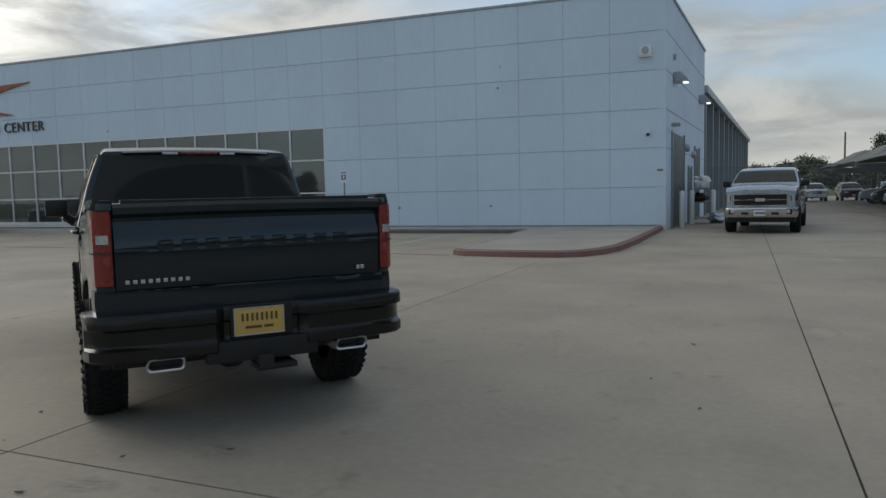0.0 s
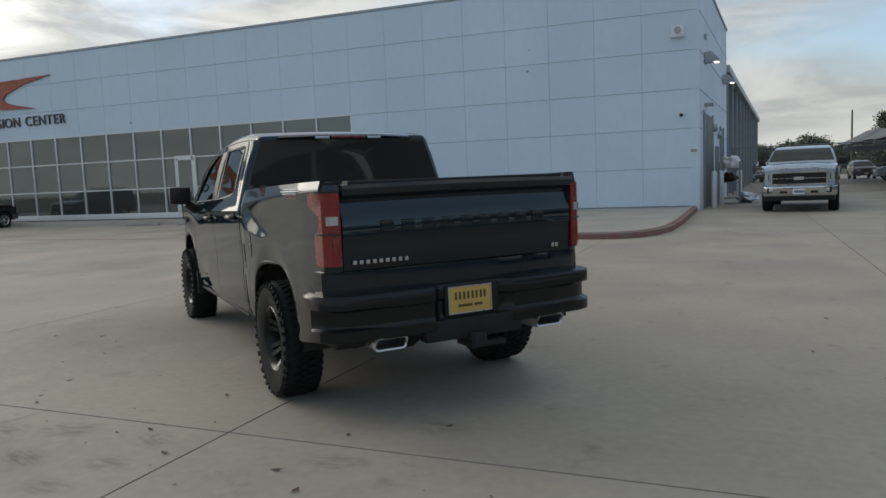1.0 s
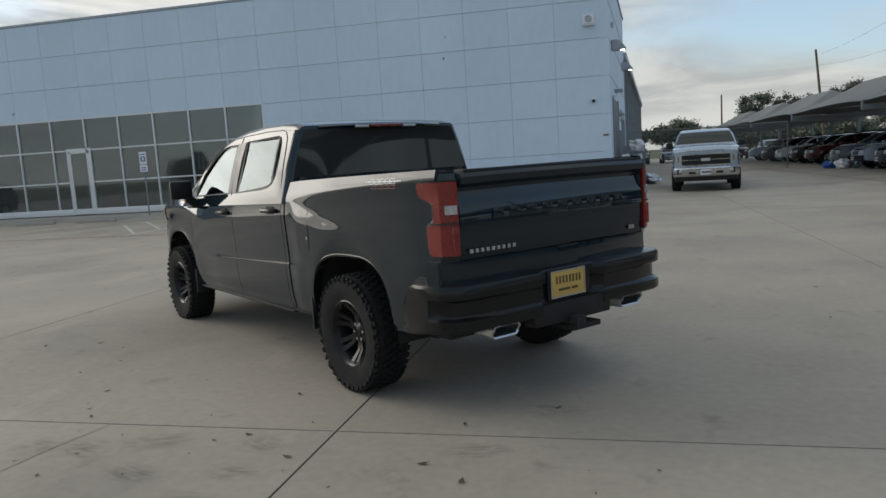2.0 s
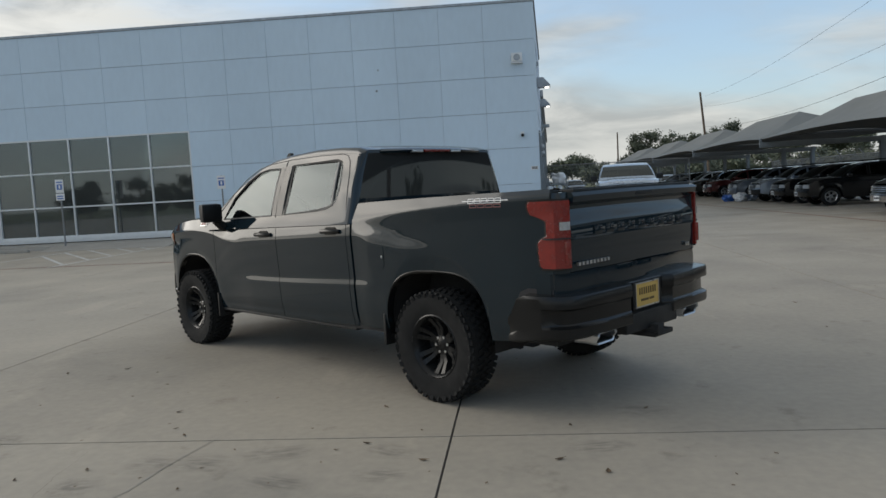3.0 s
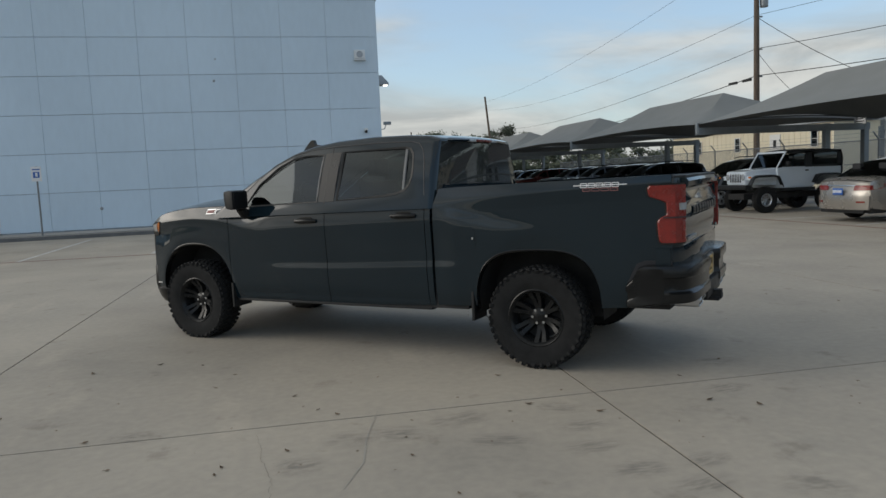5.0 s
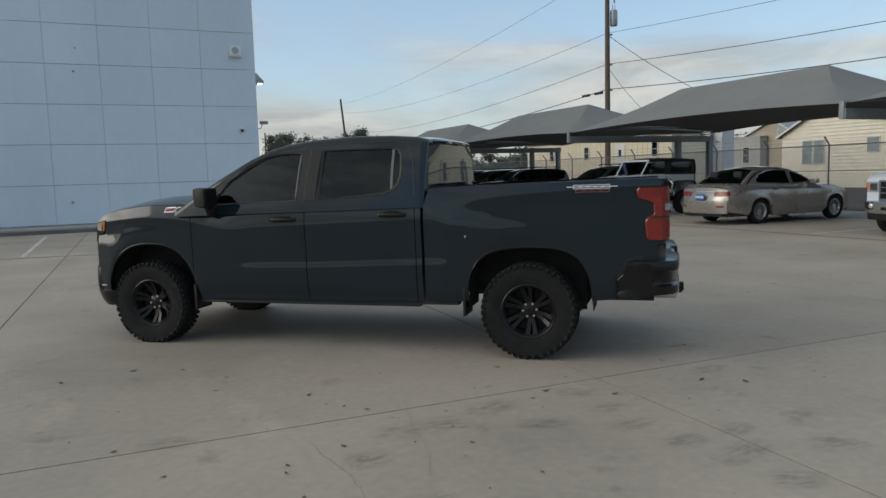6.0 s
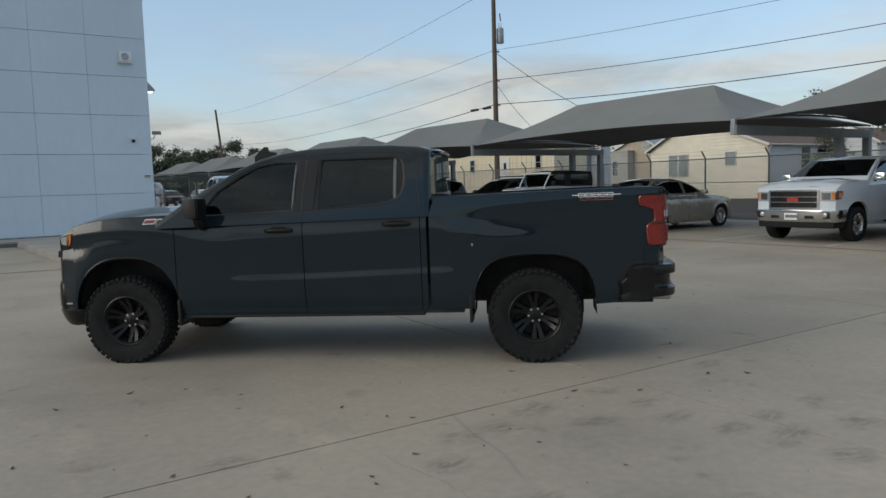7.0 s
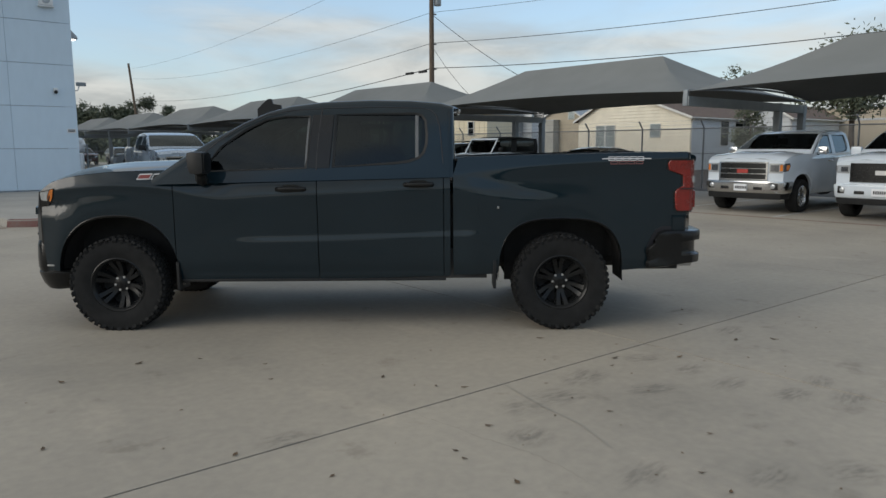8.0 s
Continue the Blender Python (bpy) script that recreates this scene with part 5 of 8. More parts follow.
# roof antenna
bm = bmesh.new()
prism(bm, [(2.42, 1.85), (2.64, 1.74), (2.64, 1.90), (2.595, 1.945), (2.545, 1.988), (2.515, 1.990), (2.500, 1.945), (2.43, 1.935)], "y", 0.40, 0.44)
part("roof_antenna", bm, BLACK_PLASTIC, hero)
for sg in (1, -1):
    # mirror
    bm = bmesh.new()
    y0, y1 = sorted((sg * 1.055, sg * 1.285))
    box(bm, 2.885, 3.035, y0, y1, 1.345, 1.528, 0.045)
    for v in bm.verts:                                 # the housing tapers forwards and down
        v.co.x -= 0.045 * max(0.0, (1.42 - v.co.z) / 0.135) * (v.co.x > 2.96)
        v.co.y -= sg * 0.03 * max(0.0, (v.co.x - 2.92) / 0.1) * (abs(v.co.y) > 1.15)
    mir = part("wing_mirror", bm, BLACK_PLASTIC, hero, "black wing mirror")
    y0, y1 = sorted((sg * 1.085, sg * 1.265))
    part("mirror_glass", boxed(2.880, 2.888, y0, y1, 1.368, 1.508, 0.002), GLOSS_BLACK, mir)
    part("mirror_arm", tube(bmesh.new(), [(3.0, sg * 0.93, 1.30), (2.985, sg * 1.02, 1.295), (2.965, sg * 1.10, 1.36)], [0.06, 0.05, 0.045], 8), BLACK_PLASTIC, mir)
    # black pillar between the doors' windows
    bm = bmesh.new()
    grid(bm, [[(x + 0.035 * (1.83 - z) / 0.45, sg * (HT["gh_y"](z) + d), z) for z in (1.385, 1.53, 1.68, 1.828)] for x, d in ((1.893, -0.004), (1.898, 0.0035), (2.072, 0.0035), (2.077, -0.004))])
    part("pillar_trim", bm, GLOSS_BLACK, hero)
    # shut lines of the doors, up round the window frames
    for path in ([(0.984, 1.41), (0.992, 1.50), (1.000, 1.60), (1.012, 1.72), (1.038, 1.81), (1.085, 1.862), (1.16, 1.880), (1.5, 1.889), (1.95, 1.884), (2.25, 1.868), (2.46, 1.832), (2.66, 1.745), (2.86, 1.612), (3.04, 1.470), (3.13, 1.395)],
                 [(2.040, 1.37), (2.034, 1.50), (2.022, 1.65), (2.006, 1.80), (1.996, 1.878)]):
        part("shut_line", tube(bmesh.new(), [(x, sg * (HT["gh_y"](z) + 0.0005), z) for x, z in path], 0.0042, 5), INK, hero)
    # quarter window bar and door window channel, with their reflections painted on in grey
    bm = bmesh.new()
    grid(bm, [[(x, sg * (HT["gh_y"](z) - d), z) for z in (1.405, 1.55, 1.70, 1.862)] for x, d in ((1.186, 0.016), (1.190, 0.004), (1.212, 0.004), (1.216, 0.016))])
    part("window_bar", bm, CHANNEL, hero)
    bm = bmesh.new()
    grid(bm, [[(x + 0.030 * (1.83 - z) / 0.45, sg * (HT["gh_y"](z) - d), z) for z in (1.40, 1.53, 1.68, 1.80)] for x, d in ((2.092, 0.016), (2.096, 0.004), (2.108, 0.004), (2.112, 0.016))])
    part("window_bar", bm, CHANNEL, hero)
    # handles
    for hx, hz in ((2.255, 1.205), (1.19, 1.235)):
        y = HT["side_y"](hx, hz)
        cup = part("handle_cup", prism(bmesh.new(), [(hx + a, hz + b) for a, b in rounded(0.165, 0.085, 0.04)], "y", sg * (y - 0.03), sg * (y + 0.003)), GLOSS_BLACK, hero)
        part("door_handle", tube(bmesh.new(), [(hx - 0.115, sg * (y + 0.004), hz + 0.006), (hx - 0.09, sg * (y + 0.034), hz + 0.008), (hx, sg * (y + 0.04), hz + 0.010), (hx + 0.09, sg * (y + 0.034), hz + 0.008), (hx + 0.115, sg * (y + 0.004), hz + 0.006)], 0.0185, 8), GLOSS_BLACK, cup)
    # sill and mud flaps
    y0, y1 = sorted((sg * 0.86, sg * 0.958))
    part("sill_trim", boxed(0.965, 3.22, y0, y1, 0.420, 0.445, 0.012), BLACK_PLASTIC, hero)
    part("inner_sill", boxed(0.62, 3.20, *sorted((sg * 0.84, sg * 0.945)), 0.440, 0.70), DARK_UNDER, hero)
    for mx in (0.555, 3.235):
        y0, y1 = sorted((sg * 0.74, sg * 1.0))
        part("mud_flap", boxed(mx - 0.012, mx + 0.012, y0, y1, 0.355, 0.60, 0.005, None), BLACK_PLASTIC, hero)
    # bedside fender decal of outlined blocks
    def block(x0, x1, z0, z1, mat, t=0.004, parent=None):
        bm = bmesh.new()
        for a, b, c, d in ((x0, x1, z1 - t, z1), (x0, x1, z0, z0 + t), (x0, x0 + t, z0, z1), (x1 - t, x1, z0, z1)):
            v = [(a, c), (b, c), (b, d), (a, d)]
            bm.faces.new([bm.verts.new((x, sg * (HT["side_y"](x, z) + 0.0022), z)) for x, z in v])
        return part("decal_bar", bm, mat, parent or hero, smooth=0)
    d0 = block(-0.735, -0.33, 1.440, 1.446, WHITE_INK, 0.003)
    d0.name = "bedside_decal"
    for k in range(5):
        block(-0.675 + 0.060 * k, -0.675 + 0.060 * k + 0.052, 1.426, 1.460, WHITE_INK, 0.0045, d0)
    for k in range(4):
        block(-0.670 + 0.070 * k, -0.670 + 0.070 * k + 0.060, 1.398, 1.421, DECAL_RED, 0.004, d0)
    # bonnet-side badge: slanted shapes
    for x0, x1, mat in ((3.545, 3.435, BADGE_RED), (3.425, 3.365, SATIN), (3.355, 3.300, SATIN)):
        rim = side_patch(hero, HT, "badge_rim", [(x0, 1.298), (x1, 1.301), (x1 - 0.022, 1.350), (x0 - 0.022, 1.346)], SATIN, sg, 0.004, 0.01)
        part_of = side_patch(hero, HT, "badge_face", [(x0 - 0.010, 1.307), (x1 + 0.004, 1.309), (x1 - 0.012, 1.341), (x0 - 0.026, 1.338)], mat if mat is BADGE_RED else GLOSS_BLACK, sg, 0.006, 0.004)
        part_of.parent = rim
    # front corner: headlamp with amber marker
    side_patch(hero, HT, "head_lamp", [(4.252, 1.230), (4.392, 1.200), (4.397, 1.075), (4.335, 1.080), (4.272, 1.150)], GLOSS_BLACK, sg, 0.006, 0.03)
    side_patch(hero, HT, "amber_marker", [(4.262, 1.222), (4.292, 1.216), (4.318, 1.165), (4.330, 1.105), (4.312, 1.105), (4.280, 1.150)], AMBER, sg, 0.010, 0.03)
    side_patch(hero, HT, "lamp_strip", [(4.300, 1.212), (4.388, 1.194), (4.392, 1.095), (4.338, 1.100), (4.326, 1.165)], CLEAR_LENS, sg, 0.010, 0.03)
# fuel door on the left bedside
fd = side_patch(hero, HT, "fuel_door", [(0.60 + a, 1.045 + b) for a, b in rounded(0.185, 0.19, 0.04)], HERO_PAINT, 1, 0.003, 0.004)
part("fuel_latch", boxed(0.522, 0.536, HT["side_y"](0.53, 1.05), HT["side_y"](0.53, 1.05) + 0.007, 1.036, 1.056, 0.003), SATIN, fd)
# front end
HT["cap"]("front_panel", 0.52, 1.20, GLOSS_BLACK, True)
HT["cap"]("grille_bar", 1.00, 1.06, HERO_PAINT, True, -0.80, 0.80, 0.02)
for z in (0.80, 0.88, 1.12):
    HT["cap"]("grille_slat", z, z + 0.02, BLACK_PLASTIC, True, -0.62, 0.62, 0.012)
bm = sweep([(4.165, 0.925), (4.22, 0.950), (4.33, 0.948), (4.43, 0.905), (4.50, 0.84), (4.60, 0.6), (4.66, 0.0), (4.60, -0.6), (4.50, -0.84), (4.43, -0.905), (4.33, -0.948), (4.22, -0.950), (4.165, -0.925)], [(-0.16, 0.35), (-0.07, 0.352), (-0.035, 0.40), (-0.012, 0.46), (0.0, 0.505), (-0.02, 0.522), (-0.14, 0.525)])
for v in bm.verts:
    v.co.z += 0.02 * ramp(4.27, 4.17, v.co.x) * (v.co.z < 0.45)
part("bumper_skirt", bm, BUMPER_BLACK, hero, "black lower bumper skirt", smooth=50)
bm = sweep([(4.36, 0.915), (4.41, 0.925), (4.455, 0.895), (4.50, 0.84), (4.60, 0.6), (4.68, 0.0), (4.60, -0.6), (4.50, -0.84), (4.455, -0.895), (4.41, -0.925), (4.36, -0.915)], [(-0.14, 0.50), (-0.012, 0.505), (0.0, 0.55), (0.0, 0.63), (-0.006, 0.74), (-0.018, 0.775), (-0.06, 0.79), (-0.14, 0.79)])
part("front_bumper", bm, BUMPER_BLACK, hero, "black front bumper", smooth=50)
for sg in (1, -1):
    part("bumper_marker", boxed(4.315, 4.375, *sorted((sg * 0.91, sg * (HT["side_y"](4.34, 0.57) + 0.008))), 0.562, 0.576, 0.003), SATIN, hero)


# ---- the other vehicles ----
WHITE_PAINT = paint("white_paint", (0.66, 0.72, 0.78), 0.25, 0.0, 0.08)
SILVER_PAINT = paint("silver_paint", (0.36, 0.43, 0.52), 0.28, 0.5, 0.1)
TAN_PAINT = paint("champagne_paint", (0.37, 0.345, 0.31), 0.28, 0.6, 0.1)
BLACK_PAINT = paint("black_paint", (0.012, 0.013, 0.015), 0.2, 0.2, 0.3)
GREEN_BLACK = paint("dark_green_grey_paint", (0.035, 0.04, 0.038), 0.3, 0.3, 0.3)
GREY_PAINT = paint("grey_blue_paint", (0.16, 0.19, 0.23), 0.3, 0.4, 0.2)
RED_PAINT_CAR = paint("dark_red_paint", (0.09, 0.018, 0.018), 0.3, 0.3, 0.3)
CHAR_BARS = [(-0.03, 0.035, [(-0.12 + 0.04 * k, -0.12 + 0.04 * k + 0.028) for k in range(7)])]


def pickup_front(V, T, trim, lamp_z, grille, bars, plate_mat=PLATE_W, emblem=None, lower=CHROME, amber=True):
    """Bumper, grille, lamps and plate of a pick-up that faces the camera."""
    cap = T["cap"]
    cap("front_panel", 0.62, 1.215, T["paint"], True)
    cap("bonnet_lip", 1.13, 1.215, T["paint"], True, shape=lambda y: 0.052 * (1 - min(1.0, abs(y) / 0.92)**2.6), lift=0.004)
    z0, z1, w = grille
    cap("grille", z0, z1, GLOSS_BLACK, True, -w, w, 0.012)
    cap("grille_surround", z1, z1 + 0.035, trim, True, -w - 0.035, w + 0.035, 0.03)
    cap("grille_surround", z0 - 0.035, z0, trim, True, -w - 0.035, w + 0.035, 0.03)
    for sg in (1, -1):
        cap("grille_surround", z0 - 0.035, z1 + 0.035, trim, True, *sorted((sg * w, sg * (w + 0.04))), 0.03, ny=2)
    for k in range(bars):
        z = z0 + (z1 - z0) * (k + 1) / (bars + 1)
        cap("grille_slat", z - 0.009, z + 0.009, trim, True, -w, w, 0.026)
    if emblem:
        cap("emblem", (z0 + z1) / 2 - 0.045, (z0 + z1) / 2 + 0.045, emblem, True, -0.13, 0.13, 0.04, ny=4)
    for sg in (1, -1):
        a, b = sorted((sg * (w + 0.06), sg * 0.905))
        lamp = cap("head_lamp", lamp_z[0], lamp_z[1], CLEAR_LENS, True, a, b, 0.012)
        side_patch(V, T, "lamp_wing", [(4.585, lamp_z[0] + 0.03), (4.585, lamp_z[1]), (4.40, lamp_z[1] + 0.005), (4.36, lamp_z[1] - 0.05), (4.42, lamp_z[0] + 0.05)], LAMP_DARK, sg, 0.006)
        if amber:
            side_patch(V, T, "amber_wing", [(4.50, lamp_z[0] + 0.06), (4.51, lamp_z[1] - 0.04), (4.41, lamp_z[1] - 0.03), (4.38, lamp_z[1] - 0.07), (4.43, lamp_z[0] + 0.07)], AMBER, sg, 0.009)
        if amber:
            a, b = sorted((sg * 0.845, sg * 0.90))
            cap("amber_marker", lamp_z[0] + 0.05, lamp_z[1] - 0.03, AMBER, True, a, b, 0.018, ny=3)
        a, b = sorted((sg * (w + 0.09), sg * 0.82))
        cap("lamp_core", lamp_z[0] + 0.035, lamp_z[1] - 0.035, LAMP_DARK, True, a, b, 0.016, ny=4)
    F = 4.60
    path = [(F - 0.35, 0.972), (F - 0.10, 0.965), (F + 0.03, 0.90), (F + 0.10, 0.6), (F + 0.13, 0.0), (F + 0.10, -0.6), (F + 0.03, -0.90), (F - 0.10, -0.965), (F - 0.35, -0.972)]
    part("front_bumper", sweep(path, [(-0.14, 0.46), (-0.03, 0.465), (0.0, 0.49), (0.014, 0.58), (0.030, 0.71), (0.024, 0.745), (-0.05, 0.76), (-0.14, 0.76)]), lower, V, smooth=50)
    part("air_dam", sweep(path, [(-0.16, 0.33), (-0.05, 0.34), (-0.035, 0.40), (-0.03, 0.47), (-0.16, 0.48)]), BLACK_PLASTIC, V, smooth=50)
    for sg in (1, -1):
        bm = bmesh.new()
        lathe(bm, [(0.05, 0.0), (0.055, 0.012), (0.045, 0.02), (0.0, 0.02)], 14, "x")
        bmesh.ops.translate(bm, verts=bm.verts, vec=(F + 0.092, sg * 0.74, 0.64))
        part("fog_lamp", bm, CLEAR_LENS, V)
        part("fog_pocket", boxed(F - 0.05, F + 0.09, *sorted((sg * 0.64, sg * 0.84)), 0.56, 0.71, 0.01), GLOSS_BLACK, V)
    for sg in (1, -1):
        part("bumper_vent", boxed(F + 0.02, F + 0.135, *sorted((sg * 0.30, sg * 0.50)), 0.555, 0.625, 0.01), GLOSS_BLACK, V)
    plate(V, F + 0.165, 0.0, 0.60, 0.31, 0.155, plate_mat, INK, True, CHAR_BARS)
    for sg in (1, -1):
        y0, y1 = sorted((sg * 1.0, sg * 1.22))
        mir = part("wing_mirror", boxed(2.93, 3.07, y0, y1, 1.36, 1.54, 0.04), T["mirror"], V)
        part("mirror_arm", tube(bmesh.new(), [(2.98, sg * 0.95, 1.36), (3.0, sg * 1.05, 1.40)], 0.04, 6), BLACK_PLASTIC, mir)
        for hx, hz in ((2.29, 1.21), (1.235, 1.232)):
            y = T["side_y"](hx, hz)
            part("door_handle", tube(bmesh.new(), [(hx - 0.1, sg * y, hz), (hx - 0.08, sg * (y + 0.035), hz), (hx + 0.08, sg * (y + 0.035), hz), (hx + 0.1, sg * y, hz)], 0.016, 6), trim, V)
    part("tailgate", boxed(-1.10, -1.04, -0.86, 0.86, 0.75, 1.47, 0.02), T["paint"], V)
    part("bed_floor", boxed(-1.04, 0.92, -0.93, 0.93, 1.30, 1.34), DARK_UNDER, V)
    part("cab_back", boxed(0.93, 0.96, -0.93, 0.93, 0.9, 1.49), T["paint"], V)
    part("rear_bumper", boxed(-1.22, -1.06, -0.95, 0.95, 0.56, 0.78, 0.03), CHROME, V)


def plain_side(x, z):
    """Half width of an ordinary pick-up's side, as a share."""
    y = PLAIN(z)
    for c in (0.0, 3.745):
        f = max(0.0, 1 - max(0.0, math.hypot(x - c, z - 0.395) - 0.53) / 0.12)
        y += 0.012 * f * f * (3 - 2 * f)
    return y


PLAIN = smooth_curve([(0.30, 0.90), (0.45, 0.958), (0.52, 0.980), (0.62, 0.990), (0.85, 0.988), (0.98, 0.994), (1.10, 1.0), (1.20, 1.0), (1.28, 0.9965), (1.34, 0.990), (1.40, 0.980), (1.45, 0.962), (1.5, 0.93)])


def pickup(m, label, paintwork, rims, mirror, group="", **kw):
    s = dict(PICKUP, hero=False, side=plain_side, paint=paintwork, lip=kw.pop("lip", paintwork), rim_mat=rims, knobby=False, split=0.17, spoke_w=0.044, R=0.395, rim=0.25, spokes=kw.pop("spokes", 6), arch=0.53, arch_x=0.98,
             wind_glass=CAR_GLASS, side_glass=TINT_GLASS, floor=0.42,
             arch_rear=(0.53, 0.98, 2.4), face=0.45, track=0.885,
             top=PICKUP["top"][:11] + [(3.7, 1.375), (4.2, 1.335), (4.45, 1.285), (4.58, 1.20)], wid=PICKUP["wid"][:5] + [(4.0, 0.99), (4.35, 0.965), (4.58, 0.925)], low=PICKUP["low"][:8] + [(3.2, 0.43), (4.3, 0.50), (4.58, 0.52)],
             cuts=PICKUP["cuts"][:4] + [("front_fender", 3.245, 4.58)], decks=[("bonnet", 3.27, 4.57, 0.06)], nose=lambda z: 0.085, back_glass=TINT_GLASS)
    V, T = vehicle("pickup_truck", m, s, label, "pickup truck", group)
    T["paint"], T["mirror"] = paintwork, mirror
    pickup_front(V, T, **kw)
    return V


pickup(pose(12.55, 8.15, 0, 0, 0, 180), "white crew-cab pick-up with a chrome grille and chrome wheels", WHITE_PAINT, CHROME, CHROME,
       trim=CHROME, lamp_z=(0.94, 1.16), grille=(0.80, 1.16, 0.55), bars=2, emblem=RED_INK)
pickup(pose(12.45, 5.15, 0, 0, 0, 180), "white late-model pick-up with a dark grille", WHITE_PAINT, GLOSS_BLACK, WHITE_PAINT,
       trim=GLOSS_BLACK, lamp_z=(0.98, 1.15), grille=(0.84, 1.16, 0.58), bars=4, emblem=SATIN, lower=WHITE_PAINT, amber=False)
pickup(pose(2.02, 30.08, 0, 0, 0, -97.5) @ Matrix.Diagonal((1.1, 1.1, 1.1, 1)), "silver pick-up parked before the chain-link gate", SILVER_PAINT, SATIN, BLACK_PLASTIC,
       trim=CHROME, lamp_z=(0.90, 1.13), grille=(0.83, 1.13, 0.70), bars=1, emblem=SATIN, amber=False)

# saloon
SALOON = dict(wb=2.82, R=0.325, tw=0.215, rim=0.225, track=0.79, rim_mat=SATIN, spokes=9, twin=True, spoke_w=0.02, face=0.6, arch=0.37, flare=0.012, flare_w=0.12, paint=TAN_PAINT, floor=0.22,
    top=[(-1.02, 0.93), (-0.8, 1.02), (-0.4, 1.045), (0.3, 1.02), (1.6, 0.97), (2.2, 0.955), (2.8, 0.90), (3.4, 0.80), (3.62, 0.70)],
    low=[(-1.02, 0.34), (-0.4, 0.24), (0.5, 0.20), (2.4, 0.20), (3.3, 0.24), (3.62, 0.28)],
    wid=[(-1.02, 0.78), (-0.8, 0.86), (-0.3, 0.905), (1.0, 0.915), (2.4, 0.905), (3.0, 0.88), (3.4, 0.80), (3.62, 0.68)],
    prof=[(0.2, 0.94), (0.35, 0.985), (0.6, 1.0), (0.75, 1.0), (0.9, 0.975), (1.05, 0.93)],
    cuts=[("rear_quarter", -1.02, 0.32), ("rear_door", 0.32, 1.28), ("front_door", 1.28, 2.32), ("front_fender", 2.32, 3.62)],
    decks=[("boot_lid", -0.98, -0.42, 0.03), ("bonnet", 2.20, 3.60, 0.05)],
    nose=smooth_curve([(0.2, 0.12), (0.5, 0.22), (0.8, 0.14)]), tail=smooth_curve([(0.2, 0.12), (0.55, 0.16), (0.9, 0.06)]), tail_p=3.0,
    roof=[(2.32, 0.96), (2.20, 1.00), (1.90, 1.16), (1.62, 1.32), (1.40, 1.41), (1.05, 1.475), (0.70, 1.49), (0.35, 1.475), (0.05, 1.415), (-0.25, 1.28), (-0.50, 1.12), (-0.64, 1.04), (-0.7, 1.0)],
    glass_f=(1, 3), glass_r=(8, 11), gh=(0.98, 0.86, 1.42, 0.62), edge=0.08, crown=0.03, bow=0.04,
    windows=[[(1.98, 1.03), (1.66, 1.22), (1.42, 1.32), (1.22, 1.36), (1.20, 1.02)], [(1.12, 1.02), (1.13, 1.365), (0.75, 1.385), (0.4, 1.37), (0.10, 1.28), (-0.12, 1.14), (-0.08, 1.06)]],
    win_trim=SATIN, back_glass=TINT_GLASS)
sal, ST = vehicle("saloon_car", pose(8.93, 13.68, 0, 0, 0, 0) @ Matrix.Diagonal((1.05, 1.05, 1.05, 1)), SALOON, "champagne saloon parked nose-in under the shade canopy", "car")
ST["cap"]("rear_panel", 0.40, 0.925, TAN_PAINT, False)
ST["cap"]("boot_edge", 0.865, 0.928, TAN_PAINT, False, lift=0.003, shape=lambda y: 0.045 * (1 - min(1.0, abs(y) / 0.78)**2.6))
ST["cap"]("rear_bumper", 0.30, 0.62, TAN_PAINT, False, lift=0.035)
ST["cap"]("bumper_valance", 0.22, 0.36, BLACK_PLASTIC, False, -0.66, 0.66, 0.03)
ST["cap"]("chrome_bar", 0.845, 0.868, CHROME, False, -0.42, 0.42, 0.02)
for sg in (1, -1):
    ST["cap"]("tail_lamp", 0.745, 0.86, RED_LENS, False, *sorted((sg * 0.40, sg * 0.775)), 0.018)
    ST["cap"]("reflector", 0.46, 0.50, RED_LENS, False, *sorted((sg * 0.52, sg * 0.70)), 0.048, ny=3)
    side_patch(sal, ST, "tail_lamp_wing", [(-1.02, 0.86), (-0.70, 0.885), (-0.62, 0.875), (-0.80, 0.78), (-1.02, 0.75)], RED_LENS, sg, 0.008)
    y = ST["side_y"](1.9, 1.0)
    part("wing_mirror", boxed(1.78, 1.93, *sorted((sg * 0.90, sg * 1.08)), 1.0, 1.12, 0.035), TAN_PAINT, sal)
    for hx in (0.50, 1.45):
        y = ST["side_y"](hx, 0.87)
        part("door_handle", tube(bmesh.new(), [(hx - 0.09, sg * y, 0.87), (hx - 0.07, sg * (y + 0.03), 0.872), (hx + 0.07, sg * (y + 0.03), 0.872), (hx + 0.09, sg * y, 0.87)], 0.012, 6), SATIN, sal)
plate(sal, -1.205, 0.0, 0.72, 0.31, 0.155, BLUE_SIGN, PLATE_W, False, CHAR_BARS)
ST["cap"]("front_panel", 0.26, 0.70, TAN_PAINT, True)

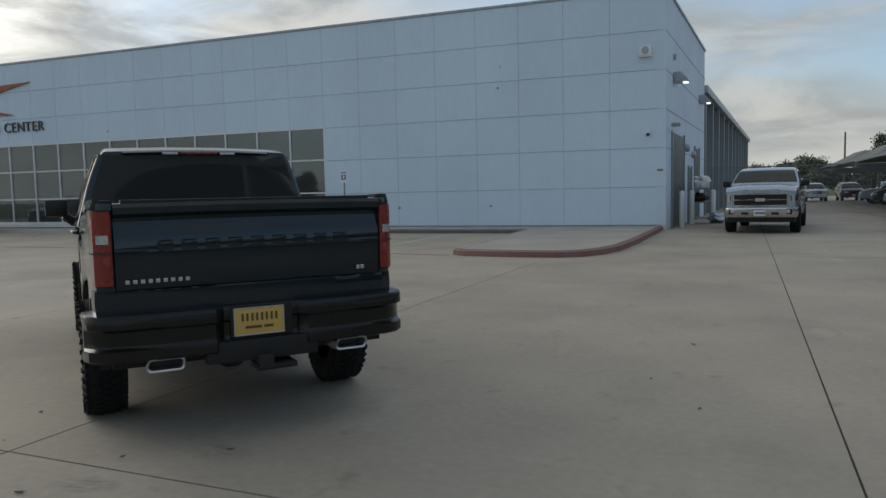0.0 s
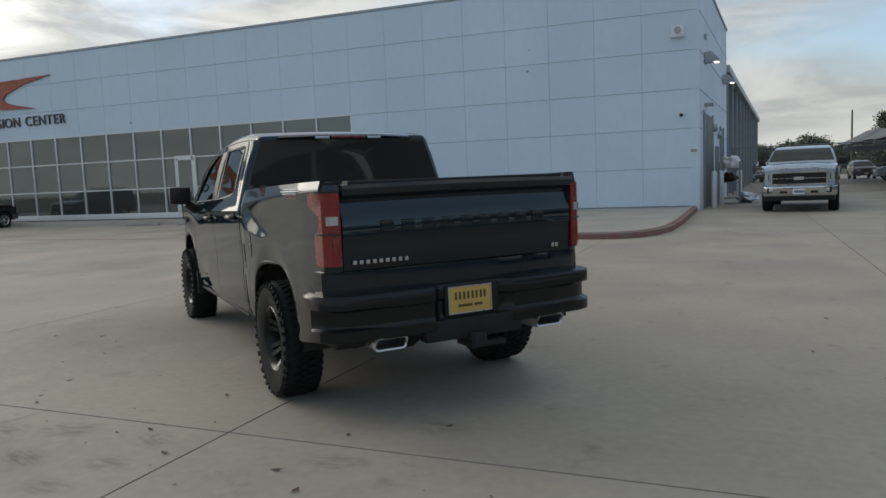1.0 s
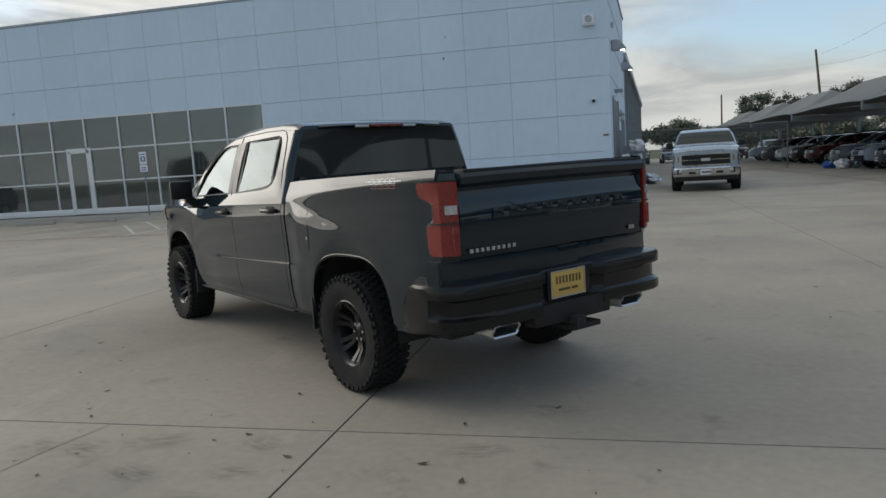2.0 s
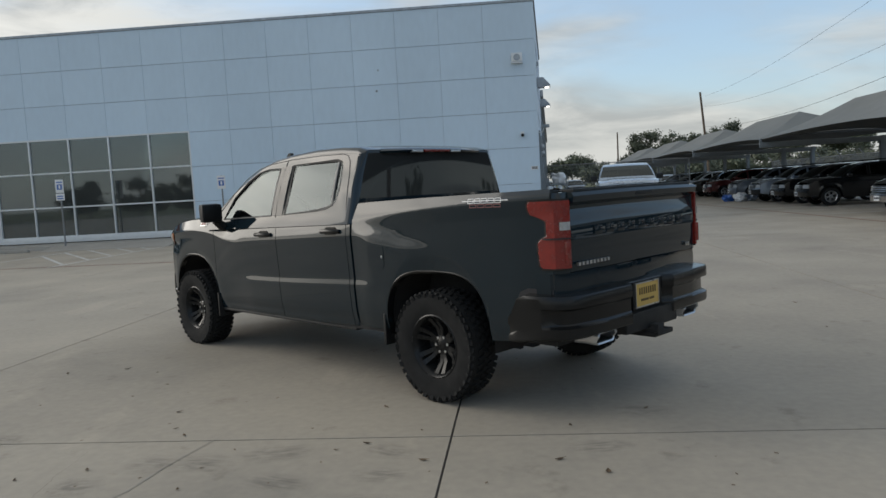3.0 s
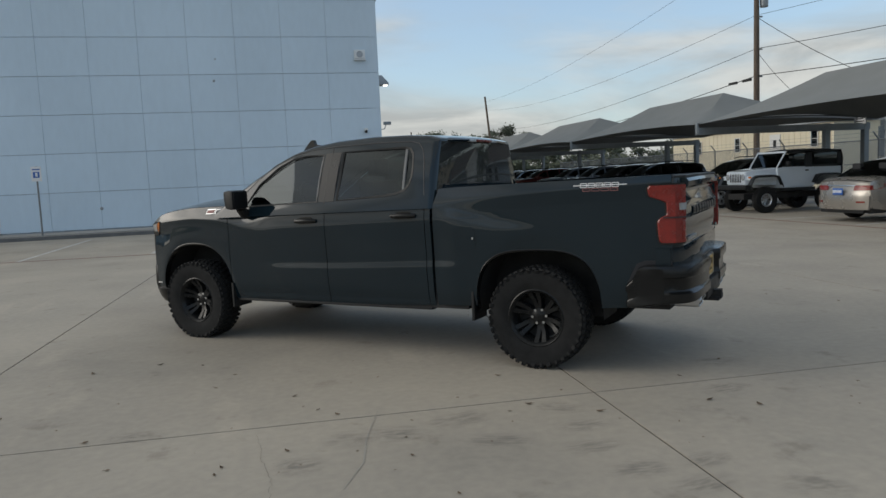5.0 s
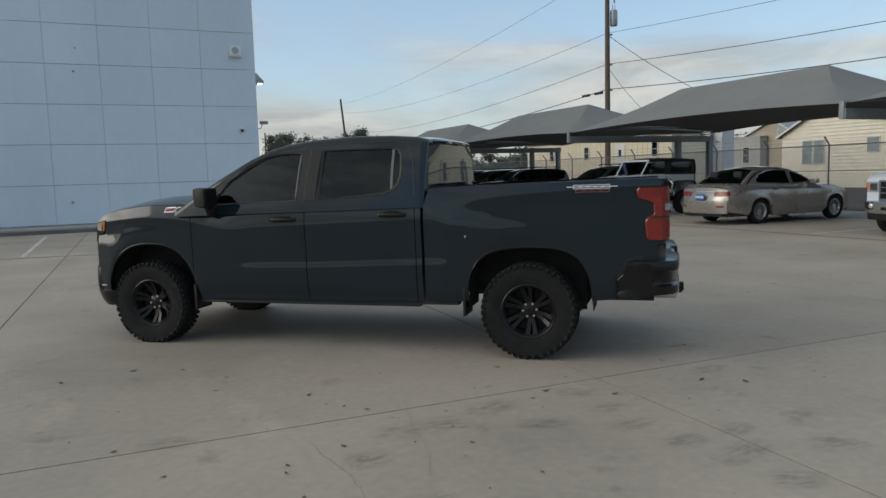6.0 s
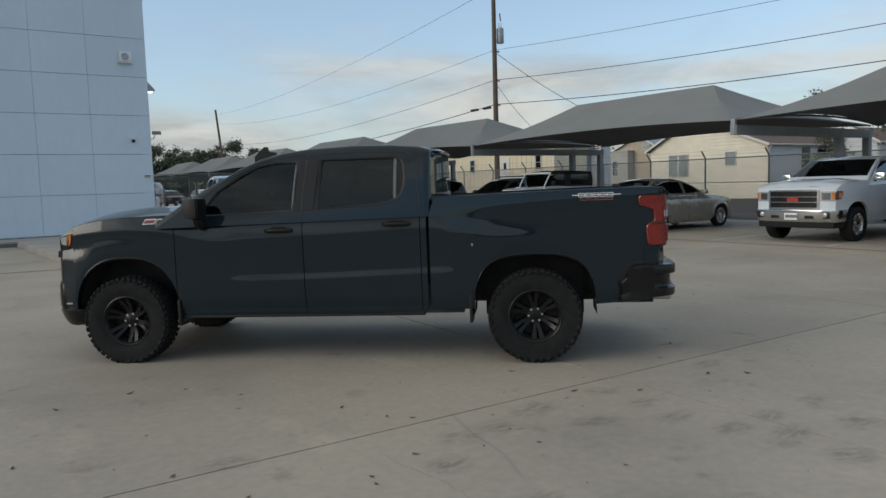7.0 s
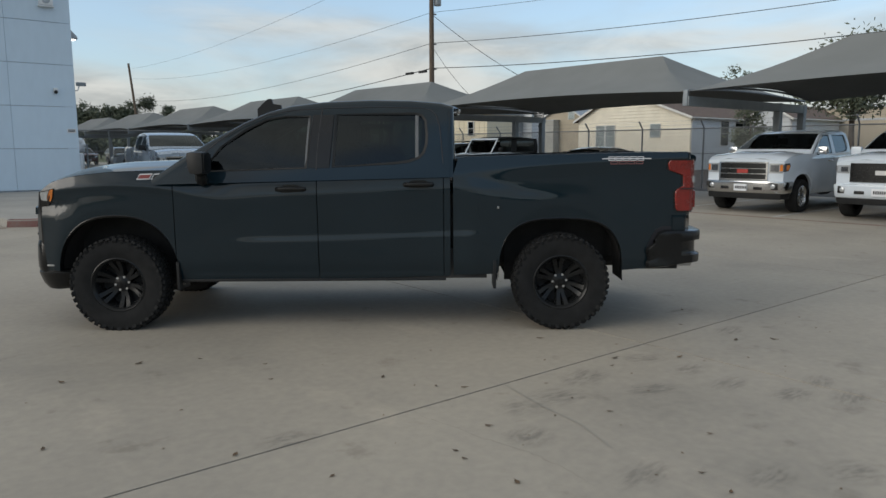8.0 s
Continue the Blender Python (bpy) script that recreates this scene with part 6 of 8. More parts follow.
# sport utility vehicles
SUV = dict(wb=2.80, R=0.375, tw=0.245, rim=0.245, track=0.82, rim_mat=SATIN, spokes=5, spoke_w=0.03, face=0.6, arch=0.45, flare=0.02, flare_w=0.16, paint=BLACK_PAINT, floor=0.36,
    top=[(-1.02, 1.10), (-0.5, 1.13), (1.0, 1.12), (2.2, 1.10), (2.5, 1.13), (3.1, 1.09), (3.45, 1.00), (3.6, 0.90)],
    low=[(-1.02, 0.45), (-0.5, 0.36), (0.5, 0.32), (2.3, 0.32), (3.3, 0.40), (3.6, 0.45)],
    wid=[(-1.02, 0.86), (-0.7, 0.93), (0.5, 0.965), (2.4, 0.96), (3.1, 0.94), (3.45, 0.87), (3.6, 0.80)],
    cuts=[("rear_quarter", -1.02, 0.42), ("rear_door", 0.42, 1.35), ("front_door", 1.35, 2.40), ("front_fender", 2.40, 3.6)],
    decks=[("bonnet", 2.38, 3.58, 0.05)],
    nose=smooth_curve([(0.3, 0.14), (0.6, 0.20), (0.95, 0.12)]), tail=lambda z: 0.05, tail_p=4.0,
    roof=[(2.52, 1.12), (2.40, 1.18), (2.12, 1.36), (1.86, 1.53), (1.66, 1.63), (1.4, 1.70), (0.9, 1.745), (0.2, 1.755), (-0.5, 1.72), (-0.82, 1.66), (-0.92, 1.58), (-1.0, 1.36), (-1.05, 1.18), (-1.06, 1.08)],
    glass_f=(1, 4), glass_r=(10, 12), gh=(1.12, 0.90, 1.72, 0.68), edge=0.08, crown=0.03, bow=0.04,
    windows=[[(2.22, 1.17), (1.88, 1.42), (1.64, 1.56), (1.40, 1.63), (1.38, 1.17)], [(1.28, 1.17), (1.30, 1.645), (0.50, 1.665), (0.46, 1.17)], [(0.36, 1.18), (0.40, 1.66), (-0.45, 1.63), (-0.72, 1.50), (-0.80, 1.24), (-0.74, 1.19)]])


def suv(m, label, paintwork, grille=CHROME, rims=SATIN, name="suv", group="cars under the canopies", lower=None):
    s = dict(SUV, paint=paintwork, rim_mat=rims)
    V, T = vehicle(name, m, s, label, "car", group)
    c = T["cap"]
    c("front_panel", 0.45, 0.90, paintwork, True)
    c("front_bumper", 0.40, 0.66, lower or paintwork, True, lift=0.05)
    c("grille", 0.70, 0.88, GLOSS_BLACK, True, -0.42, 0.42, 0.02)
    for z in (0.73, 0.79, 0.85):
        c("grille_slat", z - 0.01, z + 0.01, grille, True, -0.42, 0.42, 0.032)
    for sg in (1, -1):
        c("head_lamp", 0.74, 0.89, CLEAR_LENS, True, *sorted((sg * 0.48, sg * 0.79)), 0.022)
        part("wing_mirror", boxed(2.06, 2.22, *sorted((sg * 0.95, sg * 1.13)), 1.14, 1.28, 0.04), paintwork, V)
    plate(V, 3.86, 0, 0.52, 0.31, 0.155, PLATE_W, INK, True, CHAR_BARS)
    c("rear_panel", 0.45, 1.10, paintwork, False)
    for sg in (1, -1):
        c("tail_lamp", 0.85, 1.08, RED_LENS, False, *sorted((sg * 0.62, sg * 0.85)), 0.02)
    part("roof_rail", tube(bmesh.new(), [(1.2, 0.62, 1.75), (1.0, 0.62, 1.80), (-0.4, 0.62, 1.79), (-0.6, 0.62, 1.73)], 0.018, 6), BLACK_PLASTIC, V)
    part("roof_rail", tube(bmesh.new(), [(1.2, -0.62, 1.75), (1.0, -0.62, 1.80), (-0.4, -0.62, 1.79), (-0.6, -0.62, 1.73)], 0.018, 6), BLACK_PLASTIC, V)
    return V


suv(pose(12.2, 22.0, 0, 0, 0, 180), "dark green-grey off-roader with a chrome bumper under the canopy", GREEN_BLACK, lower=CHROME)
suv(pose(13.05, 29.9, 0, 0, 0, 176), "black sport utility car with silver multi-spoke wheels", BLACK_PAINT)
suv(pose(13.3, 33.4, 0, 0, 0, 180), "black sport utility car with a chrome grille", BLACK_PAINT)
suv(pose(13.3, 36.4, 0, 0, 0, 180), "pale silver off-roader beside black cars", SILVER_PAINT, lower=BLACK_PLASTIC)
suv(pose(13.6, 40.6, 0, 0, 0, 178), "grey-blue car with a crumpled front under the canopy", GREY_PAINT)
suv(pose(14.0, 47.0, 0, 0, 0, 180), "dark red car parked under the far canopies", RED_PAINT_CAR)
suv(pose(14.0, 50.5, 0, 0, 0, 180), "black car parked under the far canopies", BLACK_PAINT)
suv(pose(14.0, 54.5, 0, 0, 0, 180), "white car parked under the far canopies", WHITE_PAINT)
suv(pose(14.0, 59.0, 0, 0, 0, 180), "black car parked under the far canopies", BLACK_PAINT)
suv(pose(14.0, 64.0, 0, 0, 0, 180), "silver car parked under the far canopies", SILVER_PAINT)
for k, (pnt, nm) in enumerate(((BLACK_PAINT, "black"), (GREY_PAINT, "grey-blue"), (WHITE_PAINT, "white"), (RED_PAINT_CAR, "dark red"), (BLACK_PAINT, "black"), (SILVER_PAINT, "silver"))):
    suv(pose(2.0 + 3.2 * k, 78 + 1.5 * (k % 2), 0, 0, 0, -90), nm + " car in the far row of the lot", pnt, group="cars in the far row")
suv(pose(-34.6, 22.0, 0, 0, 0, 90), "dark car parked facing the storefront glass", BLACK_PAINT, group="cars by the building")

# open-top off-roader with a black soft roof
jeep = thing("off_roader", pose(11.0, 18.59, 0, 0, 0, 180) @ Matrix.Diagonal((0.95, 0.92, 1.0, 1)), "white short off-roader with black soft top and flares", "car")
js = dict(R=0.40, tw=0.27, rim=0.205, rim_mat=SATIN, spokes=8, twin=False, spoke_w=0.05, face=0.5, knobby=True)
for jx in (0.0, 2.37):
    for sg in (1, -1):
        wheel(jeep, jx, sg * 0.77, js, True)
bm = bmesh.new()
prism(bm, [(-0.55, 0.55), (-0.42, 0.55), (-0.36, 0.86), (0.40, 0.86), (0.50, 0.52), (1.75, 0.52), (1.85, 0.80), (1.88, 1.14), (1.60, 1.17), (-0.55, 1.14)], "y", -0.76, 0.76)
bmesh.ops.bevel(bm, geom=[e for e in bm.edges], offset=0.02, segments=2, affect='EDGES')
part("tub", bm, WHITE_PAINT, jeep)
bm = bmesh.new()
prism(bm, [(1.84, 0.62), (2.90, 0.66), (2.92, 1.06), (2.75, 1.10), (1.84, 1.165)], "y", -0.52, 0.52)
for v in bm.verts:
    if v.co.x < 2.0:
        v.co.y *= 1.3
bmesh.ops.bevel(bm, geom=[e for e in bm.edges], offset=0.03, segments=2, affect='EDGES')
part("bonnet", bm, WHITE_PAINT, jeep)
for k in range(7):
    y = -0.27 + 0.09 * k
    part("grille_slot", boxed(2.90, 2.925, y - 0.022, y + 0.022, 0.74, 1.0, 0.01), INK, jeep)
for sg in (1, -1):
    bm = bmesh.new()
    lathe(bm, [(0.095, 0.0), (0.10, 0.02), (0.085, 0.04), (0.0, 0.05)], 16, "x")
    bmesh.ops.translate(bm, verts=bm.verts, vec=(2.905, sg * 0.41, 0.90))
    part("head_lamp", bm, CLEAR_LENS, jeep)
    for c, flat in ((2.37, 0.95), (0.0, 0.93)):
        bm = bmesh.new()
        pts = [(c - 0.60, 0.62), (c - 0.45, flat - 0.04), (c - 0.25, flat), (c + 0.28, flat), (c + 0.46, flat - 0.04), (c + 0.60, 0.66)]
        rows = [[(x, sg * 0.74, z), (x, sg * 0.93, z - 0.01), (x, sg * 0.935, z - 0.06), (x, sg * 0.90, z - 0.07)] for x, z in pts]
        grid(bm, rows)
        part("fender_flare", bm, BLACK_PLASTIC, jeep)
    part("inner_fender", boxed(1.95, 2.85, *sorted((sg * 0.50, sg * 0.80)), 0.80, 0.93, 0.03), WHITE_PAINT, jeep)
    part("amber_marker", boxed(2.94, 2.98, *sorted((sg * 0.78, sg * 0.90)), 0.86, 0.92, 0.01), AMBER, jeep)
    part("wing_mirror", boxed(1.55, 1.66, *sorted((sg * 0.86, sg * 1.0)), 1.20, 1.36, 0.03), BLACK_PLASTIC, jeep)
    part("step_rail", boxed(0.52, 1.75, *sorted((sg * 0.70, sg * 0.85)), 0.44, 0.52, 0.02), BLACK_PLASTIC, jeep)
    # soft top sides with clear panels
    part("door_window", boxed(0.86, 1.46, *sorted((sg * 0.742, sg * 0.75)), 1.20, 1.62, 0.002), TINT_GLASS, jeep)
    part("side_curtain_window", boxed(-0.38, 0.55, *sorted((sg * 0.742, sg * 0.75)), 1.22, 1.62, 0.002), TINT_GLASS, jeep)
    bm = bmesh.new()
    for a, b, c, d in ((0.58, 0.84, 1.14, 1.70), (-0.55, -0.40, 1.14, 1.70), (-0.55, 1.50, 1.64, 1.72), (-0.55, 0.60, 1.13, 1.21)):
        box(bm, a, b, *sorted((sg * 0.735, sg * 0.76)), c, d)
    part("side_curtain", bm, BLACK_PLASTIC, jeep)
    part("door_latch", boxed(0.72, 0.84, *sorted((sg * 0.76, sg * 0.775)), 1.02, 1.06, 0.004), BLACK_PLASTIC, jeep)
bm = bmesh.new()
grid(bm, [[(x, 0.76 * v, z + 0.05 * (1 - v * v)) for v in np.linspace(-1, 1, 9)] for x, z in ((1.52, 1.70), (1.2, 1.74), (0.4, 1.75), (-0.3, 1.73), (-0.56, 1.68), (-0.62, 1.40), (-0.60, 1.14))])
bmesh.ops.solidify(bm, geom=bm.faces[:], thickness=0.02)
part("soft_top", bm, BLACK_PLASTIC, jeep, "black canvas soft top")
bm = bmesh.new()
for a, b, c, d in ((-0.735, -0.690, 0, 0), (0.690, 0.735, 0, 0)):
    prism(bm, [(1.858, 1.15), (1.895, 1.15), (1.555, 1.72), (1.518, 1.72)], "y", a, b)
prism(bm, [(1.54, 1.66), (1.60, 1.66), (1.56, 1.73), (1.50, 1.73)], "y", -0.68, 0.68)
part("windscreen_frame", bm, WHITE_PAINT, jeep)
bm = bmesh.new()
bm.faces.new([bm.verts.new(q) for q in ((1.86, -0.68, 1.16), (1.86, 0.68, 1.16), (1.56, 0.68, 1.67), (1.56, -0.68, 1.67))])
part("windscreen", bm, CAR_GLASS, jeep, out=(0, 0, 0))
part("front_bumper", boxed(2.95, 3.10, -0.80, 0.80, 0.52, 0.66, 0.03), BLACK_PLASTIC, jeep)
part("chassis", boxed(-0.5, 2.9, -0.42, 0.42, 0.42, 0.60), DARK_UNDER, jeep)
bm = bmesh.new()
lathe(bm, [(0.20, -0.12), (0.36, -0.13), (0.385, -0.08), (0.385, 0.08), (0.36, 0.13), (0.20, 0.12), (0.0, 0.10)], 24, "x")
bmesh.ops.translate(bm, verts=bm.verts, vec=(-0.74, 0.1, 1.02))
part("spare_wheel", bm, RUBBER, jeep)
for yy in (0.35, -0.35):
    part("seat", boxed(0.55, 0.72, yy - 0.22, yy + 0.22, 0.9, 1.5, 0.05), CABIN, jeep)
for piece in jeep.children:                            # it sits on a raised suspension
    if piece.type == 'MESH' and not piece.name.startswith(("wheel", "tyre", "chassis")):
        for v in piece.data.vertices:
            v.co.z = v.co.z + 0.22 if v.co.z < 1.15 else 1.37 + (v.co.z - 1.15) * 0.875





# ---- signs and wall fixtures ----
def lathe_disc(x, z, r):
    bm = bmesh.new()
    lathe(bm, [(r, 0.0), (r, -0.02), (r * 0.5, -0.03), (r * 0.1, -0.06)], 12, "y")
    bmesh.ops.translate(bm, verts=bm.verts, vec=(x, FY - 0.008, z))
    return bm


def stall_sign(x, y, z):
    t = thing("stall_sign", Matrix.Translation((x, y, 0)), "blue and white accessible-parking sign on a steel post", "sign", "stall signs")
    part("post", tube(bmesh.new(), [(0, 0, 0.0), (0, 0, z + 0.26)], 0.03, 8), GALV, t)
    part("sign_board", boxed(-0.16, 0.16, -0.045, -0.033, z - 0.25, z + 0.25, 0.004), WHITE_INK, t)
    part("symbol_panel", boxed(-0.10, 0.10, -0.049, -0.045, z - 0.13, z + 0.07), BLUE_SIGN, t)
    part("symbol", boxed(-0.03, 0.04, -0.052, -0.049, z - 0.09, z + 0.04), WHITE_INK, t)
    part("caption_bar", boxed(-0.12, 0.12, -0.049, -0.045, z + 0.13, z + 0.17), BLUE_SIGN, t)
    return t


stall_sign(-13.75, 25.4, 2.24)
t = stall_sign(-19.95, 25.1, 2.42)
part("lower_board", boxed(-0.17, 0.17, -0.045, -0.033, 1.88, 2.14, 0.004), WHITE_INK, t, "blank white board under the sign")
for z in (1.95, 2.04):
    part("caption_bar", boxed(-0.12, 0.12, -0.049, -0.045, z - 0.02, z + 0.02), BLUE_SIGN, t)
for x in (-21.8, -24.6):
    w = tagged(part("wheel_stop", boxed(x - 0.9, x + 0.9, 24.2, 24.36, 0.0, 0.12, 0.03), SIDEWALK), "low concrete wheel stop in a stall", "wheel stop", "wheel stops")

spk = thing("wall_speaker", NEARER @ Matrix.Translation((-2.34, FY, 6.56)), "small grey loudspeaker on the panelled wall", "speaker")
part("housing", boxed(-0.22, 0.22, -0.10, 0.0, -0.18, 0.18, 0.03), ALUM, spk)
bm = bmesh.new()
lathe(bm, [(0.13, -0.10), (0.12, -0.125), (0.05, -0.11), (0.0, -0.12)], 20, "y")
part("cone", bm, COPING, spk, "grey round cone")
part("tray", boxed(-0.24, 0.24, -0.16, 0.0, -0.24, -0.20, 0.01), ALUM, spk)
dome = thing("dome_camera", NEARER @ Matrix.Translation((-2.24, FY, 3.54)), "small white dome security camera on the wall", "camera")
part("mount", boxed(-0.07, 0.07, -0.12, 0.0, -0.02, 0.10, 0.02), ALUM, dome)
bm = bmesh.new()
bmesh.ops.create_uvsphere(bm, u_segments=14, v_segments=8, radius=0.065, matrix=Matrix.Translation((0, -0.10, -0.04)))
part("dome", bm, GLOSS_BLACK, dome)
sg_ = thing("wall_plaque", NEARER @ Matrix.Translation((-1.81, FY, 2.18)), "small white plaque with dark lettering bars on the wall", "sign")
part("board", boxed(-0.14, 0.14, -0.02, 0.0, -0.07, 0.07, 0.004), WHITE_INK, sg_)
for z in (0.03, -0.02):
    part("text_bar", boxed(-0.11, 0.11, -0.024, -0.02, z - 0.015, z + 0.015), INK, sg_)
for x, z, r in ((-7.9, 6.42, 0.03), (-8.0, 5.6, 0.045), (-12.4, 0.92, 0.06), (-8.35, 0.95, 0.05)):
    nearer(part("wall_spout", lathe_disc(x, z, r), COPING), "small round fitting on the panelled wall", "fitting", "wall fittings")
for x, z in ((-28.2, 4.9),):
    nearer(part("wall_spout", lathe_disc(x, z, 0.05), COPING), "small round fitting on the panelled wall", "fitting", "wall fittings")

logo = thing("wall_logo", NEARER @ Matrix.Translation((-36.4, FY, 6.75)), "red-orange swoosh emblem on the white wall", "sign")
CRESCENT = [(3.2, 0.95), (1.2, 0.90), (-0.6, 0.70), (-1.7, 0.36), (-2.15, -0.05), (-1.75, -0.40), (-0.5, -0.60), (1.9, -0.68), (0.6, -0.45), (-0.1, -0.28), (-0.37, -0.08), (0.0, 0.20), (1.2, 0.60)]
for dx, k in ((0.0, 1.0), (-2.5, 0.98), (-5.0, 0.96)):
    part("swoosh", prism(bmesh.new(), [(x + dx, z * k - 0.02 * abs(dx)) for x, z in CRESCENT], "y", -0.10, -0.02), LOGO_RED, logo)
sign = thing("wall_lettering", NEARER @ Matrix.Translation((-32.35, FY - 0.06, 5.18)), "dark raised lettering on the white wall", "sign")
text, advance = "COLLISION CENTER", []
for k in range(len(text) + 1):
    cu = bpy.data.curves.new("letter", 'FONT')
    cu.body, cu.size, cu.extrude, cu.align_x = text[k:k + 1] or " ", 0.72, 0.03, 'LEFT'
    ob = new("letter", cu)
    bpy.context.view_layer.update()
    ev = ob.evaluated_get(bpy.context.evaluated_depsgraph_get())
    me = bpy.data.meshes.new_from_object(ev)
    w = max([v.co.x for v in me.vertices], default=0.24) + 0.07
    bpy.data.objects.remove(ob)
    advance.append((me, w))
total = sum(w for me, w in advance[:-1])
x = -total
for me, w in advance[:-1]:
    if len(me.vertices):
        me.materials.clear()
        ob = from_mesh("letter", me, LETTER, sign)
        ob.matrix_local = Matrix.Translation((x, 0, 0)) @ Matrix.Rotation(radians(90), 4, "X")
    x += w

for d, z in ((2.2, 5.66), (11.2, 5.78)):
    t = thing("wall_lamp", SIDE_M @ Matrix.Translation((d, 0, z)), "grey wedge-shaped wall lamp with a lit lens", "lamp", "side wall lamps")
    part("hood", prism(bmesh.new(), [(0.0, -0.05), (0.0, 0.34), (-0.26, 0.34), (-0.54, 0.02), (-0.54, -0.05)], "x", -0.30, 0.30), COPING, t)
    part("lens", boxed(-0.18, 0.18, -0.50, -0.32, -0.072, -0.052, 0.005), glow("lit_lens", (1.0, 0.96, 0.86), 2.0), t)
    part("arm", boxed(-0.05, 0.05, -0.06, 0.0, 0.0, 0.2), COPING, t)
t = thing("wall_camera", SIDE_M @ Matrix.Translation((0.45, 0, 3.78)), "grey bullet camera on a bent arm", "camera")
part("arm", tube(bmesh.new(), [(0, 0, -0.18), (0, -0.16, -0.16), (0, -0.22, 0.0)], 0.02, 6), ALUM, t)
part("barrel", boxed(-0.08, 0.08, -0.44, -0.12, 0.0, 0.13, 0.03), STEEL_GREY, t)
t = thing("wall_box", SIDE_M @ Matrix.Translation((2.0, 0, 6.58)), "small grey junction box on the side wall", "box")
part("body", boxed(-0.1, 0.1, -0.08, 0, -0.1, 0.1, 0.01), COPING, t)
for k, (d, w, h) in enumerate(((1.5, 3.4, 3.65), (6.6, 1.0, 2.4), (9.0, 1.8, 3.4))):
    t = tagged(part("door_%d" % (k + 2), boxed(d, d + w, -0.03, 0.02, -0.05, h, 0.01), DOOR_GREY), "dark grey metal service door in the side wall", "door", kind="structure")
    t.matrix_world = SIDE_M
    part("door_frame", boxed(d - 0.1, d - 0.005, -0.06, 0.02, 0.0, h + 0.1, 0.01), STEEL_GREY, t)
    part("door_frame", boxed(d + w + 0.005, d + w + 0.1, -0.06, 0.02, 0.0, h + 0.1, 0.01), STEEL_GREY, t)
for d, z in ((5.7, 3.25), (8.1, 3.05)):
    t = thing("wall_vent", SIDE_M @ Matrix.Translation((d, 0, z)), "round pale grey vent hood on the side wall", "vent", "side wall vents")
    bm = bmesh.new()
    lathe(bm, [(0.17, 0.0), (0.17, -0.10), (0.14, -0.15), (0.06, -0.17), (0.0, -0.172)], 16, "y")
    part("hood", bm, COPING, t)
for x, y in ((-1.20, 28.9), (-0.15, 35.8), (-0.95, 31.6)):
    t = thing("bollard", Matrix.Translation((x, y, 0)), "pale grey steel bollard beside the side wall", "bollard", "bollards")
    bm = bmesh.new()
    lathe(bm, [(0.12, 0.0), (0.12, 1.30), (0.10, 1.37), (0.05, 1.40), (0.0, 1.405)], 16, "z")
    part("pipe", bm, ALUM, t)
# storage rack with covered goods
rack = thing("storage_rack", Matrix.Translation((-0.62, 32.2, 0)), "grey metal rack holding pale wrapped goods", "rack")
for x in (-0.4, 0.4):
    for y in (-0.5, 0.5):
        part("upright", boxed(x - 0.03, x + 0.03, y - 0.03, y + 0.03, 0, 1.75), STEEL_GREY, rack)
for z in (0.25, 0.9, 1.45):
    part("shelf", boxed(-0.42, 0.42, -0.52, 0.52, z - 0.02, z + 0.02), STEEL_GREY, rack)


def lump(r, seed, squash=0.7):
    bm = bmesh.new()
    bmesh.ops.create_icosphere(bm, subdivisions=3, radius=r)
    for v in bm.verts:
        v.co *= 1 + 0.55 * noise.noise(v.co * (1.8 / r) + Vector((seed, 0, 0)))
        v.co.z *= squash
    return bm


ob = tagged(part("wrapped_load", lump(0.42, 3), WHITE_INK), "white wrapped bundle on a metal rack", "bundle")
ob.matrix_world = pose(-0.55, 31.9, 1.72, 12, 18, 25) @ Matrix.Diagonal((0.95, 0.5, 0.92, 1))
ob = tagged(part("dark_load", lump(0.38, 8), RUST), "dark covered bundle on a metal rack", "bundle")
ob.matrix_world = pose(-0.62, 32.2, 1.10, 0, 8, 10) @ Matrix.Diagonal((0.8, 0.8, 0.7, 1))
ob = tagged(part("spare_bumper", lump(0.38, 5, 0.6), SILVER_PAINT), "silver damaged body part beside the rack", "car part")
ob.matrix_world = Matrix.Translation((0.1, 32.6, 0.22))
for k, (x, y, r, mat, nm) in enumerate(((9.3, 39.4, 0.28, BLUE_SIGN, "blue"), (9.8, 39.0, 0.35, WHITE_INK, "white"), (10.2, 38.4, 0.30, GREY_PAINT, "grey"), (9.6, 38.3, 0.25, WHITE_INK, "white"))):
    ob = tagged(part("car_part", lump(r, k + 20, 0.7), mat), nm + " loose car parts piled on the concrete", "car part", "loose car parts")
    ob.matrix_world = Matrix.Translation((x, y, r * 0.62))


